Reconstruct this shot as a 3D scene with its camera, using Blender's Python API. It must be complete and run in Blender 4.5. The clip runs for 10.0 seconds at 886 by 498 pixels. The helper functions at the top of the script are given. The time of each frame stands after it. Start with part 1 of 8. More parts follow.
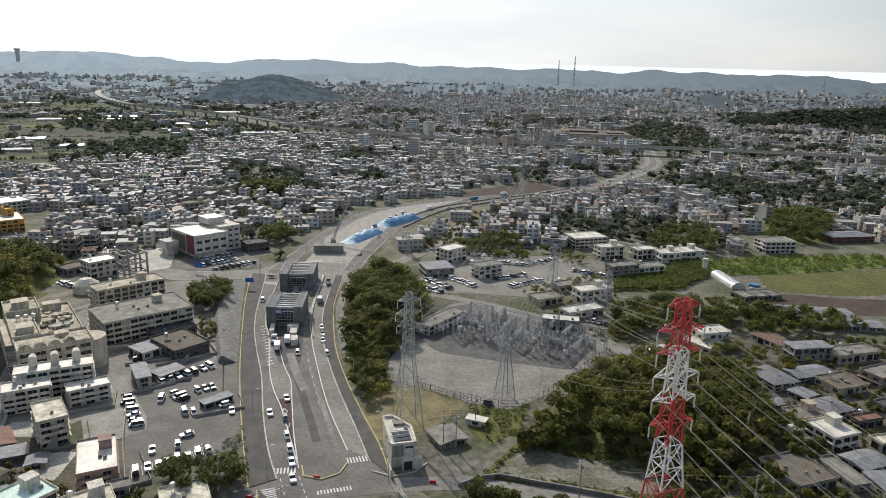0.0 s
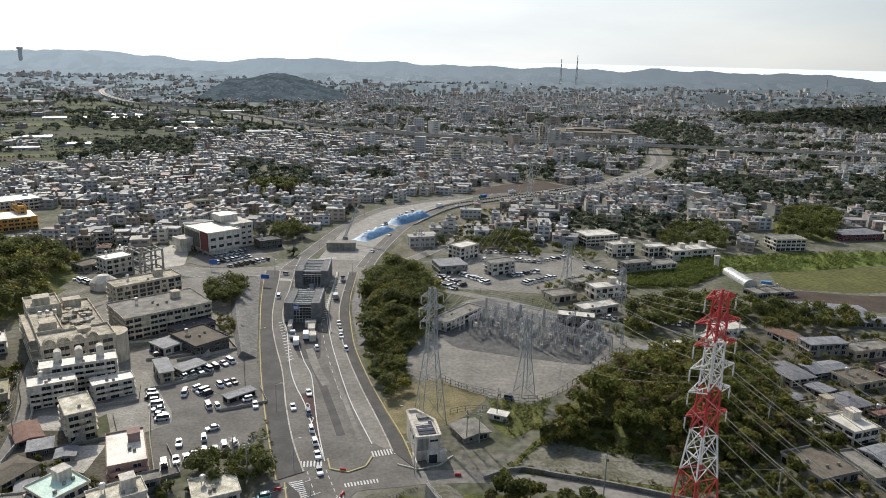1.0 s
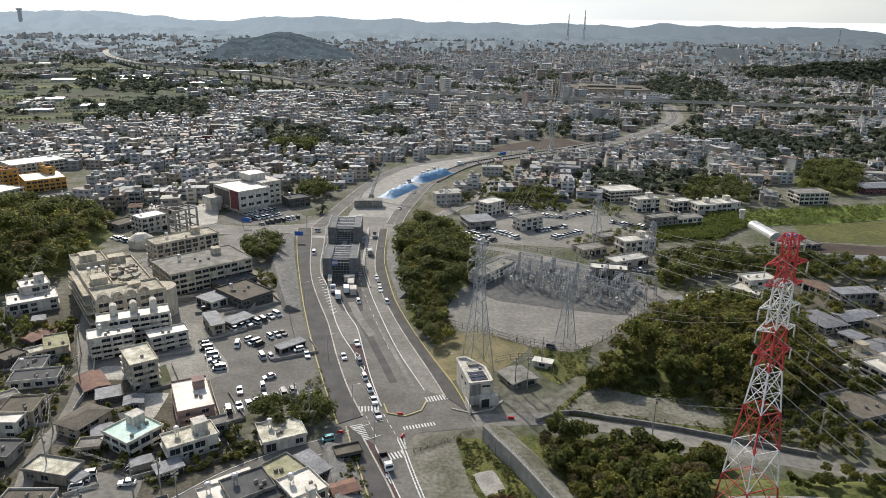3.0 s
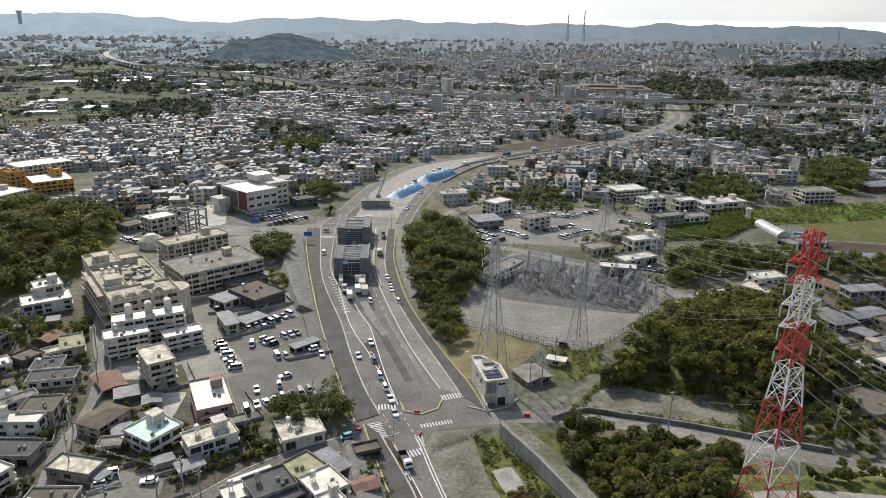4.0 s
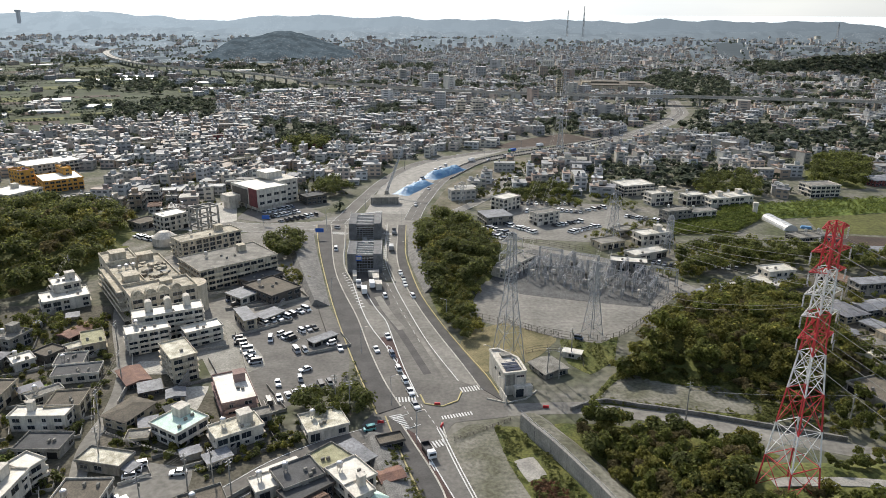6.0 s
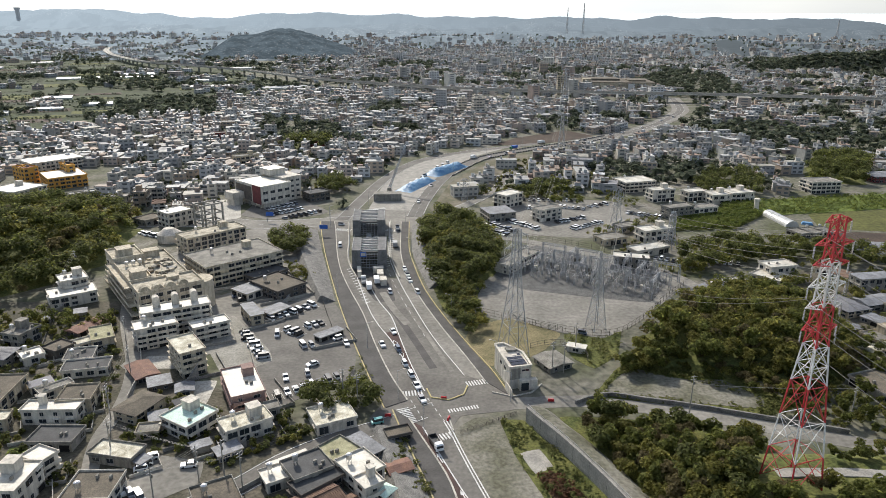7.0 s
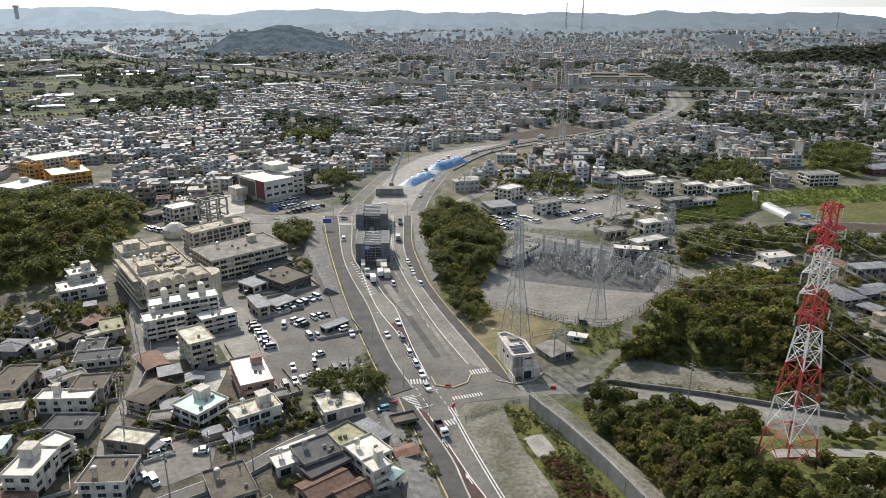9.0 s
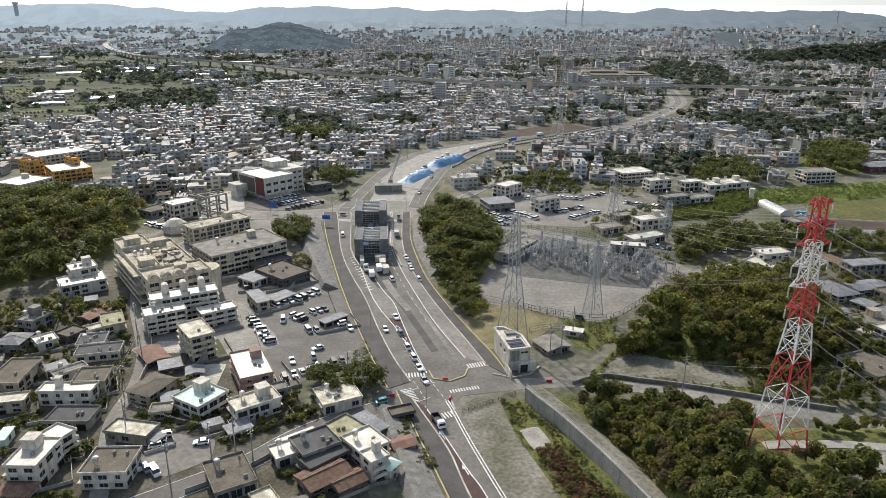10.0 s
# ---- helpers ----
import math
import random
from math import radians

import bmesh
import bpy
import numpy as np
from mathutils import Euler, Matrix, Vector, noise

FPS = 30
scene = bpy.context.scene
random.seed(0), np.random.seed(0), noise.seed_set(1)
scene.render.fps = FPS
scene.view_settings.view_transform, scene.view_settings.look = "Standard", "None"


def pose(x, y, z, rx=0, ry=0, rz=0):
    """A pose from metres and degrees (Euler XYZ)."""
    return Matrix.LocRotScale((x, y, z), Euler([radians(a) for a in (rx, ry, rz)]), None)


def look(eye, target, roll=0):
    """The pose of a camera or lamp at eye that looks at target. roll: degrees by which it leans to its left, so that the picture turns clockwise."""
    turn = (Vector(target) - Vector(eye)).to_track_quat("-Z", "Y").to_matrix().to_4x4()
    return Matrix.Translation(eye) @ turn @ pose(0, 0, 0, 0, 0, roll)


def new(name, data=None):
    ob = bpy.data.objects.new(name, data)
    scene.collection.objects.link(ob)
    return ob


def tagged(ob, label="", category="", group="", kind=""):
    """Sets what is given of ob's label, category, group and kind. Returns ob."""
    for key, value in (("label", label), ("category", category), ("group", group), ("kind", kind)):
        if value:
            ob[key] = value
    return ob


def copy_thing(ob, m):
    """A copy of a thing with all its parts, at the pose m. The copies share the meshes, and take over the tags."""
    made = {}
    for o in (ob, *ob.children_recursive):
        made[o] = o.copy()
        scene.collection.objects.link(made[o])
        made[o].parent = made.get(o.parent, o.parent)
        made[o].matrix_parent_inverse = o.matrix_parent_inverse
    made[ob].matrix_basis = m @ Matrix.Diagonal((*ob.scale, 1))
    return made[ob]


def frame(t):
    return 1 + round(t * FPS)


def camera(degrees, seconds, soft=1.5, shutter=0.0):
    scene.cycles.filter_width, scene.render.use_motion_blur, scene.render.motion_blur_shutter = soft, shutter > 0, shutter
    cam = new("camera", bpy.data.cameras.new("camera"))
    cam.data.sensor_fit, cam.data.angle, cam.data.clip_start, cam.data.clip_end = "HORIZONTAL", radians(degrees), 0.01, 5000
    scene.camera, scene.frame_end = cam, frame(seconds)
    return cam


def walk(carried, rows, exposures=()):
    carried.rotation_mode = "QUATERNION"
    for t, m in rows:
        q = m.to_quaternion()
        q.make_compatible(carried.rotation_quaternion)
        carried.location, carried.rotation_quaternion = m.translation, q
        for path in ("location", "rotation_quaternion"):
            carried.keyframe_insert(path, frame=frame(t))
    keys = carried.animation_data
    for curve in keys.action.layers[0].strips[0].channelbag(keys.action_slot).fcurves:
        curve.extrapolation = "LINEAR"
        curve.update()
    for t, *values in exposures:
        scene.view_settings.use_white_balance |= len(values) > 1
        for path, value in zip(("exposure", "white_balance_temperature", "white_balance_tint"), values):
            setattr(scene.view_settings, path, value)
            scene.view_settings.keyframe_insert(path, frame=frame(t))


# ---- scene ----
cam = camera(65, 10.0, soft=0.75)
PATH = [
    (0, look((33.457, 19.071, 108.698), (33.4660, 21.0080, 108.1990), 1.40)),
    (0.5, look((30.138, 18.168, 108.428), (30.1470, 20.1050, 107.9290), 1.40)),
    (1, look((26.796, 17.043, 108.020), (26.8020, 18.9790, 107.5180), 1.40)),
    (1.5, look((23.358, 15.620, 107.542), (23.3630, 17.5560, 107.0400), 1.30)),
    (2, look((19.791, 14.041, 107.113), (19.7940, 15.9710, 106.5910), 1.20)),
    (2.5, look((16.351, 12.631, 106.839), (16.3520, 14.5440, 106.2570), 1.10)),
    (3, look((13.392, 11.520, 106.728), (13.3870, 13.4240, 106.1170), 0.80)),
    (4.5, look((6.909, 9.542, 106.669), (6.9060, 11.4470, 106.0600), 0.50)),
    (5, look((5.365, 9.057, 106.687), (5.3620, 10.9610, 106.0740), 0.40)),
    (5.5, look((4.138, 8.145, 106.693), (4.1350, 10.0480, 106.0780), 0.30)),
    (7, look((1.135, 4.847, 106.769), (1.1330, 6.7470, 106.1450), 0.20)),
    (7.5, look((0.470, 3.709, 106.755), (0.4680, 5.6080, 106.1280), 0.10)),
    (8, look((0.050, 2.545, 106.731), (0.0480, 4.4430, 106.1020), 0.10)),
    (8.5, look((-0.090, 1.333, 106.701), (-0.0920, 3.2310, 106.0690), -0.00)),
    (9, look((0.019, 0.122, 106.692), (0.0170, 2.0180, 106.0580), -0.10)),
    (9.5, look((0.310, -1.132, 106.678), (0.3070, 0.7650, 106.0420), -0.10)),
    (10, look((0.671, -2.422, 106.648), (0.6700, -0.5280, 106.0080), -0.00)),
]
walk(cam, PATH, [(0, 0.32), (3, 0.44), (10, 0.62)])

# ---- world, sun, exposure ----
SUN_AZ = radians(-24)      # from straight ahead (+y) towards the left
SUN_EL = radians(37)
world = bpy.data.worlds.new("sky")
scene.world = world
world.use_nodes = True
wn, wl = world.node_tree.nodes, world.node_tree.links
wn.clear()
w_out = wn.new("ShaderNodeOutputWorld")
w_bg = wn.new("ShaderNodeBackground")
w_sky = wn.new("ShaderNodeTexSky")
w_sky.sky_type, w_sky.sun_disc = "NISHITA", False
w_sky.sun_elevation, w_sky.sun_rotation = SUN_EL, SUN_AZ
w_sky.dust_density, w_sky.air_density, w_sky.altitude = 1.5, 1.0, 50
w_tc = wn.new("ShaderNodeTexCoord")
w_map = wn.new("ShaderNodeMapping")
w_map.inputs["Scale"].default_value = (1.2, 1.2, 6.0)
w_noise = wn.new("ShaderNodeTexNoise")
w_noise.inputs["Scale"].default_value, w_noise.inputs["Detail"].default_value = 2.2, 6
w_ramp = wn.new("ShaderNodeValToRGB")
w_ramp.color_ramp.elements[0].position, w_ramp.color_ramp.elements[1].position = 0.3, 0.7
w_ramp.color_ramp.elements[0].color = (3.85, 4.15, 4.45, 1)
w_ramp.color_ramp.elements[1].color = (4.9, 5.05, 5.05, 1)
w_mix = wn.new("ShaderNodeMixRGB")
w_sep = wn.new("ShaderNodeSeparateXYZ")
w_fade = wn.new("ShaderNodeMapRange")
w_fade.inputs["From Min"].default_value, w_fade.inputs["From Max"].default_value = 0.05, 0.7
w_fade.inputs["To Min"].default_value, w_fade.inputs["To Max"].default_value = 0.95, 0.38
wl.new(w_tc.outputs["Generated"], w_sep.inputs["Vector"])
wl.new(w_sep.outputs["Z"], w_fade.inputs["Value"])
w_dot = wn.new("ShaderNodeVectorMath")
w_dot.operation = "DOT_PRODUCT"
w_dot.inputs[1].default_value = (math.sin(SUN_AZ), math.cos(SUN_AZ), 0)
wl.new(w_tc.outputs["Generated"], w_dot.inputs[0])
w_side = wn.new("ShaderNodeMapRange")       # the hazy glare fades away from the sun's side
w_side.inputs["From Min"].default_value, w_side.inputs["From Max"].default_value = -0.5, 0.85
w_side.inputs["To Min"].default_value, w_side.inputs["To Max"].default_value = 0.4, 1.0
wl.new(w_dot.outputs["Value"], w_side.inputs["Value"])
w_mul = wn.new("ShaderNodeMath")
w_mul.operation = "MULTIPLY"
wl.new(w_fade.outputs["Result"], w_mul.inputs[0])
wl.new(w_side.outputs["Result"], w_mul.inputs[1])
wl.new(w_mul.outputs["Value"], w_mix.inputs["Fac"])
wl.new(w_tc.outputs["Generated"], w_map.inputs["Vector"])
wl.new(w_map.outputs["Vector"], w_noise.inputs["Vector"])
wl.new(w_noise.outputs["Fac"], w_ramp.inputs["Fac"])
wl.new(w_sky.outputs["Color"], w_mix.inputs["Color1"])
wl.new(w_ramp.outputs["Color"], w_mix.inputs["Color2"])
w_dim, w_far = wn.new("ShaderNodeMixRGB"), wn.new("ShaderNodeMapRange")      # the sky is duller away from the sun
w_dim.blend_type = "MULTIPLY"
w_dim.inputs["Fac"].default_value = 1
w_far.inputs["From Min"].default_value, w_far.inputs["From Max"].default_value = 0.5, 0.95
w_far.inputs["To Min"].default_value, w_far.inputs["To Max"].default_value = 0.7, 1.06
wl.new(w_dot.outputs["Value"], w_far.inputs["Value"])
wl.new(w_mix.outputs["Color"], w_dim.inputs["Color1"])
wl.new(w_far.outputs["Result"], w_dim.inputs["Color2"])
wl.new(w_dim.outputs["Color"], w_bg.inputs["Color"])
w_bg.inputs["Strength"].default_value = 0.16
wl.new(w_bg.outputs["Background"], w_out.inputs["Surface"])
sun_data = bpy.data.lights.new("sun", "SUN")
sun_data.energy, sun_data.angle, sun_data.color = 3.35, radians(0.8), (1.0, 0.935, 0.835)
sun_to = Vector((math.sin(SUN_AZ) * math.cos(SUN_EL), math.cos(SUN_AZ) * math.cos(SUN_EL), math.sin(SUN_EL)))
sun = new("sun", sun_data)
sun.matrix_world = look((0, 0, 300), Vector((0, 0, 300)) - sun_to)

# ---- materials ----
MATS = {}


def mat(name, base, second=None, scale=1.0, rough=0.85, metal=0.0, bump=0.0, vary=0.0, island=False, detail=5, spot=None, fine=0.25, through_leaf=0.0, streak=0.0):
    """A surface: base mixed with a second colour by coarse and fine noise, varied from object to object or island to island."""
    m = bpy.data.materials.new(name)
    m.use_nodes = True
    nt = m.node_tree
    n, l = nt.nodes, nt.links
    bs = n["Principled BSDF"]
    bs.inputs["Roughness"].default_value, bs.inputs["Metallic"].default_value = rough, metal
    if rough >= 0.7:        # rough and dusty surfaces have little sheen
        bs.inputs["Specular IOR Level"].default_value = 0.22
    geo = n.new("ShaderNodeNewGeometry")
    tx = n.new("ShaderNodeTexNoise")
    tx.inputs["Scale"].default_value, tx.inputs["Detail"].default_value = scale, detail
    l.new(geo.outputs["Position"], tx.inputs["Vector"])
    ramp = n.new("ShaderNodeValToRGB")
    ramp.color_ramp.elements[0].position, ramp.color_ramp.elements[1].position = 0.36, 0.66
    ramp.color_ramp.elements[0].color = (*(second or [c * 0.8 for c in base]), 1)
    ramp.color_ramp.elements[1].color = (*base, 1)
    l.new(tx.outputs["Fac"], ramp.inputs["Fac"])
    col = ramp.outputs["Color"]
    tf = n.new("ShaderNodeTexNoise")
    tf.inputs["Scale"].default_value, tf.inputs["Detail"].default_value = scale * 9, 3
    l.new(geo.outputs["Position"], tf.inputs["Vector"])
    mr = n.new("ShaderNodeMapRange")
    mr.inputs["From Min"].default_value, mr.inputs["From Max"].default_value = 0.3, 0.7
    mr.inputs["To Min"].default_value, mr.inputs["To Max"].default_value = 1 - fine, 1 + fine * 0.6
    l.new(tf.outputs["Fac"], mr.inputs["Value"])
    mx = n.new("ShaderNodeMixRGB")
    mx.blend_type = "MULTIPLY"
    mx.inputs["Fac"].default_value = 1
    l.new(col, mx.inputs["Color1"])
    l.new(mr.outputs["Result"], mx.inputs["Color2"])
    col = mx.outputs["Color"]
    if streak:          # rain streaks down the faces
        mp, ts, ms_, mk = n.new("ShaderNodeMapping"), n.new("ShaderNodeTexNoise"), n.new("ShaderNodeMapRange"), n.new("ShaderNodeMixRGB")
        mp.inputs["Scale"].default_value = (1.1, 1.1, 0.12)
        ts.inputs["Scale"].default_value, ts.inputs["Detail"].default_value = 1.0, 4
        l.new(geo.outputs["Position"], mp.inputs["Vector"])
        l.new(mp.outputs["Vector"], ts.inputs["Vector"])
        ms_.inputs["From Min"].default_value, ms_.inputs["From Max"].default_value = 0.42, 0.66
        ms_.inputs["To Min"].default_value, ms_.inputs["To Max"].default_value = 1.0, 1 - streak
        l.new(ts.outputs["Fac"], ms_.inputs["Value"])
        mk.blend_type = "MULTIPLY"
        mk.inputs["Fac"].default_value = 1
        l.new(col, mk.inputs["Color1"])
        l.new(ms_.outputs["Result"], mk.inputs["Color2"])
        col = mk.outputs["Color"]
    if vary or spot:
        if island:
            rnd = geo.outputs["Random Per Island"]
        else:
            rnd = n.new("ShaderNodeObjectInfo").outputs["Random"]
        if spot:
            sr = n.new("ShaderNodeValToRGB")
            sr.color_ramp.interpolation = "CONSTANT"
            while len(sr.color_ramp.elements) < len(spot):
                sr.color_ramp.elements.new(0.5)
            for i, c in enumerate(spot):
                sr.color_ramp.elements[i].position = i / len(spot)
                sr.color_ramp.elements[i].color = (*c, 1)
            l.new(rnd, sr.inputs["Fac"])
            m2 = n.new("ShaderNodeMixRGB")
            m2.blend_type = "MULTIPLY"
            m2.inputs["Fac"].default_value = 1
            l.new(col, m2.inputs["Color1"])
            l.new(sr.outputs["Color"], m2.inputs["Color2"])
            col = m2.outputs["Color"]
        if vary:
            hs = n.new("ShaderNodeHueSaturation")
            r2 = n.new("ShaderNodeMapRange")
            r2.inputs["To Min"].default_value, r2.inputs["To Max"].default_value = 1 - vary, 1 + vary
            sc = n.new("ShaderNodeMath")
            sc.operation = "MULTIPLY"
            sc.inputs[1].default_value = 7.31
            fr = n.new("ShaderNodeMath")
            fr.operation = "FRACT"
            l.new(rnd, sc.inputs[0])
            l.new(sc.outputs[0], fr.inputs[0])
            l.new(fr.outputs[0], r2.inputs["Value"])
            l.new(r2.outputs["Result"], hs.inputs["Value"])
            l.new(col, hs.inputs["Color"])
            col = hs.outputs["Color"]
    l.new(col, bs.inputs["Base Color"])
    if bump:
        bp = n.new("ShaderNodeBump")
        bp.inputs["Strength"].default_value, bp.inputs["Distance"].default_value = bump, 0.1
        l.new(tf.outputs["Fac"], bp.inputs["Height"])
        l.new(bp.outputs["Normal"], bs.inputs["Normal"])
    if through_leaf:        # leaves let some of the light through
        tl, ms = n.new("ShaderNodeBsdfTranslucent"), n.new("ShaderNodeMixShader")
        ms.inputs["Fac"].default_value = through_leaf
        l.new(col, tl.inputs["Color"])
        l.new(bs.outputs["BSDF"], ms.inputs[1])
        l.new(tl.outputs["BSDF"], ms.inputs[2])
        l.new(ms.outputs["Shader"], n["Material Output"].inputs["Surface"])
    MATS[name] = m
    return m


PALE = [(1, 1, 1), (0.92, 0.9, 0.84), (0.8, 0.8, 0.8), (0.95, 0.9, 0.8), (0.7, 0.68, 0.64), (0.86, 0.74, 0.66), (0.98, 0.98, 1.0), (0.62, 0.62, 0.63), (0.78, 0.64, 0.52), (0.6, 0.48, 0.42)]
TOPS = [(1, 1, 1), (0.7, 0.7, 0.68), (0.5, 0.5, 0.5), (0.36, 0.35, 0.33), (0.82, 0.81, 0.78), (0.58, 0.55, 0.48), (0.44, 0.41, 0.38), (0.66, 0.64, 0.6), (0.52, 0.42, 0.35)]
mat("earth", (0.19, 0.178, 0.15), (0.085, 0.092, 0.048), 0.045, 0.95, bump=0.2, detail=9, fine=0.4)
mat("asphalt", (0.182, 0.171, 0.153), (0.128, 0.120, 0.108), 0.1, 0.9, bump=0.1, fine=0.2, detail=8)
mat("asphalt_dark", (0.105, 0.1, 0.094), (0.078, 0.074, 0.07), 0.2, 0.9, fine=0.15)
mat("asphalt_worn", (0.256, 0.242, 0.214), (0.184, 0.174, 0.153), 0.07, 0.92, bump=0.1, fine=0.25, detail=8)
mat("gravel_dark", (0.15, 0.148, 0.143), (0.095, 0.094, 0.09), 0.3, 0.92, bump=0.25, fine=0.45, detail=9)
mat("court", (0.34, 0.325, 0.285), (0.23, 0.22, 0.19), 0.15, 0.92, bump=0.1, fine=0.3, detail=8)
mat("yard", (0.205, 0.179, 0.138), (0.102, 0.098, 0.058), 0.06, 0.95, bump=0.15, fine=0.3)
mat("garden_ground", (0.143, 0.127, 0.100), (0.074, 0.070, 0.047), 0.12, 0.95, bump=0.2, fine=0.45, detail=9)
mat("red_lane", (0.1, 0.062, 0.055), (0.075, 0.05, 0.046), 0.3, 0.9)
mat("white_line", (0.72, 0.72, 0.7), (0.5, 0.5, 0.48), 1.5, 0.8)
mat("yellow_line", (0.5, 0.42, 0.2), (0.4, 0.34, 0.18), 1.0, 0.8)
mat("concrete", (0.369, 0.348, 0.307), (0.256, 0.244, 0.219), 0.25, 0.9, bump=0.1)
mat("concrete_light", (0.512, 0.488, 0.428), (0.369, 0.348, 0.307), 0.15, 0.9, bump=0.1, fine=0.35)
mat("bare_ground", (0.24, 0.226, 0.19), (0.125, 0.122, 0.085), 0.1, 0.95, bump=0.2, fine=0.4, detail=10)
mat("formwork", (0.2, 0.2, 0.2), (0.13, 0.13, 0.13), 0.4, 0.85, bump=0.1, fine=0.3)
mat("stone", (0.26, 0.25, 0.23), (0.16, 0.155, 0.145), 0.5, 0.95, bump=0.4, fine=0.5)
mat("field_far", (0.06, 0.078, 0.033), (0.036, 0.048, 0.021), 0.03, 0.95, bump=0.3, fine=0.35, vary=0.35)
mat("grass", (0.14, 0.14, 0.042), (0.08, 0.095, 0.028), 0.15, 0.95, bump=0.4, fine=0.5, detail=8)
mat("dry_grass", (0.24, 0.2, 0.11), (0.15, 0.135, 0.07), 0.2, 0.95, bump=0.3, fine=0.4)
mat("reeds", (0.15, 0.075, 0.04), (0.08, 0.06, 0.03), 0.4, 0.95, bump=0.4, fine=0.6)
mat("field_green", (0.15, 0.19, 0.042), (0.1, 0.135, 0.03), 0.05, 0.95, bump=0.3, fine=0.4, vary=0.3)
mat("field_tan", (0.165, 0.165, 0.05), (0.115, 0.12, 0.036), 0.05, 0.95, bump=0.3, fine=0.4, vary=0.3)
mat("soil", (0.09, 0.065, 0.05), (0.06, 0.046, 0.036), 0.1, 0.95, bump=0.3)
mat("wall", (0.56, 0.535, 0.49), (0.38, 0.36, 0.32), 0.3, 0.88, vary=0.15, spot=PALE, fine=0.15, streak=0.35)
mat("wall_white", (0.697, 0.647, 0.563), (0.512, 0.473, 0.405), 0.3, 0.85, fine=0.12, streak=0.3)
mat("wall_cream", (0.533, 0.463, 0.344), (0.369, 0.318, 0.237), 0.3, 0.88, fine=0.14, streak=0.36)
mat("wall_old", (0.635, 0.567, 0.446), (0.451, 0.398, 0.307), 0.3, 0.9, fine=0.2, streak=0.36)
mat("roof_old", (0.574, 0.517, 0.409), (0.246, 0.224, 0.172), 0.4, 0.9, fine=0.4, detail=9)
mat("wall_grey", (0.338, 0.318, 0.279), (0.215, 0.204, 0.177), 0.3, 0.9, fine=0.18, streak=0.35)
mat("wall_pink", (0.34, 0.235, 0.2), (0.26, 0.18, 0.16), 0.5, 0.88, fine=0.2)
# red deepened to carry the shade on the office wall
mat("wall_red", (0.17, 0.055, 0.055), (0.13, 0.045, 0.045), 0.4, 0.85, fine=0.1)
mat("wall_orange", (0.62, 0.33, 0.07), (0.5, 0.27, 0.07), 0.4, 0.85, fine=0.1)
mat("wall_mint", (0.62, 0.72, 0.66), (0.5, 0.6, 0.53), 0.4, 0.85, fine=0.1)
mat("wall_dark", (0.13, 0.115, 0.1), (0.09, 0.08, 0.07), 0.4, 0.9, fine=0.2)
mat("roof", (0.66, 0.655, 0.63), (0.44, 0.43, 0.4), 0.25, 0.75, vary=0.15, spot=TOPS, fine=0.2)
mat("roof_white", (0.676, 0.642, 0.563), (0.430, 0.403, 0.339), 0.22, 0.6, fine=0.16, detail=8)
mat("roof_grey", (0.277, 0.261, 0.228), (0.154, 0.146, 0.126), 0.3, 0.85, fine=0.35, detail=8)
mat("roof_brown", (0.169, 0.144, 0.112), (0.113, 0.100, 0.079), 0.3, 0.9, fine=0.3)
mat("roof_dark", (0.1, 0.1, 0.1), (0.07, 0.07, 0.07), 0.3, 0.85, fine=0.2)
mat("roof_stained", (0.738, 0.697, 0.577), (0.369, 0.338, 0.251), 0.45, 0.8, fine=0.35, detail=8)
mat("roof_lichen", (0.42, 0.4, 0.26), (0.26, 0.25, 0.15), 0.5, 0.9, fine=0.35, detail=8)
mat("roof_mint", (0.62, 0.78, 0.7), (0.5, 0.64, 0.54), 0.4, 0.75, fine=0.2)
mat("tile_red", (0.22, 0.14, 0.1), (0.14, 0.09, 0.068), 0.9, 0.85, bump=0.3, fine=0.4)
mat("tile_grey", (0.2, 0.2, 0.21), (0.13, 0.13, 0.14), 0.9, 0.7, bump=0.3, fine=0.3)
mat("tin", (0.27, 0.275, 0.29), (0.18, 0.185, 0.195), 0.3, 0.7, metal=0.05, fine=0.2, streak=0.3)
mat("tin_rust", (0.25, 0.14, 0.1), (0.17, 0.1, 0.08), 0.4, 0.8, fine=0.3)
mat("glass", (0.035, 0.042, 0.05), (0.02, 0.025, 0.03), 0.7, 0.12, fine=0.1)
mat("frame_metal", (0.45, 0.45, 0.46), (0.36, 0.36, 0.37), 1.0, 0.5, metal=0.5, fine=0.1)
mat("tank_metal", (0.62, 0.63, 0.64), (0.5, 0.5, 0.5), 1.0, 0.35, metal=0.8, fine=0.1)
mat("steel_grey", (0.4, 0.41, 0.42), (0.3, 0.305, 0.31), 0.6, 0.6, metal=0.2, fine=0.15)
mat("steel_red", (0.56, 0.045, 0.05), (0.42, 0.035, 0.04), 0.6, 0.55, fine=0.15)
mat("steel_white", (0.76, 0.75, 0.73), (0.6, 0.58, 0.55), 0.6, 0.55, fine=0.15)
mat("ceramic", (0.5, 0.48, 0.46), (0.4, 0.38, 0.36), 1.0, 0.35)
mat("wire", (0.3, 0.29, 0.26), (0.22, 0.21, 0.19), 1.0, 0.6)
mat("tarp_blue", (0.05, 0.17, 0.36), (0.13, 0.3, 0.45), 0.6, 0.55, bump=0.6, fine=0.5)
mat("plastic_red", (0.6, 0.03, 0.04), (0.5, 0.03, 0.03), 1.0, 0.5)
mat("bark", (0.13, 0.1, 0.075), (0.08, 0.065, 0.05), 1.0, 0.95, bump=0.4)
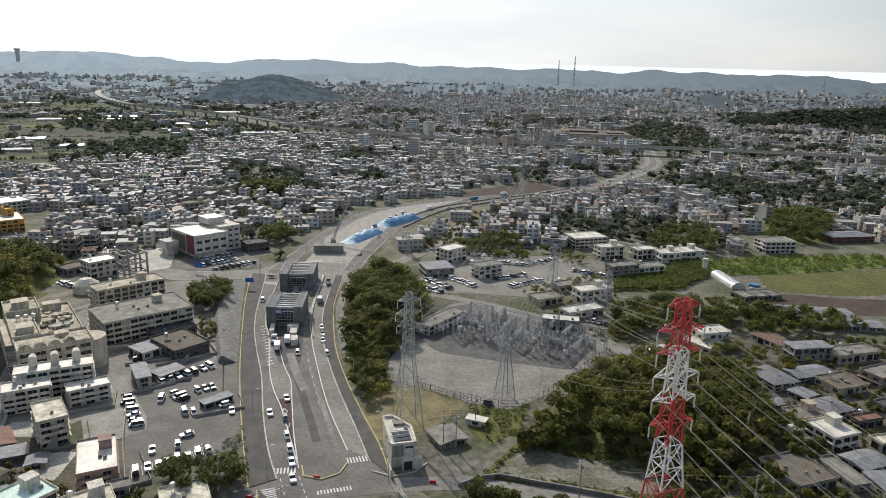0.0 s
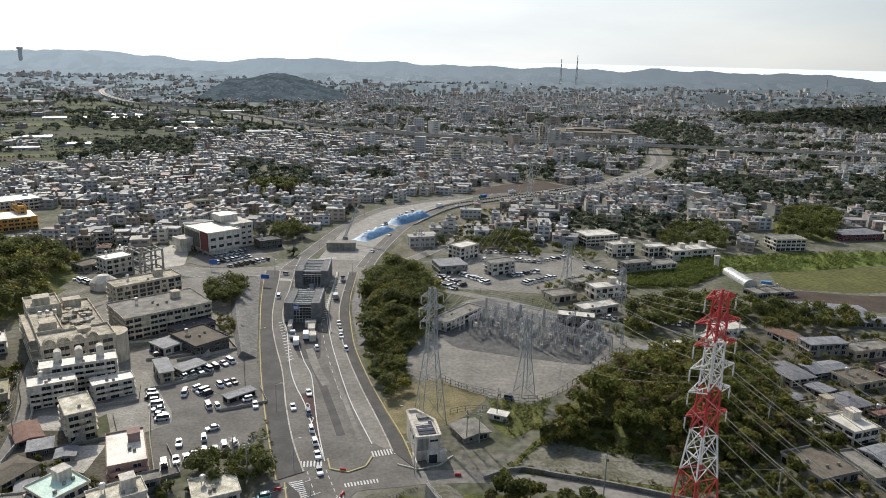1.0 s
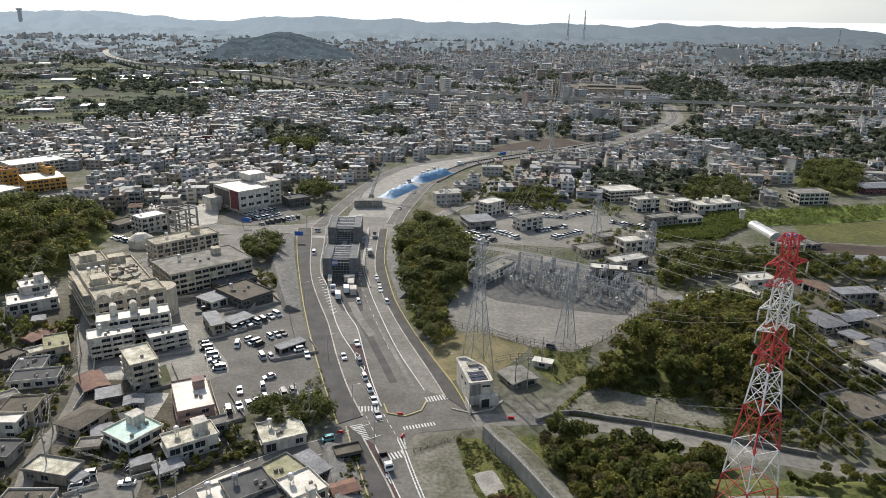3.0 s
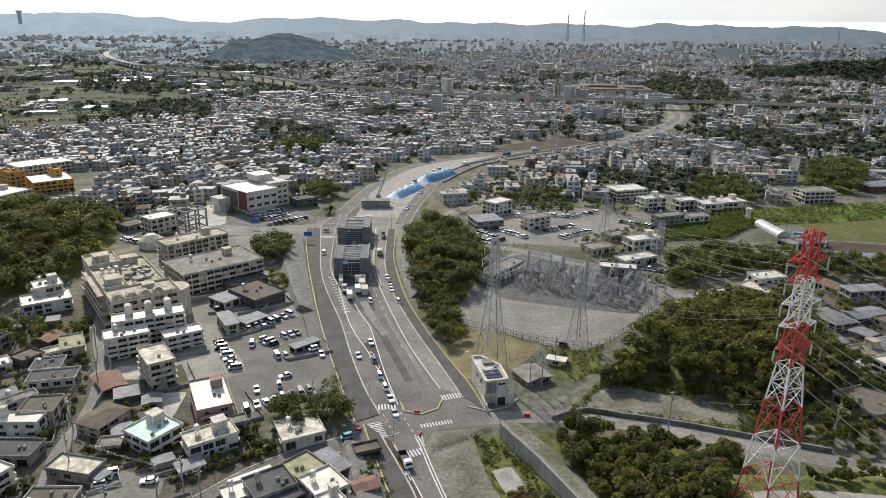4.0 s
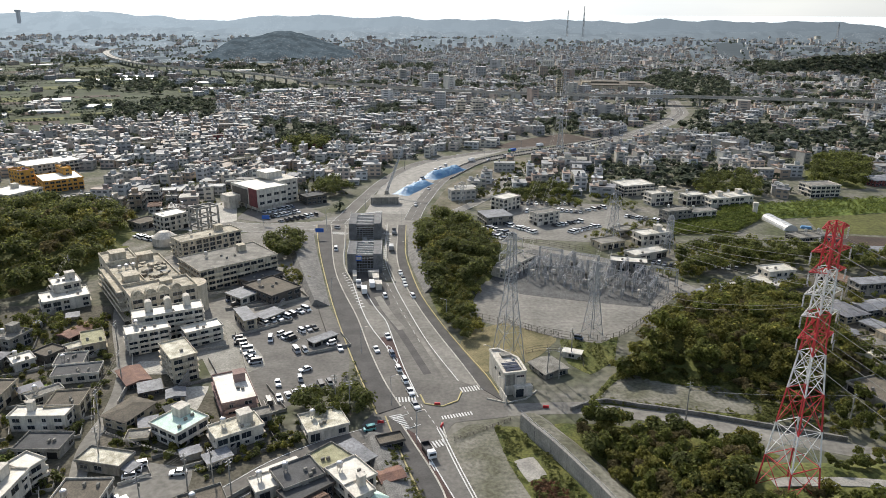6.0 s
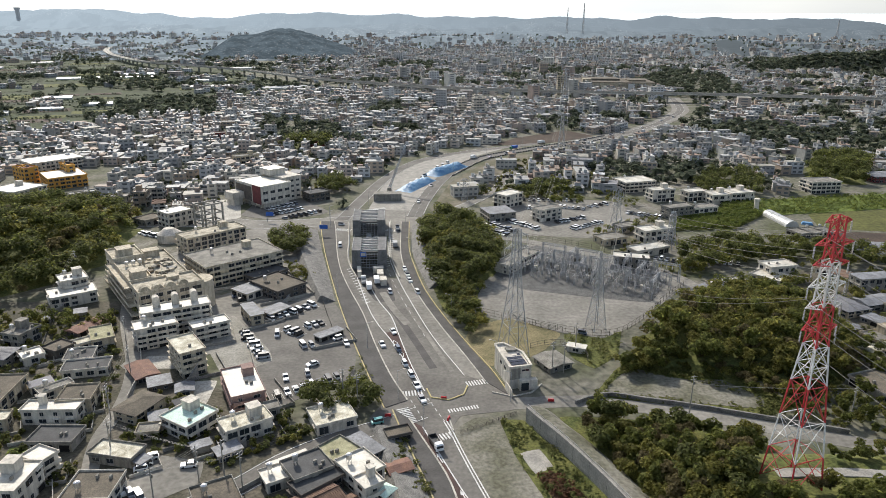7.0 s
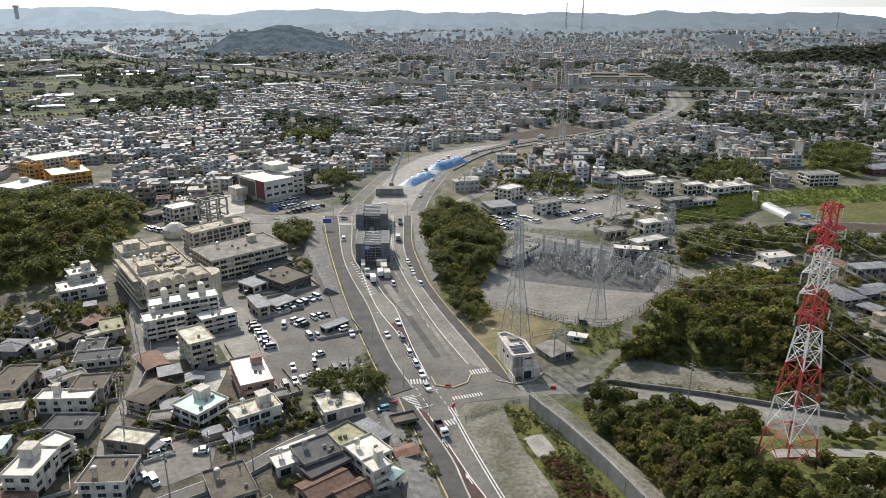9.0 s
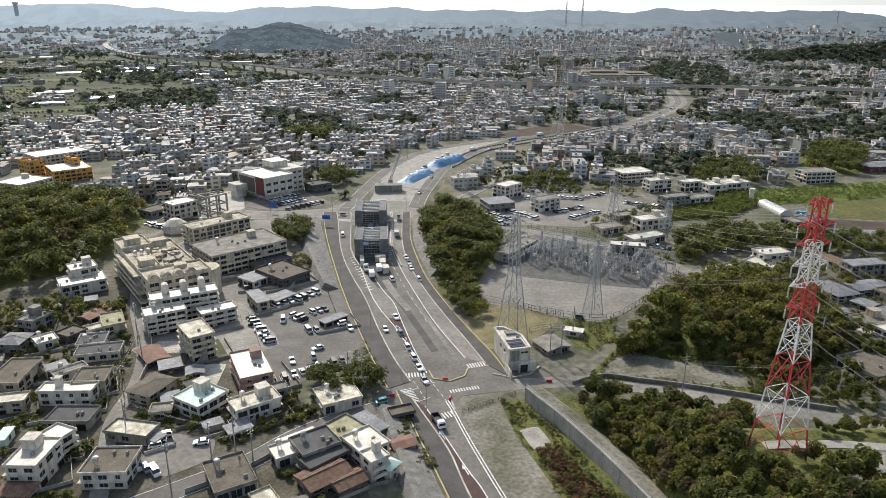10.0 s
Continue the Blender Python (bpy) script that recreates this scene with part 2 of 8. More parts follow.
mat("leaf", (0.215, 0.232, 0.062), (0.14, 0.155, 0.042), 0.16, 0.7, vary=0.5, island=True, fine=0.3, through_leaf=0.72)
mat("leaf_dark", (0.175, 0.19, 0.06), (0.115, 0.13, 0.042), 0.16, 0.7, vary=0.55, island=True, fine=0.3, through_leaf=0.68)
mat("leaf_olive", (0.275, 0.262, 0.072), (0.19, 0.185, 0.05), 0.16, 0.7, vary=0.5, island=True, fine=0.3, through_leaf=0.72)
mat("leaf_dry", (0.2, 0.165, 0.075), (0.14, 0.12, 0.055), 0.2, 0.75, vary=0.4, island=True, fine=0.3, through_leaf=0.65)
# greyer and bluer than near leaves: distance haze mixed into the green
mat("leaf_far", (0.12, 0.138, 0.092), (0.088, 0.105, 0.07), 0.05, 0.85, vary=0.4, island=True, fine=0.3, through_leaf=0.55)
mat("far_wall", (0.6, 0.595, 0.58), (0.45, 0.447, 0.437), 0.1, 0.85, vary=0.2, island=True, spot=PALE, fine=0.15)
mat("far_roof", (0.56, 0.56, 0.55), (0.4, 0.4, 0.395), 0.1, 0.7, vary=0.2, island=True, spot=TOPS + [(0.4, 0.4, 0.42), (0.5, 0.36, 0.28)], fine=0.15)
# far windows paler than near glass, haze put into the colour
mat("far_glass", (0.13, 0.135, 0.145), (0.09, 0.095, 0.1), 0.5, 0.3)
mat("car_paint", (0.75, 0.75, 0.75), (0.72, 0.72, 0.72), 1.0, 0.3, fine=0.05, spot=[(1, 1, 1), (0.95, 0.95, 0.97), (0.05, 0.05, 0.06), (0.6, 0.62, 0.65), (1, 1, 1), (0.3, 0.32, 0.35), (0.1, 0.1, 0.12), (0.95, 0.94, 0.9), (0.5, 0.5, 0.52), (0.16, 0.2, 0.28)])
mat("car_white", (0.78, 0.78, 0.78), (0.75, 0.75, 0.75), 1.0, 0.3, fine=0.05)
mat("car_teal", (0.16, 0.42, 0.42), (0.14, 0.38, 0.38), 1.0, 0.3, fine=0.05)
mat("car_black", (0.03, 0.03, 0.032), (0.025, 0.025, 0.026), 1.0, 0.3, fine=0.05)
mat("car_green", (0.06, 0.28, 0.16), (0.05, 0.24, 0.14), 1.0, 0.4, fine=0.05)
# black of tyres, also painted on walls as the shade of carports
mat("rubber", (0.02, 0.02, 0.02), (0.015, 0.015, 0.015), 2.0, 0.85)
mat("sign_blue", (0.02, 0.11, 0.45), (0.02, 0.1, 0.4), 1.0, 0.5)
mat("solar", (0.02, 0.025, 0.05), (0.016, 0.02, 0.035), 0.6, 0.2, fine=0.1)
mat("poly_film", (0.5, 0.5, 0.48), (0.4, 0.4, 0.38), 0.4, 0.35, fine=0.1)


# ---- mesh helpers ----
class Geo:
    """Collects vertices, faces and material slots of one mesh."""

    def __init__(self):
        self.v, self.f, self.m = [], [], []

    def add(self, vs, fs, m=0):
        o = len(self.v)
        self.v.extend(vs)
        self.f.extend([tuple(i + o for i in f) for f in fs])
        self.m.extend([m] * len(fs))

    def box(self, cx, cy, z0, w, d, h, a=0.0, m=0, top=None, taper=1.0):
        c, s = math.cos(a), math.sin(a)
        vs = []
        for k, z in ((1.0, z0), (taper, z0 + h)):
            for x, y in ((-w / 2, -d / 2), (w / 2, -d / 2), (w / 2, d / 2), (-w / 2, d / 2)):
                vs.append((cx + (x * c - y * s) * k, cy + (x * s + y * c) * k, z))
        self.add(vs, [(0, 1, 5, 4), (1, 2, 6, 5), (2, 3, 7, 6), (3, 0, 4, 7), (3, 2, 1, 0), (4, 5, 6, 7)], m)
        if top is not None:
            self.m[-1] = top

    def beam(self, p, q, r, m=0):
        p, q = Vector(p), Vector(q)
        d = (q - p).normalized()
        a = d.cross(Vector((0, 0, 1)) if abs(d.z) < 0.9 else Vector((1, 0, 0))).normalized() * r
        b = d.cross(a).normalized() * r
        vs = [tuple(e + s * a + t * b) for e in (p, q) for s, t in ((-1, -1), (1, -1), (1, 1), (-1, 1))]
        self.add(vs, [(0, 1, 5, 4), (1, 2, 6, 5), (2, 3, 7, 6), (3, 0, 4, 7), (3, 2, 1, 0), (4, 5, 6, 7)], m)

    def tube(self, pts, r, m=0):
        """A thin square bar along a line of points, in one piece."""
        o = len(self.v)
        pts = [Vector(p) for p in pts]
        for i, p in enumerate(pts):
            d = (pts[min(i + 1, len(pts) - 1)] - pts[max(i - 1, 0)]).normalized()
            a = d.cross(Vector((0, 0, 1)) if abs(d.z) < 0.9 else Vector((1, 0, 0))).normalized() * r
            b = d.cross(a).normalized() * r
            self.v.extend([tuple(p - a - b), tuple(p + a - b), tuple(p + a + b), tuple(p - a + b)])
        for i in range(len(pts) - 1):
            k = o + 4 * i
            self.f.extend([(k + j, k + (j + 1) % 4, k + 4 + (j + 1) % 4, k + 4 + j) for j in range(4)])
        k = o + 4 * (len(pts) - 1)
        self.f.extend([(o + 3, o + 2, o + 1, o), (k, k + 1, k + 2, k + 3)])
        self.m.extend([m] * (4 * (len(pts) - 1) + 2))

    def cyl(self, x, y, z0, r, h, n=10, m=0, r2=None):
        r2 = r if r2 is None else r2
        vs = [(x + rr * math.cos(2 * math.pi * i / n), y + rr * math.sin(2 * math.pi * i / n), z) for rr, z in ((r, z0), (r2, z0 + h)) for i in range(n)]
        self.add(vs, [(i, (i + 1) % n, n + (i + 1) % n, n + i) for i in range(n)] + [tuple(range(n, 2 * n)), tuple(range(n - 1, -1, -1))], m)

    def mesh(self, name, mats):
        me = bpy.data.meshes.new(name)
        me.from_pydata(self.v, [], self.f)
        for m in mats:
            me.materials.append(MATS[m])
        me.polygons.foreach_set("material_index", self.m)
        me.update()
        return me


def part(name, geo, mats, parent=None, label="", at=None):
    ob = new(name, geo if isinstance(geo, bpy.types.Mesh) else geo.mesh(name, [mats] if isinstance(mats, str) else mats))
    if parent:
        ob.parent = parent
    if at is not None:
        ob.matrix_basis = at
    if label:
        tagged(ob, label)
    return ob


def thing(name, label, category, m=None, group="", kind=""):
    ob = new(name)
    ob.empty_display_size = 0.5
    if m is not None:
        ob.matrix_basis = m
    return tagged(ob, label, category, group, kind)


def smooth(pts, step=4.0):
    """A Catmull-Rom line through the points, with about that many metres a step."""
    p = [Vector(q) for q in pts]
    p = [p[0] * 2 - p[1]] + p + [p[-1] * 2 - p[-2]]
    out = []
    for i in range(1, len(p) - 2):
        n = max(2, int((p[i + 1] - p[i]).length / step))
        for k in range(n):
            t = k / n
            out.append(0.5 * (2 * p[i] + (p[i + 1] - p[i - 1]) * t + (2 * p[i - 1] - 5 * p[i] + 4 * p[i + 1] - p[i + 2]) * t * t + (3 * p[i] - p[i - 1] - 3 * p[i + 1] + p[i + 2]) * t ** 3))
    return out + [p[-2]]


def resample(line, n):
    """n points evenly along a line."""
    acc = [0.0]
    for a, b in zip(line, line[1:]):
        acc.append(acc[-1] + (b - a).length)
    out = []
    j = 0
    for i in range(n):
        s = acc[-1] * i / (n - 1)
        while j < len(line) - 2 and acc[j + 1] < s:
            j += 1
        t = (s - acc[j]) / max(1e-6, acc[j + 1] - acc[j])
        out.append(line[j].lerp(line[j + 1], t))
    return out


def strip(geo, left, right, z0, z1, m=0):
    """A slab between two lines, with its sides."""
    n = max(2, int(max(sum((b - a).length for a, b in zip(e, e[1:])) for e in (left, right)) / 4))
    le, ri = resample(left, n), resample(right, n)
    vs = [(p.x, p.y, z) for a, b in zip(le, ri) for p, z in ((a, z0), (a, z1), (b, z1), (b, z0))]
    fs = []
    for i in range(n - 1):
        o = 4 * i
        fs += [(o + 1, o + 2, o + 6, o + 5), (o, o + 1, o + 5, o + 4), (o + 2, o + 3, o + 7, o + 6)]
    fs += [(0, 3, 2, 1), (4 * n - 4, 4 * n - 3, 4 * n - 2, 4 * n - 1)]
    geo.add(vs, [f[::-1] for f in fs], m)


def offset(line, d):
    """The line moved d metres to its right."""
    out = []
    for i, p in enumerate(line):
        a, b = line[max(0, i - 1)], line[min(len(line) - 1, i + 1)]
        t = (b - a).normalized()
        out.append(Vector((p.x + t.y * d, p.y - t.x * d)))
    return out


def ribbon(name, pts, width, z, material, thick=0.3, label="", shift=0.0, kind="structure", category="road"):
    line = smooth([Vector(p) for p in pts])
    g = Geo()
    strip(g, offset(line, shift - width / 2), offset(line, shift + width / 2), z - thick, z, 0)
    return tagged(part(name, g, material), label, category, kind=kind)


def slab(name, pts, z, material, label, category="ground", thick=0.3, kind="structure"):
    """A flat area with rounded corners inside a ring of points."""
    ring = []
    for i, p in enumerate(pts):
        q0, q, q1 = Vector(pts[i - 1]), Vector(p), Vector(pts[(i + 1) % len(pts)])
        ring += [q.lerp(q0, min(0.3, 2.5 / (q0 - q).length)), q.lerp(q.lerp(q0.lerp(q1, 0.5), 0.12), 0.5), q.lerp(q1, min(0.3, 2.5 / (q1 - q).length))]
    g = Geo()
    n = len(ring)
    cx, cy = sum(p.x for p in ring) / n, sum(p.y for p in ring) / n
    area = sum(ring[i].x * ring[(i + 1) % n].y - ring[(i + 1) % n].x * ring[i].y for i in range(n))
    if area < 0:
        ring.reverse()
    g.add([(p.x, p.y, z) for p in ring], [tuple(range(n))])
    g.add([(p.x, p.y, zz) for zz in (z - thick, z) for p in ring], [(i, (i + 1) % n, n + (i + 1) % n, n + i) for i in range(n)])
    return tagged(part(name, g, material), label, category, kind=kind)


def inside(x, y, pts):
    hit = False
    for i in range(len(pts)):
        (x1, y1), (x2, y2) = pts[i - 1], pts[i]
        if (y1 > y) != (y2 > y) and x < (x2 - x1) * (y - y1) / (y2 - y1) + x1:
            hit = not hit
    return hit


def near_line(x, y, pts, d):
    p = Vector((x, y))
    for a, b in zip(pts, pts[1:]):
        a, b = Vector(a), Vector(b)
        t = max(0.0, min(1.0, (p - a).dot(b - a) / (b - a).length_squared))
        if (a + (b - a) * t - p).length < d:
            return True
    return False

# ---- ground and distance ----
BUMPS = [(985, 1640, 230, 75, 46), (800, 1790, 110, 60, 18), (1330, 1900, 240, 100, 46)]


def rise(x, y):
    """Height of the land: flat near by, hills far off."""
    if y < 1100:
        return 0.0
    h = sum(k * math.exp(-((x - a) / p) ** 2 - ((y - b) / q) ** 2) for a, b, p, q, k in BUMPS)
    return h * (0.85 + 0.3 * noise.noise((x / 90, y / 90, 0))) if h > 0.5 else h


g = Geo()
xs = [-3600 + 60 * i for i in range(121)]
ys = [-250, -60, 100, 300, 500, 700, 900] + [1000 + 40 * i for i in range(98)]
for y in ys:
    g.v.extend([(x, y, rise(x, y)) for x in xs])
nx = len(xs)
for j in range(len(ys) - 1):
    g.f.extend([(j * nx + i, j * nx + i + 1, (j + 1) * nx + i + 1, (j + 1) * nx + i) for i in range(nx - 1)])
g.m = [0] * len(g.f)
tagged(part("ground", g, "earth"), "mottled grey-brown and green land of a town", "ground", kind="structure")


def distance(name, colour, glow, specks, stretch=(0.8, 1, 1.5), deep=False):
    """Far land with painted-in haze glow: patches of wood and field, specks of houses."""
    m = bpy.data.materials.new(name)
    m.use_nodes = True
    n, l = m.node_tree.nodes, m.node_tree.links
    bs = n["Principled BSDF"]
    tx, tw = n.new("ShaderNodeTexNoise"), n.new("ShaderNodeTexNoise")
    tx.inputs["Scale"].default_value, tx.inputs["Detail"].default_value = (0.012 if deep else 0.032), 8
    tw.inputs["Scale"].default_value, tw.inputs["Detail"].default_value = 0.16, 3
    mp = n.new("ShaderNodeMapping")
    mp.inputs["Scale"].default_value = stretch
    gp = n.new("ShaderNodeNewGeometry")
    l.new(gp.outputs["Position"], mp.inputs["Vector"])
    l.new(mp.outputs["Vector"], tx.inputs["Vector"])
    l.new(mp.outputs["Vector"], tw.inputs["Vector"])
    rp, rw = n.new("ShaderNodeValToRGB"), n.new("ShaderNodeValToRGB")
    rp.color_ramp.elements[0].position, rp.color_ramp.elements[1].position = (0.46, 0.54) if deep else (0.43, 0.58)
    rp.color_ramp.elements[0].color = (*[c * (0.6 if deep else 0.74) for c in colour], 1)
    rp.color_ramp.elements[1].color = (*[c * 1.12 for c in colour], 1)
    rw.color_ramp.elements[0].position, rw.color_ramp.elements[1].position = (0.57 if deep else 0.56), 0.66
    rw.color_ramp.elements[0].color = (0, 0, 0, 1)
    rw.color_ramp.elements[1].color = (specks, specks, specks, 1)
    l.new(tx.outputs["Fac"], rp.inputs["Fac"])
    l.new(tw.outputs["Fac"], rw.inputs["Fac"])
    ad = n.new("ShaderNodeMixRGB")
    ad.blend_type = "ADD"
    ad.inputs["Fac"].default_value = 1
    if deep:          # houses stand in villages
        tv, rv = n.new("ShaderNodeTexNoise"), n.new("ShaderNodeMapRange")
        tv.inputs["Scale"].default_value, tv.inputs["Detail"].default_value = 0.0055, 2
        l.new(mp.outputs["Vector"], tv.inputs["Vector"])
        rv.inputs["From Min"].default_value, rv.inputs["From Max"].default_value = 0.47, 0.6
        l.new(tv.outputs["Fac"], rv.inputs["Value"])
        l.new(rv.outputs["Result"], ad.inputs["Fac"])
    l.new(rp.outputs["Color"], ad.inputs["Color1"])
    l.new(rw.outputs["Color"], ad.inputs["Color2"])
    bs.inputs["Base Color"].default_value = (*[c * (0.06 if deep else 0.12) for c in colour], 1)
    # painted haze is brighter on the sun's side, to the left
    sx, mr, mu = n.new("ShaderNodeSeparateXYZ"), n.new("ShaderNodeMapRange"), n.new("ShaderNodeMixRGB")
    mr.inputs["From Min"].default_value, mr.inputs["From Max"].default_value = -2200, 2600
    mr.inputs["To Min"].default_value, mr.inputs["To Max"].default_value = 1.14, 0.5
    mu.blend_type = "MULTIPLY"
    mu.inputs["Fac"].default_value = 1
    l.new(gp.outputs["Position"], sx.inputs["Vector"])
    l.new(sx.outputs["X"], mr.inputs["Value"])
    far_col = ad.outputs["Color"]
    if deep:          # haze in the colour: the farther off, the paler and bluer this backdrop
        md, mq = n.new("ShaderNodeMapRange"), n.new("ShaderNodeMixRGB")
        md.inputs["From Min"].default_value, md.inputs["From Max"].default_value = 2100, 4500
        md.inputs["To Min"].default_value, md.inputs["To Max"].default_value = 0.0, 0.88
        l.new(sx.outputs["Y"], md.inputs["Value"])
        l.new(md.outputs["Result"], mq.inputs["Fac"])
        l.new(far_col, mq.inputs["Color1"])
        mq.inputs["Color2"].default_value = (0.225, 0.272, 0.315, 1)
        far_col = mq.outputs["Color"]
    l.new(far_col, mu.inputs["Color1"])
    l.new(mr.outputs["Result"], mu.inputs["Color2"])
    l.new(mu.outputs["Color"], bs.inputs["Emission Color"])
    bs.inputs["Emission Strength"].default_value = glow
    bs.inputs["Roughness"].default_value, bs.inputs["Specular IOR Level"].default_value = 1.0, 0.0
    MATS[name] = m
    return m


def ridge(name, y, base, amp, seed, colour, glow, label, x0=-4200, x1=4200, lift=(), specks=0.05):
    """A far hill: a thick wavy body from the plain up to its crest."""
    distance(name, colour, glow, specks)
    g = Geo()
    n_x = 200
    for k, (dy, f) in enumerate(((-190, 0.0), (-110, 0.55), (-45, 0.86), (0, 1.0), (120, 0.0))):
        for i in range(n_x):
            x = x0 + (x1 - x0) * i / (n_x - 1)
            crest = base + amp * (noise.noise((x / 420, seed, 0)) + 0.45 * noise.noise((x / 110, seed, 3)))
            crest += sum(h * math.exp(-((x - a) / s) ** 2) for a, s, h in lift)
            if k == 3:          # treetops
                crest += amp * 0.15 * noise.noise((x / 35, seed, 7)) + 2.2 * noise.noise((x / 16, seed, 11)) + 1.2 * noise.noise((x / 8, seed, 17))
            g.v.append((x, y + dy + 40 * noise.noise((x / 150, k * 3.1, seed)) * (k < 3), max(-3, crest * f) - (4 if f == 0 else 0)))
    for k in range(4):
        g.f.extend([(k * n_x + i, k * n_x + i + 1, (k + 1) * n_x + i + 1, (k + 1) * n_x + i) for i in range(n_x - 1)])
    g.m = [0] * len(g.f)
    return tagged(part("backdrop", g, name), label, "hills", kind="structure")


RANGES = [(3350, 14, 1.1), (3650, 24, 3.7), (3900, 36, 5.2), (4120, 46, 7.9), (4330, 56, 9.4)]      # low wooded ranges: crest, height, seed
# single hills of the far land: place, half-widths, height
FAR_HILLS = [(-40, 3250, 150, 90, 34), (340, 3350, 260, 110, 34), (900, 2330, 170, 90, 46), (1240, 2480, 240, 110, 40), (-1950, 3150, 260, 110, 24), (-1250, 3500, 300, 120, 26), (700, 3750, 330, 140, 30), (1750, 2900, 300, 150, 36), (-2720, 4420, 560, 170, 92), (-700, 3900, 300, 120, 18)]


def far_height(x, y):
    """Height of the far land: a plain that climbs to a skyline of low wooded ranges."""
    h = 58 * max(0.0, (y - 2700) / 1900) ** 1.7
    for crest, tall, seed in RANGES:
        e = (y - crest - 110 * noise.noise((x / 600, seed, 0.5))) / 75
        if abs(e) < 2.6:
            k = 0.72 + 1.0 * noise.noise((x / 520, seed, 2.5)) + 0.4 * noise.noise((x / 150, seed, 5.5)) + 0.16 * noise.noise((x / 50, seed, 8.5))
            h += max(0.0, tall * k + 2.5 * noise.noise((x / 22, y / 30, seed))) * math.exp(-e * e)
    top = 0.93 + 0.42 * noise.noise((x / 620, 6.1, 0)) + 0.26 * noise.noise((x / 210, 6.1, 3)) + 0.05 * noise.noise((x / 60, 6.1, 7)) - 0.16 * min(1, max(0, (x - 300) / 900))
    h += (82 * top + 2.5 * noise.noise((x / 20, y / 30, 2.2))) * math.exp(-min(0.0, (y - 4590) / 85) ** 2)
    for p, q, u, v, k in FAR_HILLS:
        e = ((x - p) / u) ** 2 + ((y - q) / v) ** 2
        if e < 6:
            h += k * math.exp(-e) * (1 + 0.22 * noise.noise((x / 60, y / 45, 3.3)))
    return h


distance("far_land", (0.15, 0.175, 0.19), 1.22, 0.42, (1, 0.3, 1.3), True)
g = Geo()
fx, fy = 420, 170
for j in range(fy):
    y = 1985 + (4640 - 1985) * (j / (fy - 1)) ** 1.12
    half = 0.68 * y + 350
    for i in range(fx):
        x = -half + 2 * half * i / (fx - 1)
        g.v.append((x, y, 0.4 + far_height(x, y)))
half = 0.68 * 4700 + 350
g.v.extend([(-half + 2 * half * i / (fx - 1), 4760, -10) for i in range(fx)])
for j in range(fy):
    g.f.extend([(j * fx + i, j * fx + i + 1, (j + 1) * fx + i + 1, (j + 1) * fx + i) for i in range(fx - 1)])
g.m = [0] * len(g.f)
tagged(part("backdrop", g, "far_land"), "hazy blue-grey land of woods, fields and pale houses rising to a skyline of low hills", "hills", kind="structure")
# the hill's blue-grey glow holds the haze in front of it
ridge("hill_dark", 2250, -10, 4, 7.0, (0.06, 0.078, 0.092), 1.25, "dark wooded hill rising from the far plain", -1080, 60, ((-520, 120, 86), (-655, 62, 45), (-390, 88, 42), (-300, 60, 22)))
# upright sheet; its emission stands in for the sea's bright glint
g = Geo()
g.add([(-4600, 4870, 90), (4600, 4870, 90), (4600, 4885, 160), (-4600, 4885, 160)], [(0, 1, 2, 3)])
sea = bpy.data.materials.new("sea_far")
sea.use_nodes = True
sbs = sea.node_tree.nodes["Principled BSDF"]
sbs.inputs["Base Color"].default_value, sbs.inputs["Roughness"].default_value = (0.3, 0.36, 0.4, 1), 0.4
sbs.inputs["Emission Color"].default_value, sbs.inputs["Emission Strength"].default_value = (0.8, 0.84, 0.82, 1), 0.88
MATS["sea_far"] = sea
tagged(part("backdrop", g, "sea_far"), "pale glowing band painted as bright sea under the sky", "sea", kind="structure")

slab("ground", [(-345, 520), (-300, 560), (-360, 750), (-312, 985), (-209, 1168), (-560, 1700), (-640, 2300), (-1700, 2400), (-1200, 1700), (-720, 1000)], 0.06, "field_far", "green farmed plain beyond the town", "ground")

# ---- roads ----
V = lambda pts: smooth([Vector(p) for p in pts])
LE = [(-67, 378), (-64.9, 365.9), (-57, 328.8), (-49, 295.7), (-40.3, 262), (-31.7, 232), (-23.8, 206.7), (-15.5, 182)]
LK = [(-60, 378), (-57.2, 363.7), (-49.8, 320), (-44.4, 295.8), (-38, 274.6), (-29.9, 250.3), (-22.7, 223.9), (-15.7, 201.6), (-9.5, 186)]
LB = [(-51, 375), (-47.5, 348), (-43, 311.5), (-36.4, 288.4), (-28.3, 256.1), (-22.8, 239.6), (-17.4, 227.2), (-10.5, 208.3), (-5, 193)]
QR = [(-33, 288), (-24.5, 262), (-18.7, 247.6), (-14.4, 229.6), (-9.6, 209.6), (-4.5, 191.6)]
RL = [(-29, 378), (-27.6, 363.7), (-24.6, 320), (-18.4, 288.4), (-11.6, 262), (-2.2, 229.6), (8.1, 201.6)]
RK = [(-22.5, 378), (-21.5, 358.4), (-19.1, 320), (-13.9, 288.4), (-7, 262), (0.9, 237), (8.6, 215.1), (14.4, 197.5)]
RE = [(-18.5, 378), (-17.8, 358.4), (-16.2, 328.9), (-12.5, 303.5), (-6.9, 274.7), (1, 247.6), (8.9, 224.9), (16.2, 205.5), (20.7, 189.6)]
SL = [(-13, 181), (-10.1, 171.3), (-6.1, 158.9), (0.6, 138.1), (10, 108)]
SK = [(-8.5, 176), (-5.3, 168.4), (2.1, 150.3), (5.9, 135.7), (14.5, 108)]
SM = [(-4.5, 172), (-1.6, 164.3), (6.8, 142.3), (9.8, 135.7), (18.5, 108)]
SR = [(1.8, 175), (3.1, 171.3), (7.3, 156.4), (13.8, 135.7), (23, 108)]
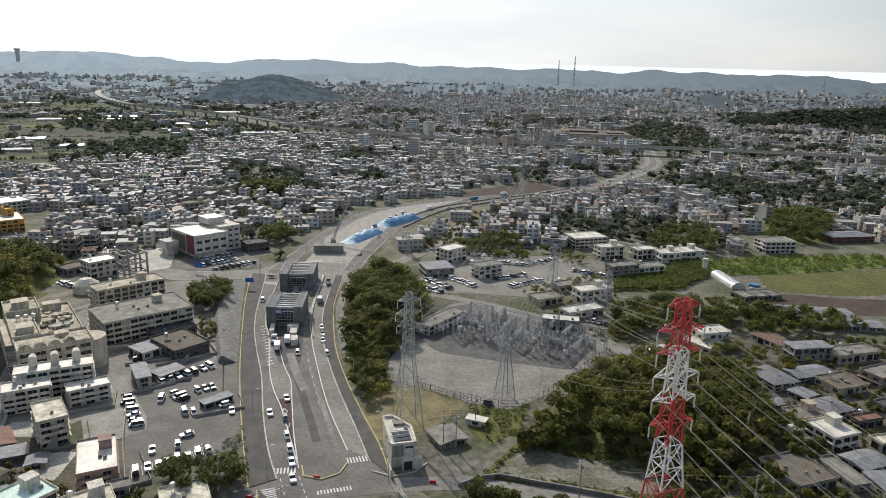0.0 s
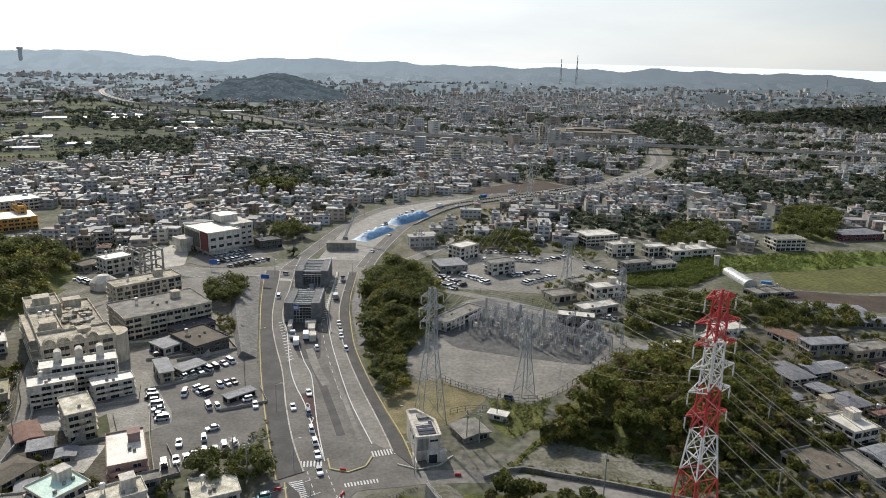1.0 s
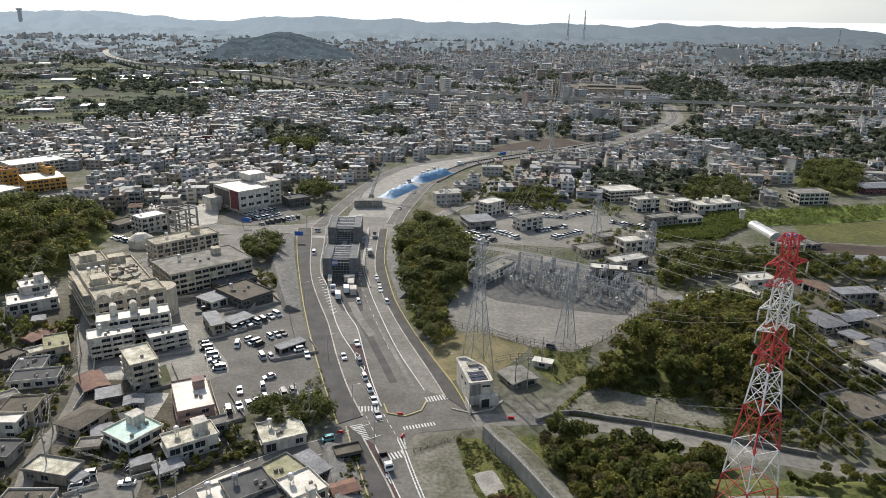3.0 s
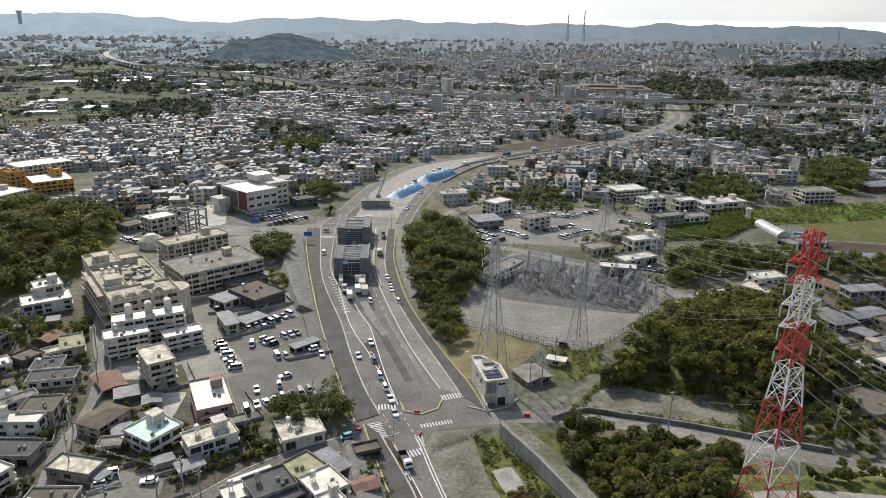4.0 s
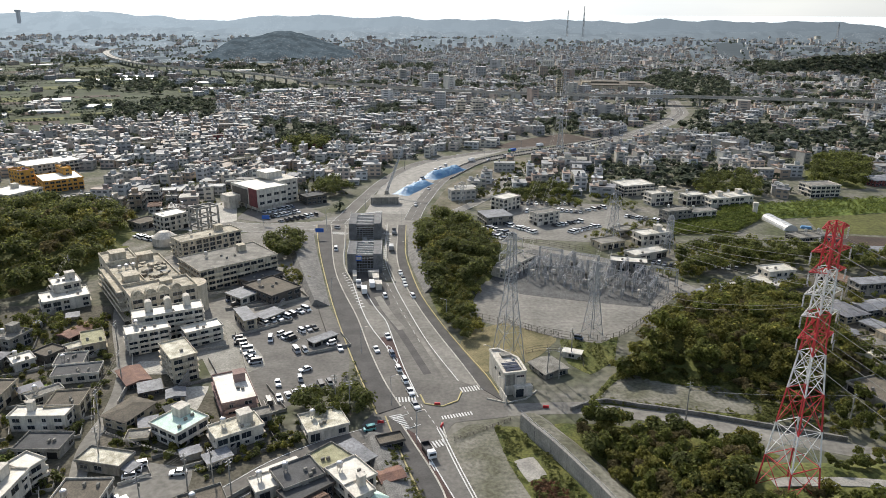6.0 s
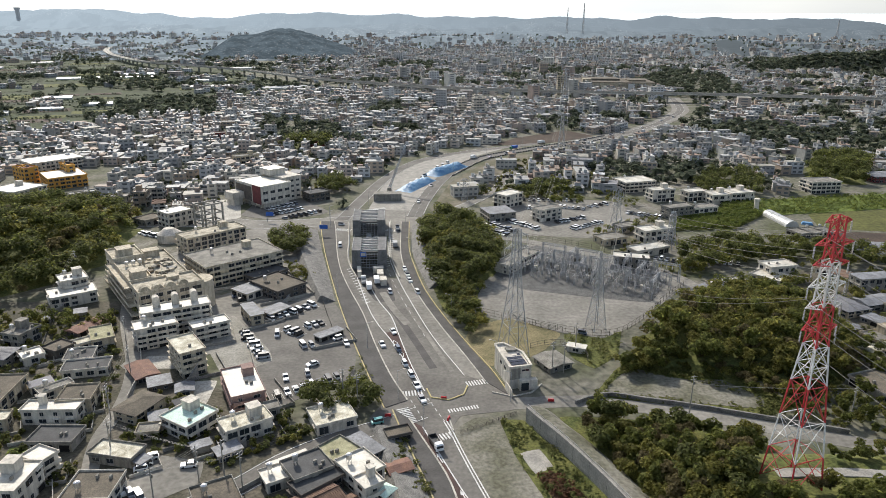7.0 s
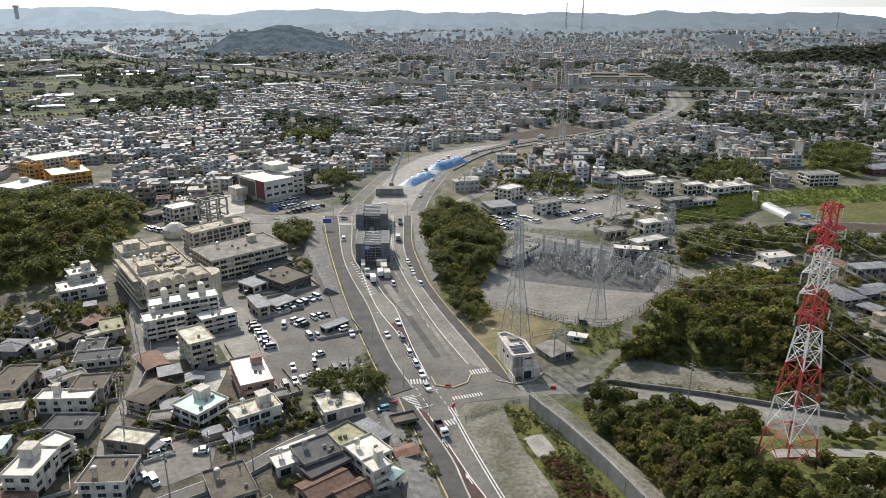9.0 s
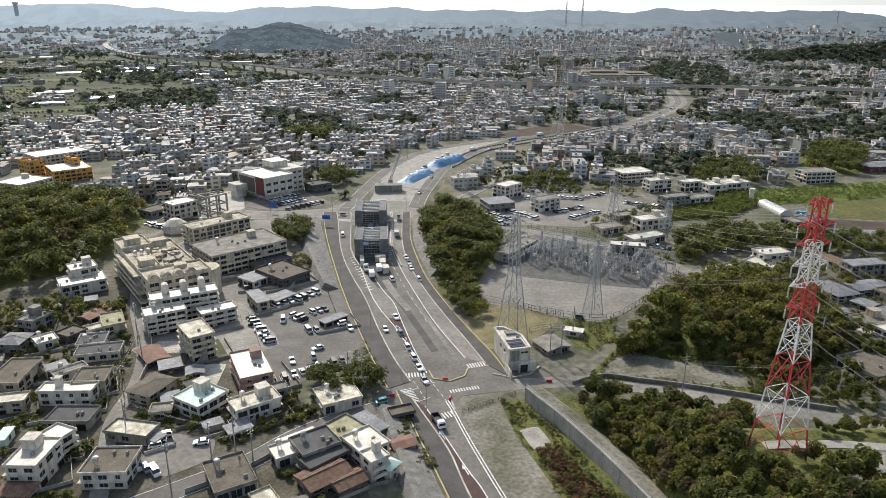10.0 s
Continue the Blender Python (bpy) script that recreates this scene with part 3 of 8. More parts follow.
SIDE = [(-75, 126), (-58, 138), (-48.3, 145.6), (-39.3, 156.3), (-28.7, 165), (-16.8, 171.8), (-5, 179.5)]
SIDER = [(0, 183), (9.3, 185.5), (19.4, 184.5), (29.7, 185.5), (46.9, 186.2), (58.1, 183.2), (72.1, 179.7), (89.4, 173.5), (110, 166), (150, 152)]
WEST = [(-230, 372), (-160, 374), (-122.1, 374.8), (-99.1, 371.4), (-80.7, 373.7), (-50, 381)]
CURVE = [(-15.6, 388.4), (-11.1, 429.4), (2.9, 502.1), (31, 564.5), (72.9, 607.2), (123.2, 646.5), (162.1, 683.7), (194, 717.3), (237.3, 776.3), (284.9, 861.6), (307.2, 920.6), (336.5, 1048.9)]
CURVEW = [(-56.4, 380.8), (-49.2, 434.4), (-39.1, 494.1), (-20.7, 551.6), (10, 588), (48, 616), (90, 640)]
EASTL = [(-12, 378), (-5.1, 386.9), (15.4, 417), (35.9, 458.4), (47.5, 504), (75, 545)]
SUBRD = [(24, 352), (40, 345), (56.7, 333.6), (75.2, 320.1), (89.5, 311.7), (106.1, 285.1), (104, 262), (86, 240)]
LANE = [(-112, 345), (-138, 300), (-128, 270), (-116, 240), (-100, 208), (-93, 185), (-91, 165), (-86, 150), (-78, 128)]


def road(name, left, right, z, material, label, category="road", thick=0.3):
    g = Geo()
    strip(g, V(left), V(right), z - thick, z)
    return tagged(part(name, g, material), label, category, kind="structure")


road("road", LK, LB, 0.1, "asphalt", "grey asphalt carriageway with a queue of cars")
road("road", LB[2:], QR, 0.11, "asphalt_worn", "worn asphalt lane beside the works")
road("road", QR, RL[3:], 0.08, "asphalt", "closed grey asphalt strip of roadworks")
road("road", RL, RK, 0.12, "asphalt_worn", "pale grey asphalt carriageway")
road("road", [(-19.7, 233), (-17.4, 227.2), (-10.5, 208.3), (-5.5, 194.6)], [(-15.6, 234), (-14.4, 229.6), (-9.6, 209.6), (-5.0, 193.6)], 0.125, "red_lane", "reddish brown painted queue lane")
road("pavement", LE, LK, 0.24, "asphalt_dark", "dark asphalt pavement with a yellow edge", "pavement", 0.4)
road("pavement", RK, RE, 0.24, "asphalt_dark", "dark asphalt pavement with a yellow edge", "pavement", 0.4)
road("pavement", SL, SK, 0.24, "asphalt_dark", "dark asphalt pavement with a yellow edge", "pavement", 0.4)
road("road", SK, SM, 0.1, "red_lane", "reddish brown painted lane with arrows")
road("road", SM, SR, 0.12, "asphalt", "grey asphalt lane out of the crossing")
slab("road", [(-16, 186), (-9, 190), (-4, 194), (9, 203), (15, 198), (22, 190), (22, 181), (6, 178), (3, 170), (-6, 167), (-12, 174), (-20, 176)], 0.06, "asphalt", "grey asphalt road crossing with painted lines", "road")
ribbon("road", SIDE, 7.5, 0.07, "asphalt", label="narrow asphalt side street")
ribbon("road", SIDER, 6.5, 0.05, "asphalt_worn", label="narrow asphalt lane past the bare field")
ribbon("road", WEST, 17, 0.08, "asphalt_worn", label="broad pale asphalt road to the junction")
slab("road", [(-70, 366), (-58, 352), (-20, 352), (-12, 366), (-8, 388), (-14, 402), (-50, 404), (-64, 392)], 0.05, "asphalt_worn", "broad pale asphalt road junction", "road")
ribbon("road", CURVE, 9.5, 0.12, "asphalt", label="curved asphalt carriageway through the town")
ribbon("road", CURVE[5:], 21, 0.1, "asphalt_worn", label="broad pale asphalt of the far dual carriageway")
ribbon("road", CURVEW, 8.5, 0.1, "asphalt", label="curved asphalt carriageway beside the works")
ribbon("road", EASTL, 7.5, 0.14, "asphalt_worn", label="pale asphalt local road")
ribbon("road", SUBRD, 6.5, 0.13, "asphalt_worn", label="pale lane along the substation fence")
ribbon("road", LANE, 4.2, 0.09, "asphalt_worn", label="narrow lane between the houses")
slab("ground", [(-44, 400), (-14, 400), (-4, 500), (26, 575), (60, 622), (40, 612), (4, 584), (-22, 545), (-40, 480)], 0.04, "concrete", "pale grey trodden ground of roadworks between carriageways")


# the elevated expressway
EXPR = [(-1240, 3050), (-1235, 2862), (-1172, 2530), (-985, 2130), (-757, 1773), (-622, 1633), (-419, 1460), (-218, 1228), (-132, 1158), (0, 1067), (127, 1022), (205, 1006), (328, 989), (436, 966), (581, 929), (820, 860)]
expressway = thing("expressway", "long grey concrete viaduct on piers", "viaduct", kind="structure")
line = smooth([Vector(p) for p in EXPR], 20)
g = Geo()
strip(g, offset(line, -9), offset(line, 9), 10.6, 12.0)
# deck paler than asphalt, carrying the sun's glare in its colour
part("deck", g, "concrete_light", expressway)
for s in (-9, 8.6, -0.2):
    g = Geo()
    strip(g, offset(line, s), offset(line, s + 0.4), 12.0, 13.0)
    part("parapet", g, "concrete", expressway)
pier = Geo()
pier.box(0, 0, -1, 3.2, 2.2, 10.4)
pier.box(0, 0, 9.2, 12, 2.4, 1.45)
pier_mesh = pier.mesh("pier", ["concrete"])
piers = resample(line, 76)
for i in range(1, 75):
    t = piers[i + 1] - piers[i - 1]
    part("pier", pier_mesh, "", expressway, at=pose(piers[i].x, piers[i].y, 0, 0, 0, math.degrees(math.atan2(t.y, t.x)) - 90))

# ---- trees ----
def leaves(rng, n, r, h, z0, size, lobes=7):
    """A crown of n small tilted leaf clumps over uneven lobes."""
    cl = []
    for i in range(lobes):
        a, q = rng.uniform(0, 6.283), rng.uniform(0.15, 0.62)
        cl.append((math.cos(a) * r * q, math.sin(a) * r * q, z0 + h * rng.uniform(0.28, 0.8), r * rng.uniform(0.34, 0.56)))
    vs, fs = [], []
    for i in range(n):
        x, y, z, q = cl[i % lobes]
        d = Vector((rng.gauss(0, 1), rng.gauss(0, 1), rng.gauss(0.25, 0.9))).normalized()
        p = Vector((x, y, z)) + Vector((d.x, d.y, d.z * 0.8)) * q * rng.uniform(0.75, 1.12)
        p.z = max(p.z, z0 * 0.7)
        nrm = (d * 0.55 + Vector((rng.uniform(-0.6, 0.6), rng.uniform(-0.6, 0.6), rng.uniform(0.3, 1.2)))).normalized()
        a = nrm.cross(Vector((rng.uniform(-1, 1), rng.uniform(-1, 1), 0.2))).normalized()
        b = nrm.cross(a)
        s = size * rng.uniform(0.6, 1.35)
        o = len(vs)
        vs += [tuple(p - a * s), tuple(p + b * s * 0.62 + nrm * s * 0.15), tuple(p + a * s), tuple(p - b * s * 0.62 + nrm * s * 0.15)]
        fs.append((o, o + 1, o + 2, o + 3))
    return vs, fs


def tree_kind(seed, r, h, n, size, leaf):
    """A tree as parts: tapered trunk with limbs, and a crown."""
    rng = random.Random(seed)
    z0 = h * 0.3
    tr = Geo()
    tr.cyl(0, 0, -0.6, 0.05 * h, z0 + 1.2, 7, 0, 0.028 * h)
    for i in range(4):
        a = i * 1.57 + rng.uniform(-0.4, 0.4)
        tr.beam((0, 0, z0 * rng.uniform(0.7, 1.1)), (math.cos(a) * r * 0.55, math.sin(a) * r * 0.55, z0 + h * rng.uniform(0.2, 0.4)), 0.013 * h)
    vs, fs = leaves(rng, n, r, h * 0.72, z0, size)
    cr = Geo()
    cr.add(vs, fs)
    return tr, cr, leaf


TREES = [tree_kind(1, 3.2, 6.5, 420, 0.5, "leaf"), tree_kind(2, 3.8, 7.5, 480, 0.55, "leaf_dark"), tree_kind(3, 2.6, 5.5, 360, 0.45, "leaf_olive"),
         tree_kind(4, 3.4, 8.0, 440, 0.5, "leaf_dark"), tree_kind(5, 2.2, 4.2, 300, 0.42, "leaf"), tree_kind(6, 3.0, 5.2, 400, 0.5, "leaf_olive")]
TREES.append(tree_kind(7, 3.0, 5.4, 380, 0.5, "leaf_dry"))
TREE_MESH = [(t.mesh("trunk", ["bark"]), c.mesh("crown", [leaf])) for t, c, leaf in TREES]
TREE_LABEL = ["broad green leafy tree with a rounded crown", "dark green leafy tree with a dense crown", "olive green small leafy tree", "tall dark green leafy tree", "low green bushy tree", "spreading olive green tree", "dry brownish olive tree with thin leaves"]


def tree(x, y, z, k, s, rng, group):
    ob = thing("tree", TREE_LABEL[k], "tree", Matrix.LocRotScale((x, y, z), Euler((0, 0, rng.uniform(0, 6.28))), (s * rng.uniform(0.85, 1.15), s, s * rng.uniform(0.85, 1.15))), group)
    part("trunk", TREE_MESH[k][0], "", ob)
    part("crown", TREE_MESH[k][1], "", ob)


class Bulk:
    """Many alike forms merged into one mesh."""

    def __init__(self):
        self.vs, self.fs, self.ms, self.n = [], [], [], 0

    def add(self, v, f, m, mx):
        a = np.asarray(v, dtype=np.float32) @ np.asarray(mx.to_3x3(), dtype=np.float32).T + np.asarray(mx.translation, dtype=np.float32)
        self.vs.append(a)
        self.fs.append(np.asarray(f, dtype=np.int32) + self.n)
        self.ms.append(np.asarray(m, dtype=np.int32))
        self.n += len(a)

    def mesh(self, name, mats):
        v, f, m = np.concatenate(self.vs), np.concatenate(self.fs), np.concatenate(self.ms)
        me = bpy.data.meshes.new(name)
        me.vertices.add(len(v))
        me.vertices.foreach_set("co", v.ravel())
        me.loops.add(f.size)
        me.loops.foreach_set("vertex_index", f.ravel())
        me.polygons.add(len(f))
        me.polygons.foreach_set("loop_start", np.arange(0, f.size, 4, dtype=np.int32))
        me.polygons.foreach_set("material_index", m)
        for q in mats:
            me.materials.append(MATS[q])
        me.update(calc_edges=True)
        me.polygons.foreach_set("use_smooth", np.zeros(len(f), dtype=bool))
        me.update()
        return me


def hill(x, y):
    """Height of the rise that carries the red and white pylon."""
    u, v = max(0.0, min(1.0, (160 - y) / 22)), max(0.0, min(1.0, (x - 44) / 22))
    return 13.6 * u * u * (3 - 2 * u) * v * v * (3 - 2 * v)


def on_hill(x, y):
    """A place of the flat plan carried up onto the rise."""
    if x < 44 or y > 172:
        return x, y, 0.0
    lo, hi = 0.8, 1.0
    for i in range(24):
        k = (lo + hi) / 2
        if 106.7 * (1 - k) > hill(1.5 + (x - 1.5) * k, 4 + (y - 4) * k):
            lo = k
        else:
            hi = k
    return 1.5 + (x - 1.5) * hi, 4 + (y - 4) * hi, 106.7 * (1 - hi)


WOODS = [  # ring, spacing, least and greatest size, kinds, hump
    ("wood on the knoll by the road", [(-11, 372), (-4, 386), (8, 386), (22, 366), (29, 336), (28, 308), (20, 288), (12, 280), (0, 268), (-5, 294), (-10, 335)], 3.7, 0.45, 1.25, (1, 3, 0, 5, 2, 1), 3),
    ("scrub on the knoll slope", [(0, 270), (10, 282), (19, 276), (13, 262), (17, 240), (12, 229), (8, 231), (4, 244), (1, 256)], 2.9, 0.45, 0.85, (0, 1, 2, 5), 0),
    ("wood above the substation", [(53, 197), (61, 208), (72, 226), (83, 240), (96, 253), (109, 265), (128, 277), (148, 258), (147, 236), (136, 206), (114, 192), (96, 203), (74, 206)], 3.7, 0.6, 1.25, (0, 2, 5, 2, 4, 5, 0, 6, 2), 6),
    ("wood on the hill by the hospital", [(-290, 400), (-230, 404), (-190, 398), (-168, 380), (-160, 340), (-154, 300), (-156, 276), (-172, 262), (-200, 250), (-240, 250), (-290, 300)], 5.6, 0.85, 1.5, (1, 0, 3, 5, 2, 6), 10),
    ("trees below the red and white pylon", [(40, 178), (52, 178), (72, 172), (92, 164), (78, 158), (76, 146), (66, 136), (88, 128), (104, 132), (100, 118), (64, 108), (51, 138), (41, 160)], 2.7, 0.4, 1.05, (4, 5, 2, 6, 0, 2, 0, 1), 0),
    ("trees along the lane by the fields", [(112, 166), (134, 166), (170, 160), (170, 148), (130, 150), (108, 158)], 4.0, 0.4, 0.7, (4, 2, 0), 0),
    ("hedge trees by the parking", [(-44, 184), (-30, 196), (-21, 192), (-16, 178), (-24, 177), (-36, 179)], 3.6, 0.6, 0.95, (1, 0, 4), 0),
    ("trees between the fields and the substation", [(112, 290), (128, 300), (150, 310), (185, 318), (190, 330), (150, 345), (118, 330), (108, 308)], 3.9, 0.6, 1.1, (1, 0, 2), 0),
    ("trees behind the white houses", [(160, 438), (203, 438), (229, 490), (217, 516), (184, 490)], 5.4, 0.7, 1.15, (1, 3, 1, 0), 0),
    ("wood behind the fields", [(252, 478), (290, 474), (346, 560), (312, 580), (280, 530)], 6.0, 0.85, 1.25, (1, 3, 1, 0), 3),
    ("trees behind the car parks", [(46, 440), (62, 470), (84, 466), (84, 440), (63, 432)], 4.6, 0.6, 1.0, (1, 0, 3), 0),
    ("trees by the long car park", [(96, 438), (110, 446), (124, 414), (110, 408)], 4.4, 0.4, 0.8, (0, 2, 4), 0),
    ("garden trees by the old houses", [(-175, 232), (-150, 248), (-128, 240), (-112, 246), (-118, 236), (-150, 222), (-175, 215)], 4.4, 0.5, 0.8, (2, 0, 4), 0),
    ("trees beside the retaining wall", [(-78, 318), (-85, 334), (-81, 348), (-72, 350), (-66, 338), (-66, 322), (-70, 313)], 3.4, 0.7, 1.05, (1, 3, 0), 0),
    ("shrubs on the bank beside the hospital", [(-72, 302), (-68, 309), (-55, 290), (-58, 279)], 2.4, 0.3, 0.5, (2, 4), 0),
    ("trees round the white house", [(100, 256), (120, 262), (150, 300), (170, 282), (186, 262), (164, 262), (150, 240), (138, 225), (126, 240)], 5.5, 0.5, 0.9, (0, 2, 5), 0),
    ("trees by the round junction", [(20, 440), (34, 450), (60, 448), (90, 430), (84, 412), (62, 420), (44, 425)], 5.0, 0.5, 0.9, (1, 0, 2), 0),
    ("trees behind the white office", [(-80, 440), (-56, 440), (-60, 470), (-82, 470)], 4.5, 0.8, 1.2, (1, 3), 0),
    ("trees by the dark hill town", [(-140, 600), (-100, 600), (-100, 640), (-140, 640)], 5.5, 0.9, 1.3, (1, 3), 3),
    ("trees by the car parks", [(70, 352), (92, 366), (110, 384), (124, 384), (112, 366), (92, 352)], 4.5, 0.4, 0.7, (0, 2), 0),
    ("trees below the side street", [(-64, 126), (-52, 126), (-50, 120), (-70, 118)], 3.5, 0.5, 0.8, (0, 4), 0),
    ("scrub by the brown house", [(94, 180), (110, 196), (128, 202), (136, 178), (122, 168), (106, 172)], 4.2, 0.4, 0.8, (0, 4, 2), 0),
    ("trees at the pylon foot", [(72, 140), (82, 145.5), (94, 145.5), (104, 138), (100, 118), (76, 112)], 3.2, 0.5, 1.0, (0, 4, 2, 5, 6), 0),
    ("trees above the pylon path", [(98, 158), (112, 162), (128, 158), (160, 150), (160, 146), (112, 153.5)], 3.2, 0.4, 0.65, (0, 4, 2), 0),
    ("garden trees by the white houses", [(136, 214), (146, 236), (150, 205), (140, 196)], 4.4, 0.5, 0.9, (0, 4, 1), 0),
    ("scrub above the bare field", [(48, 200), (58, 209), (84, 222), (106, 212), (116, 194), (106, 184), (97, 190), (88, 201), (68, 207), (56, 203)], 2.7, 0.35, 0.85, (2, 5, 4, 6), 0),
    ("wood by the ploughed soil", [(150, 318), (190, 332), (215, 330), (225, 308), (190, 300), (160, 300)], 4.2, 0.6, 1.0, (0, 1, 2), 0),
    ("scrub beside the substation lane", [(96, 300), (112, 316), (124, 322), (118, 300), (112, 284)], 4.0, 0.4, 0.7, (2, 4), 0),
]
slab("ground", [(34, 178), (52, 177), (72, 171), (92, 163), (78, 156), (90, 120), (60, 104), (42, 130), (30, 160)], 0.025, "grass", "rough olive grass under scattered trees", "grass")
g = Geo()
for j in range(41):
    for i in range(61):
        x, y = 44 + 2.4 * i, 64 + 2.5 * j
        z = hill(x, y)
        g.v.append((x, y, z + 0.35 * min(1, z) * noise.noise((x / 5, y / 5, 3)) - (0.05 if z < 0.1 else 0)))
g.f = [(j * 61 + i, j * 61 + i + 1, (j + 1) * 61 + i + 1, (j + 1) * 61 + i) for j in range(40) for i in range(60)]
g.m = [0] * len(g.f)
tagged(part("ground", g, "grass"), "grassy rise of ground under the red and white pylon", "ground", kind="structure")
rest = Bulk()
wood_trees = []
for w, (label, ring, gap, s0, s1, kinds, hump) in enumerate(WOODS):
    rng = random.Random(100 + w)
    x0, x1 = min(p[0] for p in ring), max(p[0] for p in ring)
    y0, y1 = min(p[1] for p in ring), max(p[1] for p in ring)
    cx, cy = (x0 + x1) / 2, (y0 + y1) / 2
    y = y0
    while y < y1:
        x = x0
        while x < x1:
            px, py = x + rng.uniform(-0.7, 0.7) * gap, y + rng.uniform(-0.7, 0.7) * gap
            if inside(px, py, ring) and (hump or noise.noise((px / 8, py / 8, w)) < 0.36):
                e = max(0.0, 1 - (2 * (px - cx) / (x1 - x0)) ** 2 - (2 * (py - cy) / (y1 - y0)) ** 2)
                tx, ty, tz = on_hill(px, py)
                wood_trees.append((tx, ty, hump * e + tz, rng.choice(kinds), rng.uniform(s0, s1), w))
            x += gap
        y += gap * 0.9
    if hump:
        gg = Geo()
        n = 26
        for j in range(n + 1):
            for i in range(n + 1):
                px, py = x0 + (x1 - x0) * i / n, y0 + (y1 - y0) * j / n
                e = max(0.0, 1 - (2 * (px - cx) / (x1 - x0)) ** 2 - (2 * (py - cy) / (y1 - y0)) ** 2)
                gg.v.append((px, py, (hump * e if inside(px, py, ring) else 0) - 0.02))
        gg.f = [(j * (n + 1) + i, j * (n + 1) + i + 1, (j + 1) * (n + 1) + i + 1, (j + 1) * (n + 1) + i) for j in range(n) for i in range(n)]
        gg.m = [0] * len(gg.f)
        tagged(part("ground", gg, "grass"), "overgrown rise of ground under trees", "ground", kind="structure")
rng = random.Random(5)
order = sorted(wood_trees, key=lambda q: q[1] + 0.3 * abs(q[0]))
for i, (x, y, z, k, s, w) in enumerate(order):
    if i < 210:
        tree(x, y, z, k, s, rng, WOODS[w][0])
    else:
        mx = Matrix.LocRotScale((x, y, z), Euler((0, 0, rng.uniform(0, 6.28))), (s, s, s * rng.uniform(0.85, 1.15)))
        c = TREES[k][1]
        n = len(c.f) if y < 215 and x > 0 else len(c.f) // 2 if y < 330 else len(c.f) * 2 // 5
        if n < len(c.f):
            mx = mx @ Matrix.Scale(1.07, 4)
        rest.add(c.v[:4 * n], c.f[:n], [("leaf", "leaf_dark", "leaf_olive", "leaf_dry").index(TREES[k][2])] * n, mx)
tagged(part("woods", rest.mesh("woods", ["leaf", "leaf_dark", "leaf_olive", "leaf_dry"]), ""), "dense green crowns of many trees", "woods", kind="stuff")
slab("ground", [(-8, 330), (20, 330), (28, 318), (18, 296), (13, 276), (8, 250), (2, 250), (-3, 276), (-7, 300)], 0.06, "grass", "rough green slope below the knoll wood", "grass")

# ---- houses ----
win_cache = {}


def window_mesh(w, h):
    key = (round(w, 1), round(h, 1))
    if key not in win_cache:
        g = Geo()
        w, h = key
        g.box(0, -0.03, 0, w, 0.06, h, 0, 1)
        for sx in (-1, 1):
            g.box(sx * w / 4, -0.05, 0.07, w / 2 - 0.09, 0.05, h - 0.14, 0, 0)
        win_cache[key] = g.mesh("window", ["glass", "frame_metal"])
    return win_cache[key]


shade_panel_cache = {}


def shade_panel_mesh(w, h):
    """A framed black panel a little proud of the wall, painted as carport shade."""
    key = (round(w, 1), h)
    if key not in shade_panel_cache:
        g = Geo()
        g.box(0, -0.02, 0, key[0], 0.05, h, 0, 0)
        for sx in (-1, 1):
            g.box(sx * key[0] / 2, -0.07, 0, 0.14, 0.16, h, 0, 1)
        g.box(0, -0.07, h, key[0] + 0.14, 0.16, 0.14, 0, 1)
        shade_panel_cache[key] = g.mesh("opening", ["rubber", "concrete"])
    return shade_panel_cache[key]


tank_geo = Geo()
for i in range(4):
    a = i * math.pi / 2 + 0.78
    tank_geo.beam((0.55 * math.cos(a), 0.55 * math.sin(a), 0), (0.55 * math.cos(a), 0.55 * math.sin(a), 1.2), 0.05)
tank_geo.cyl(0, 0, 1.2, 0.75, 1.3, 12)
tank_geo.cyl(0, 0, 2.5, 0.75, 0.25, 12, 0, 0.3)
tank_mesh = tank_geo.mesh("water_tank", ["tank_metal"])
ROOF_WORD = {"roof_white": "white flat roof", "roof_stained": "stained pale flat roof", "roof_brown": "weathered brown flat roof", "roof_grey": "grey flat roof", "roof_dark": "dark flat roof",
             "tile_red": "reddish tiled roof", "tile_grey": "grey tiled roof", "tin": "grey sheet metal roof", "tin_rust": "rusty sheet roof", "roof_mint": "mint green roof", "roof_lichen": "lichen-stained roof",
             "solar": "dark solar panels on its roof", "poly_film": "white arched sheet roof", "roof": "flat roof", "roof_old": "weathered pale flat roof", "wall_orange": "flat orange top", "wall_red": "flat red top"}
WALL_WORD = {"wall_white": "white", "wall_cream": "cream", "wall_grey": "grey", "wall_pink": "brownish pink", "wall_red": "dark red", "wall_orange": "orange", "wall_mint": "pale mint", "wall_dark": "dark brown", "wall": "pale", "wall_old": "cream"}


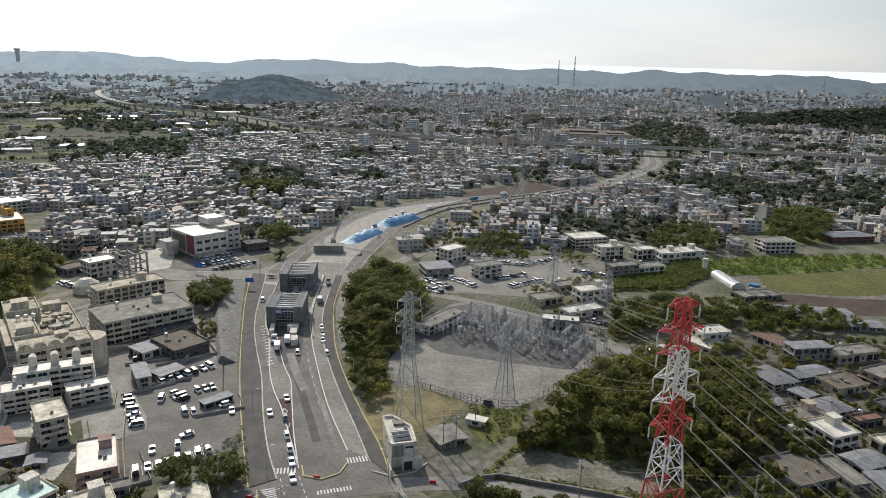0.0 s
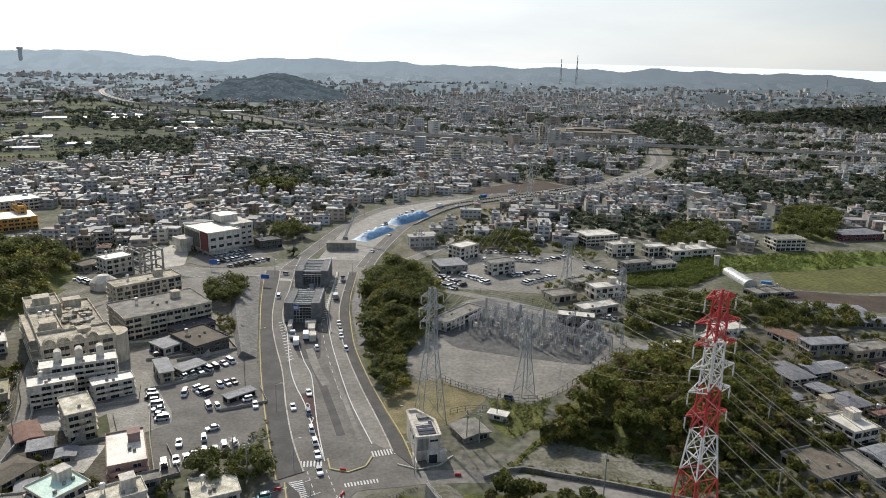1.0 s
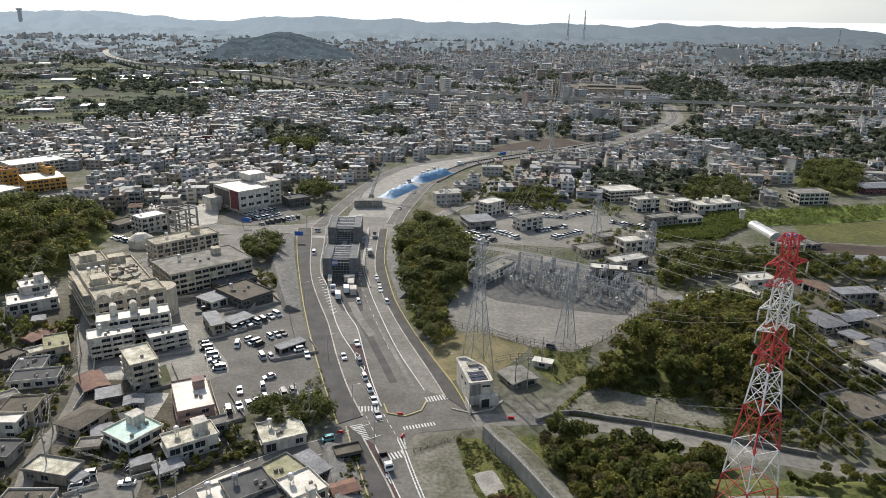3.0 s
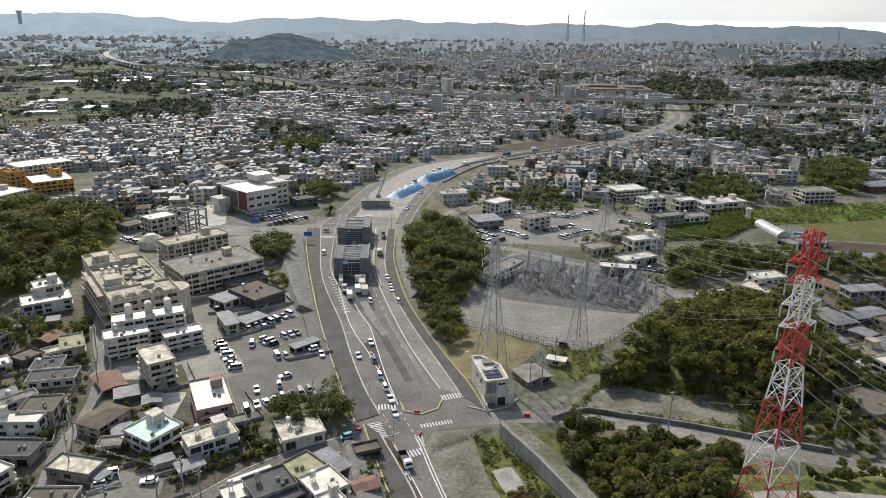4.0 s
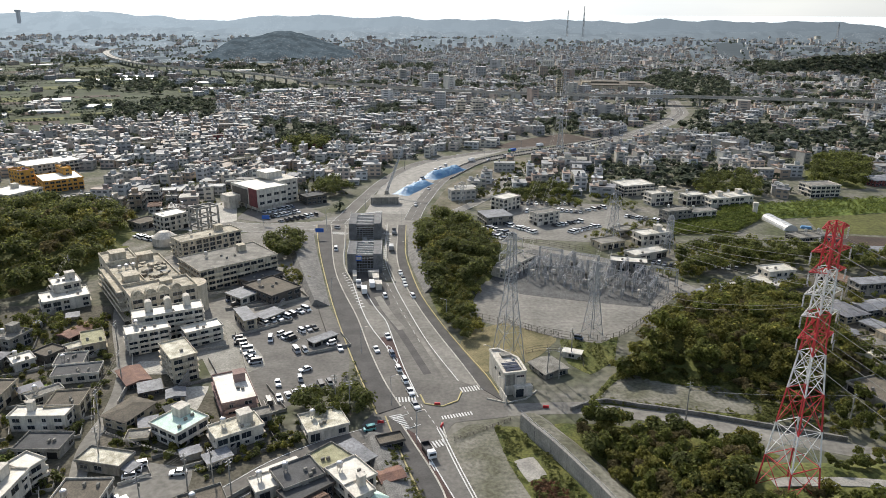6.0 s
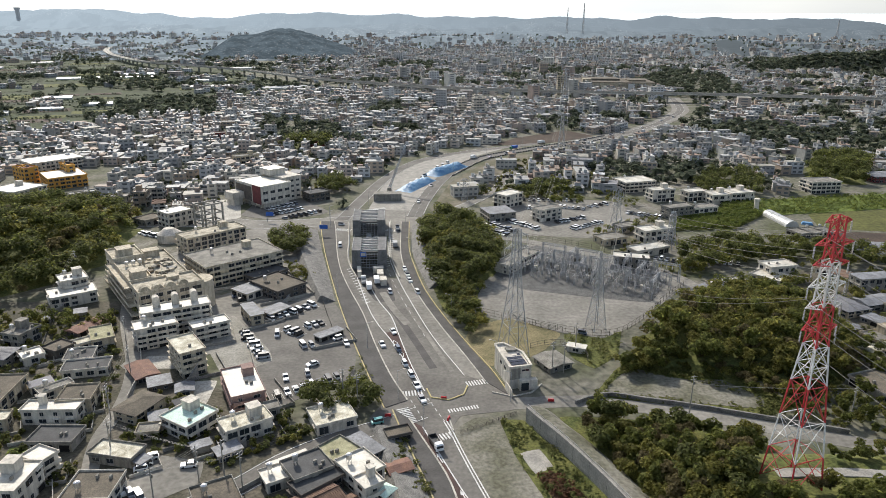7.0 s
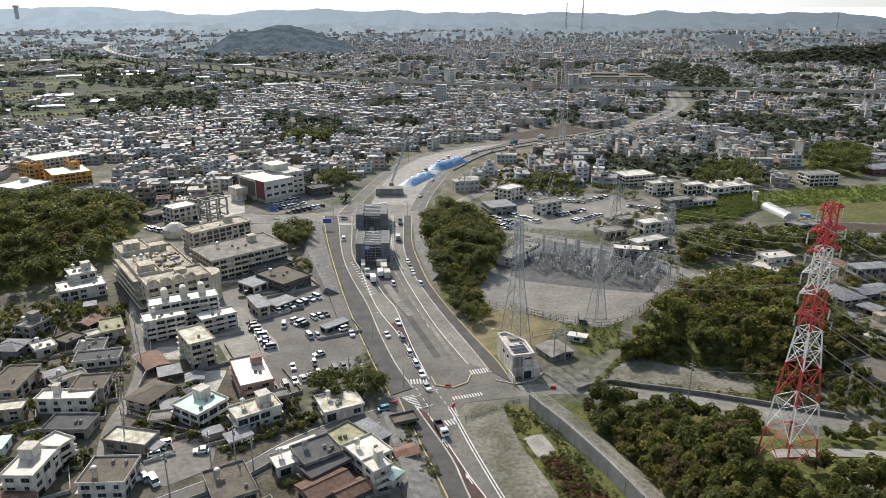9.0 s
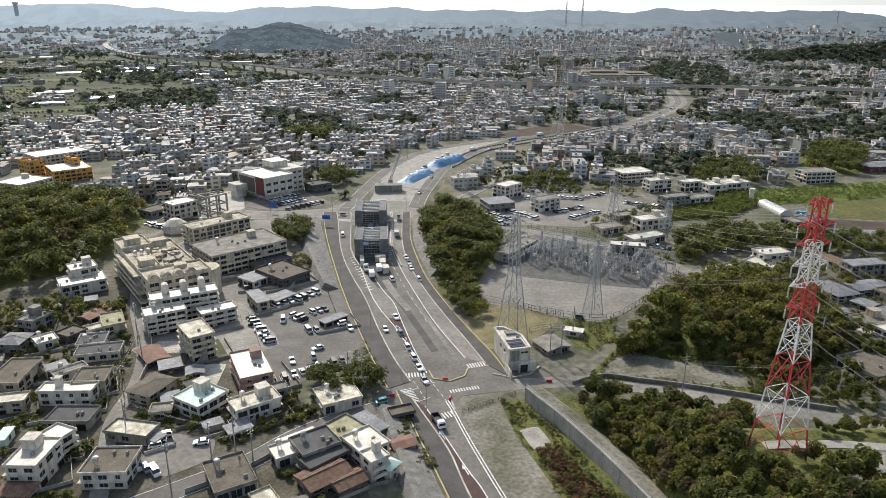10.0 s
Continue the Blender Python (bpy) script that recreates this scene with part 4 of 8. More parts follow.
def house(x, y, w, d, h, angle, wall="wall", roof="roof", shape="flat", extra="", group="", label="", m=None):
    """A concrete house: body, roof with parapet, windows storey by storey, and what stands on the roof."""
    rng = random.Random(int(x * 7 + y * 13 + 99999))
    storeys = max(1, round(h / 3.1))
    if 100 < y < 520 and m is None:          # nearer houses are low
        low = h * (0.7 if y < 260 else 0.84)
        k = (106.7 - low) / (106.7 - h)
        x, y, w, d, h = 2 + (x - 2) * k, 5 + (y - 5) * k, w * k, d * k, low
    text = label or "%s %s building with a %s" % (WALL_WORD[wall], "one-storey" if storeys == 1 else "%d-storey concrete" % storeys, ROOF_WORD[roof])
    ob = thing("house" if h < 10 else "building", text, "house" if h < 10 else "building", m or pose(x, y, 0, 0, 0, angle), group or "houses of the town")
    g = Geo()
    top = h - 0.25 if shape == "flat" else h * 0.74
    g.box(0, 0, -0.4, w, d, top + 0.4)
    part("wall", g, wall, ob)
    g = Geo()
    if shape == "flat":
        over = 0.35 if h < 10 else 0.12
        g.box(0, 0, top, w + 2 * over, d + 2 * over, 0.25, 0, 1, 0)
        if w > 3.5 and d > 3.5 and roof not in ("tin", "solar"):
            ph = 0.5 if h < 10 else 0.8
            q = Geo()
            ox, oy, t = w / 2 + over, d / 2 + over, 0.16
            for z in (h + 0.003, h + ph):
                q.v.extend([(-ox, -oy, z), (ox, -oy, z), (ox, oy, z), (-ox, oy, z), (t - ox, t - oy, z), (ox - t, t - oy, z), (ox - t, oy - t, z), (t - ox, oy - t, z)])
            for i in range(4):
                k = (i + 1) % 4
                q.f.extend([(i, k, 8 + k, 8 + i), (4 + k, 4 + i, 12 + i, 12 + k), (8 + i, 8 + k, 12 + k, 12 + i)])
            q.m = [0] * 12
            part("parapet", q, wall, ob)
        part("roof", g, [roof, wall], ob)
    else:
        over = 0.6
        a, b = w / 2 + over, d / 2 + over
        hip = min(a, b) * 0.95 if shape == "hip" else 0.0
        ends = ((-a + hip, 0), (a - hip, 0)) if a >= b else ((0, -b + hip), (0, b - hip))
        z = top
        vs = [(-a, -b, z), (a, -b, z), (a, b, z), (-a, b, z), (*ends[0], h), (*ends[1], h), (-a, -b, z - 0.2), (a, -b, z - 0.2), (a, b, z - 0.2), (-a, b, z - 0.2)]
        fs = [(0, 1, 5, 4), (1, 2, 5), (2, 3, 4, 5), (3, 0, 4)] if a >= b else [(0, 1, 4), (1, 2, 5, 4), (2, 3, 5), (3, 0, 4, 5)]
        fs += [(6, 7, 1, 0), (7, 8, 2, 1), (8, 9, 3, 2), (9, 6, 0, 3), (9, 8, 7, 6)]
        g.add(vs, fs)
        if roof.startswith("tile") and a >= b:       # raised rows of tiles down the slopes
            k = -(a - hip)
            q = Geo()
            while k <= a - hip:
                for sy in (-1, 1):
                    q.beam((k, sy * (b - 0.02), z + 0.03), (k, 0, h + 0.03), 0.05)
                k += 0.55
            tagged(part("tile_rows", q, roof, ob), kind="stuff")
            q = Geo()
            q.beam((-a + hip, 0, h + 0.05), (a - hip, 0, h + 0.05), 0.14)
            part("ridge_cap", q, roof, ob)
        part("roof", g, roof, ob)
    sh = top / storeys
    wh = min(1.5, round(sh * 0.56, 1))
    for s in range(storeys):
        z = s * sh + sh * 0.3
        for side in (0, 1, 3):
            length = w if side % 2 == 0 else d
            if length < 2.6:
                continue
            n = max(1, int(length / 3.1))
            for i in range(n):
                if rng.random() < 0.1:
                    continue
                ww = (2.0 if rng.random() < 0.7 else 1.1) if "bands" not in extra and "ribbon" not in extra else 2.6
                u = -length / 2 + (i + 0.5) * length / n
                mm = pose(0, 0, 0, 0, 0, 90 * side) @ pose(u, -(d if side % 2 == 0 else w) / 2, z)
                # wide dark glass stands in for the deep shade of verandas
                if side == 0 and m is None and ww > 1.5 and h < 10 and rng.random() < 0.6:
                    part("window", window_mesh(2.6, round(sh * 0.78, 1)), "", ob, "wide dark sliding door, also for veranda shade", at=pose(u, -d / 2, z - sh * 0.22))
                elif m is None and s == 0 and h < 10 and rng.random() < 0.25:
                    part("opening", shade_panel_mesh(min(2.8, length / n - 0.3), round(sh * 0.8, 1)), "", ob, "black panel painted as a shaded carport or doorway", at=pose(0, 0, 0, 0, 0, 90 * side) @ pose(u, -(d if side % 2 == 0 else w) / 2, 0.05))
                else:
                    part("window", window_mesh(ww, wh), "", ob, at=mm)
                    if m is None and rng.random() < 0.1 and h < 10 and y < 330:
                        g = Geo()
                        g.box(0, -0.35, wh + 0.1, ww + 0.5, 0.7, 0.09)
                        part("hood", g, wall, ob, at=mm)
    if "bands" in extra or (h > 5.5 and rng.random() < 0.6 and shape == "flat"):
        for s in range(1, storeys):
            g = Geo()
            z = s * top / storeys
            g.box(0, -d / 2 - 0.6, z - 0.1, w * 0.94, 1.2, 0.16)
            g.box(0, -d / 2 - 1.14, z + 0.05, w * 0.94, 0.12, 0.86)
            part("balcony", g, wall, ob)
    if shape == "flat" and storeys > 1 and h < 10 and m is None and w > 5:
        for s in range(1, storeys):          # thin concrete eaves round each floor
            g = Geo()
            z = s * top / storeys + (0.35 if "bands" in extra else 0.0)
            rim = [(-w / 2 - 0.6, -d / 2), (-w / 2 - 0.003, -d / 2), (-w / 2 - 0.003, d / 2 + 0.003), (w / 2 + 0.003, d / 2 + 0.003), (w / 2 + 0.003, -d / 2), (w / 2 + 0.6, -d / 2), (w / 2 + 0.6, d / 2 + 0.6), (-w / 2 - 0.6, d / 2 + 0.6)]
            g.add([(p, q, zz) for zz in (z, z + 0.14) for p, q in rim], [(i, (i + 1) % 8, 8 + (i + 1) % 8, 8 + i) for i in range(8)] + [(15, 14, 11, 10), (15, 10, 9, 8), (14, 13, 12, 11), (7, 2, 3, 6), (7, 0, 1, 2), (6, 3, 4, 5)])
            part("eave", g, wall, ob)
    if shape == "flat" and m is None and h < 10 and w > 6 and d > 6 and roof not in ("tin", "solar") and y < 330:
        hh = top * 0.52
        if storeys > 1 and rng.random() < 0.45:
            g = Geo()                         # outside stair to the upper floor
            n = 12
            for k in range(n):
                g.box(-w / 2 + 0.8 + k * 0.3, -d / 2 - 1.85, 0, 0.31, 1.0, (k + 1) * hh / n)
            stair = tagged(part("outside_stair", g, "concrete", ob), kind="stuff")
            g = Geo()
            g.beam((-w / 2 + 0.7, -d / 2 - 2.3, 0.9), (-w / 2 + 0.8 + n * 0.3, -d / 2 - 2.3, hh + 0.9), 0.06)
            for k in range(0, n + 1, 3):
                g.beam((-w / 2 + 0.7 + k * 0.3, -d / 2 - 2.3, k * hh / n), (-w / 2 + 0.7 + k * 0.3, -d / 2 - 2.3, k * hh / n + 0.9), 0.04)
            part("stair_rail", g, "frame_metal", stair)
        for k in range(rng.randrange(1, 4)):
            g = Geo()
            g.box(rng.uniform(-0.35, 0.35) * w, rng.uniform(-0.35, 0.1) * d, h + 0.02, 0.9, 0.5, 0.8)
            part("air_conditioner", g, "wall_grey", ob)
    if h >= 10 and shape == "flat" and m is None:
        for k in range(int(w * d / 26)):
            g = Geo()
            g.box(rng.uniform(-0.4, 0.4) * w, rng.uniform(-0.4, 0.4) * d, h + 0.01, rng.uniform(0.8, 3), rng.uniform(0.8, 2.4), rng.uniform(0.3, 1.5))
            part("roof_clutter", g, rng.choice(("wall_grey", "roof_dark", "tin", wall)), ob)
    if "head" in extra:
        g = Geo()
        a = min(3.4, w * 0.34)
        g.box(w * 0.24, d * 0.2, h, a, a, 2.6)
        g.box(w * 0.24, d * 0.2, h + 2.6, a + 0.3, a + 0.3, 0.2)
        part("stair_head", g, wall, ob)
    if "tank" in extra or rng.random() < 0.3 and shape == "flat" and w > 5 and roof != "tin":
        part("water_tank", tank_mesh, "", ob, "round steel water tank on legs", at=pose(-w * 0.22, d * 0.22, h))
    return ob


house(-56.4, 182.4, 9.0, 17.3, 8.5, 26, "wall_pink", "roof_white", "flat", "head")
house(-66.9, 167.9, 10.1, 10.3, 6.5, 58, "wall_white", "roof_mint", "flat", "head bands")
house(-51.2, 165.4, 12.3, 7.0, 6.5, 35, "wall_white", "roof_stained", "flat", "head")
house(-29.4, 171.8, 11.0, 9.5, 4.5, 26, "wall_white", "roof_stained", "flat", "tank")
house(-83.6, 175.4, 10.8, 8.0, 6.5, 68, "wall_cream", "roof_brown", "hip")
house(-80.9, 155.1, 5.8, 12.0, 4.0, 78, "wall_grey", "roof_stained")
house(-78.1, 137.7, 9.8, 10.4, 6.5, 92, "wall_white", "roof_brown", "flat", "tank")
house(-95.3, 136.7, 10.7, 7.2, 9.5, 89, "wall_white", "roof_white", "flat", "head")
house(-95.3, 147.2, 4.9, 6.2, 8.0, 67, "wall_white", "roof_white")
house(-105.6, 171.7, 4.9, 14.7, 6.5, 92, "wall_white", "roof_white", "flat", "head")
house(-102.0, 178.7, 8.9, 8.7, 6.5, 99, "wall_cream", "roof_brown")
house(-126.3, 181.2, 15.2, 8.8, 6.5, 94, "wall_cream", "roof_brown")
house(-120.2, 168.2, 4.9, 8.1, 5.0, 103, "wall_cream", "roof_stained")
house(-99.7, 161.7, 7.3, 11.5, 4.0, 90, "wall_grey", "roof_dark")
house(-112.8, 152.6, 5.8, 2.2, 4.0, 99, "wall_mint", "roof_mint")
house(-96.8, 130.4, 4.4, 7.2, 5.0, 87, "wall_pink", "tile_red", "hip")
house(-49.7, 135.9, 9.2, 12.5, 4.5, 30, "wall_grey", "roof_brown", "flat", "tank")
house(-38.1, 145.9, 7.6, 5.9, 4.0, 32, "wall_white", "roof_white")
house(-37.3, 152.7, 10.2, 2.5, 3.2, 37, "wall_white", "roof_white")
house(-31.3, 146.5, 9.7, 8.4, 6.0, 35, "wall_grey", "roof_dark", "flat", "tank")
house(-28.4, 142.2, 11.3, 5.7, 5.0, 43, "wall_dark", "roof_dark")
house(-27.3, 135.4, 10.7, 7.2, 5.5, 40, "wall_dark", "tile_red", "gable")
house(-21.3, 133.7, 7.2, 4.6, 5.0, 38, "wall_dark", "tile_red", "gable")
house(-18.6, 146.1, 7.9, 9.0, 6.5, 40, "wall_white", "roof_white", "flat", "tank")
house(-15.5, 137.3, 4.7, 4.9, 8.5, 38, "wall_white", "roof_white", "flat", "head")
house(-12.3, 137.8, 3.3, 3.8, 7.0, 54, "wall_white", "roof_mint", "hip")
house(-25.2, 156.1, 7.9, 9.1, 3.5, 47, "wall_grey", "roof_lichen")
house(-19.2, 159.7, 5.2, 10.4, 3.0, 42, "wall_grey", "tin")
house(-143.6, 256.7, 16.2, 11.3, 6.5, 34, "wall_white", "roof_white")
house(-147.5, 265.4, 9.5, 9.3, 9.0, 38, "wall_white", "roof_white", "flat", "head")
house(-115.2, 220.5, 6.7, 11.5, 5.5, 30, "wall_cream", "roof_lichen")
house(-116.3, 207.8, 8.0, 8.4, 4.0, 105, "wall_white", "roof_dark")
house(-110.6, 200.4, 7.0, 13.2, 4.0, 104, "wall_white", "roof_dark")
house(-132.3, 208.0, 6.1, 6.5, 4.0, 44, "wall_white", "roof_white", "flat", "tank")
house(-142.5, 220.7, 8.8, 7.2, 6.5, 74, "wall_grey", "roof_grey", "flat", "head")
house(-140.8, 205.3, 8.2, 7.8, 6.5, 88, "wall_grey", "tile_grey", "hip")
house(-126.4, 213.5, 6.9, 6.8, 4.0, 64, "wall_dark", "roof_brown")
house(-126.0, 231.6, 12.0, 5.8, 4.0, 66, "wall_dark", "tin_rust", "gable")
house(-120.9, 217.9, 5.1, 4.3, 3.5, 40, "wall_white", "roof_stained")
house(-119.2, 189.5, 6.2, 4.0, 4.0, 42, "wall_white", "solar")
house(-112.3, 185.0, 8.9, 3.5, 5.0, 47, "wall_white", "roof_grey")
house(-61.4, 159.5, 4.7, 3.2, 3.0, 30, "wall_grey", "tin")
house(-73.7, 152.8, 3.5, 2.9, 3.0, 63, "wall_grey", "tin")
house(-46.7, 173.7, 4.7, 3.9, 5.5, 26, "wall_grey", "roof_grey")
house(-85.0, 192.5, 6.4, 6.5, 3.0, 26, "wall_dark", "tin")
house(-93.0, 199.5, 6.4, 11.2, 3.5, 39, "wall_dark", "tin_rust", "gable")
house(-89.9, 290.2, 34.4, 22.8, 11.0, 41, "wall_old", "roof_grey", "flat", "head tank ribbon", label="long cream three-storey hospital wing with ribbon windows")
house(-110.1, 323.6, 29.7, 11.5, 11.0, 44, "wall_old", "roof_old", "flat", "head tank", label="cream flat-roofed back block of the hospital")
house(-90.6, 224.6, 21.8, 7.1, 14.0, 27, "wall_white", "roof_white", "flat", "bands")
house(-94.9, 216.6, 12.8, 7.6, 11.0, 30, "wall_white", "roof_white", "flat", "bands")
house(-79.5, 224.3, 12.1, 6.1, 8.0, 34, "wall_white", "roof_white", "flat", "bands")
house(-78.0, 198.9, 7.4, 13.0, 12.0, 36, "wall_old", "roof_stained", label="cream four-storey annex with a railed flat roof")
house(-76.1, 268.6, 14.2, 9.6, 4.0, 53, "wall_white", "tin")
house(-69.3, 240.6, 4.5, 12.8, 6.0, 32, "wall_cream", "tin")
house(-62.3, 247.1, 9.7, 6.2, 3.5, 53, "wall_cream", "tin")
house(-66.8, 270.8, 13.9, 18.9, 5.0, 49, "wall_dark", "roof_brown", "flat", "tank")
house(-74.8, 285.1, 16.2, 8.5, 4.0, 52, "wall_dark", "roof_dark")
house(-39.1, 227.8, 9.9, 3.7, 2.8, 45, "wall_grey", "tin")
house(-143.0, 364.7, 14.0, 11.0, 10.0, 50, "wall_white", "roof_white", "flat", "tank")
house(-160.3, 371.6, 12.2, 10.5, 4.0, 58, "wall_grey", "roof_brown")
house(-78.2, 425.4, 13.5, 11.0, 6.0, 37, "wall_dark", "roof_dark")
house(-253.0, 460.7, 23.3, 26.5, 9.0, 39, "wall_orange", "roof_white", "flat", "head")
house(-289.2, 514.3, 37.8, 24.6, 9.0, 50, "wall_white", "roof_white")
house(-253.1, 467.5, 5.2, 15.9, 14.0, 44, "wall_orange", "wall_orange")
house(-260.1, 420.0, 22.9, 22.7, 9.0, 70, "wall_white", "roof_white", "flat", "head")
house(-278.4, 462.1, 9.5, 14.7, 13.0, 56, "wall_orange", "wall_red")
house(134.4, 423.5, 15.4, 8.3, 9.0, 20, "wall_white", "roof_white", "flat", "head")
house(156.5, 427.3, 13.7, 8.1, 7.0, 21, "wall_white", "roof_white", "flat", "tank")
house(168.7, 420.4, 12.2, 11.1, 7.0, 11, "wall_white", "roof_white", "flat", "head")
house(183.0, 426.4, 16.4, 12.0, 7.0, 17, "wall_white", "roof_white", "flat", "head")
house(133.0, 385.7, 16.5, 7.9, 8.0, 22, "wall_grey", "roof_grey", "flat", "tank")
house(149.2, 392.1, 16.4, 7.9, 6.0, 21, "wall_white", "roof_grey")
house(126.1, 453.7, 22.3, 16.4, 8.0, 18, "wall_white", "roof_white", "flat", "bands")
house(246.3, 449.1, 20.2, 12.7, 9.0, 8, "wall_white", "roof_grey", "flat", "bands")
house(313.1, 487.0, 32.9, 16.0, 7.0, 12, "wall_red", "tin", "hip")
house(31.5, 383.1, 15.4, 14.9, 6.0, 19, "wall_grey", "tin")
house(39.6, 410.5, 14.6, 10.0, 9.0, 43, "wall_white", "roof_white")
house(58.7, 380.3, 15.1, 7.7, 8.0, 30, "wall_white", "roof_grey")
house(85.0, 339.5, 14.1, 9.2, 4.0, 25, "wall_cream", "roof_grey")
house(99.2, 322.4, 19.3, 7.8, 4.0, 26, "wall_white", "roof_white")
house(108.4, 344.6, 17.8, 8.7, 7.0, 21, "wall_white", "roof_white", "flat", "head")
house(98.0, 360.5, 11.9, 7.3, 4.0, 27, "wall_grey", "roof_grey")
house(142.8, 286.3, 13.5, 12.7, 3.5, 39, "wall_white", "roof_white")
house(146.2, 289.8, 12.9, 8.2, 7.0, 14, "wall_white", "roof_white")
house(118.6, 276.2, 15.9, 5.1, 4.0, 22, "wall_cream", "roof_white")
house(109.2, 273.8, 6.6, 3.7, 3.0, 37, "wall_grey", "tin")
house(173.1, 290.4, 7.4, 15.4, 4.5, 27, "wall_white", "tile_red", "gable")
house(180.5, 277.3, 16.7, 7.2, 6.5, 9, "wall_grey", "tin")
house(198.4, 277.6, 19.4, 8.4, 4.5, 16, "wall_cream", "roof_grey", "flat", "tank")
house(153.9, 250.9, 10.4, 14.2, 6.0, 17, "wall_cream", "tile_grey", "hip")
house(169.7, 256.6, 15.7, 8.1, 5.0, 17, "wall_grey", "tin", "gable")
house(178.4, 249.3, 12.9, 10.9, 4.0, 19, "wall_cream", "roof_brown")
house(195.5, 252.7, 14.6, 8.5, 6.5, 24, "wall_pink", "roof_grey")
house(160.8, 241.4, 6.8, 7.2, 3.0, 28, "wall_grey", "tin")
house(162.6, 227.8, 10.1, 9.5, 6.0, 20, "wall_cream", "tile_grey", "hip")
house(152.5, 224.3, 10.8, 7.4, 4.0, 16, "wall_cream", "roof_grey", "flat", "head")
house(153.1, 209.6, 10.0, 10.5, 6.5, 20, "wall_white", "roof_white", "flat", "head bands")
house(133.9, 190.7, 13.1, 14.1, 4.0, 20, "wall_grey", "roof_brown")
house(147.2, 191.8, 5.2, 14.1, 3.0, 12, "wall_grey", "roof_grey")
house(156.2, 196.8, 10.6, 8.0, 4.5, 21, "wall_grey", "tin", "gable")
house(155.8, 185.7, 7.8, 9.0, 4.0, 6, "wall_grey", "tin")
house(170.1, 208.1, 9.6, 4.7, 4.0, 13, "wall_cream", "roof_stained")
house(171.3, 221.7, 9.8, 3.7, 4.0, 17, "wall_dark", "tin_rust")


# ---- houses of the town beyond ----
BLOCKED = [LE, RE, WEST, CURVE, CURVEW, EASTL, SUBRD]
EMPTY = [
    [(-70, 350), (0, 350), (0, 400), (60, 620), (0, 620), (-60, 400)],                # junction and works
    [(-140, 350), (-60, 350), (-60, 460), (-140, 460)],                               # the white office and its lot
    [(5, 290), (130, 290), (130, 420), (60, 460), (5, 430)],                         # car parks and substation
    [(110, 330), (400, 330), (400, 445), (170, 445), (170, 400), (120, 400)],         # fields
    [(-300, 230), (-150, 230), (-150, 400), (-300, 404)],
    [(-310, 400), (-225, 400), (-225, 530), (-310, 530)],
    [(110, 380), (200, 380), (200, 470), (110, 470)],
    [(235, 440), (340, 440), (340, 505), (235, 505)],
    [(30, 610), (66, 680), (126, 725), (150, 684), (110, 640), (60, 600)],                        # bare slope
    [(25, 400), (60, 400), (60, 440), (25, 440)],
]
RINGS = [w[1] for w in WOODS]


GREENS = [
    [(-383, 819), (-256, 802), (-310, 985), (-393, 1015), (-415, 932)],
    [(-189, 708), (-142, 696), (-160, 800), (-200, 800)],
    [(-80, 841), (-43, 840), (-50, 940), (-85, 940)],
    [(225, 693), (245, 715), (324, 863), (329, 904), (275, 787)],
    [(100, 694), (140, 712), (158, 803), (107, 784)],
    [(300, 690), (340, 680), (372, 740), (320, 750)],
    [(401, 810), (460, 799), (516, 907), (455, 908)],
    [(299, 1159), (451, 1137), (559, 1418), (520, 1600), (348, 1326)],
]
TOWNLINE = [(-330, 520), (-412, 644), (-373, 750), (-324, 849), (-312, 985), (-209, 1168), (-330, 1500), (-560, 2300), (-800, 3300)]


def west_of_town(x, y):
    for (x0, y0), (x1, y1) in zip(TOWNLINE, TOWNLINE[1:]):
        if y0 <= y < y1:
            return x < x0 + (x1 - x0) * (y - y0) / (y1 - y0)
    return False


def land(x, y):
    """Chances of a house and of a tree at a place of the plan."""
    if any(inside(x, y, e) for e in GREENS):
        return 0.0, 1.0
    if west_of_town(x, y):
        k = 1.0 if y < 1150 else 1.6
        h = noise.noise((x / 80 / k, y / 120 / k, 8.0)) > (0.3 if y < 1150 else 0.15)
        w = noise.noise((x / 70 / k, y / 80 / k, 12.0)) > (0.22 if y < 1150 else 0.1)
        return (0.55 if h else 0.012), (0.9 if w else 0.015)
    m = 0.6 * noise.noise((x / 55, y / 70, 5.0)) + 0.75 * noise.noise((x / 170, y / 190, 2.0))
    edge = 0.36
    if x > 0.3 * y and y < 1700:
        edge = 0.08
    elif y > 1150:
        edge = 0.2
    if m > edge:
        return 0.04, 0.9
    return (0.68 if x > 0.3 * y and y < 1500 else 0.82 if y < 1150 else 0.74 if y < 2600 else 0.5), ((0.6 if m > edge - 0.25 else 0.42) if y < 2000 else 0.3)


def free(x, y, gap=9):
    if y > 470 and (near_line(x, y + 12, CURVE, gap + 12) or near_line(x, y + 8, CURVEW, gap + 8)):
        return False
    if any(near_line(x, y, b, gap) for b in BLOCKED) or near_line(x, y, EXPR, 26):
        return False
    return not any(inside(x, y, e) for e in EMPTY) and not any(inside(x, y, e) for e in RINGS)


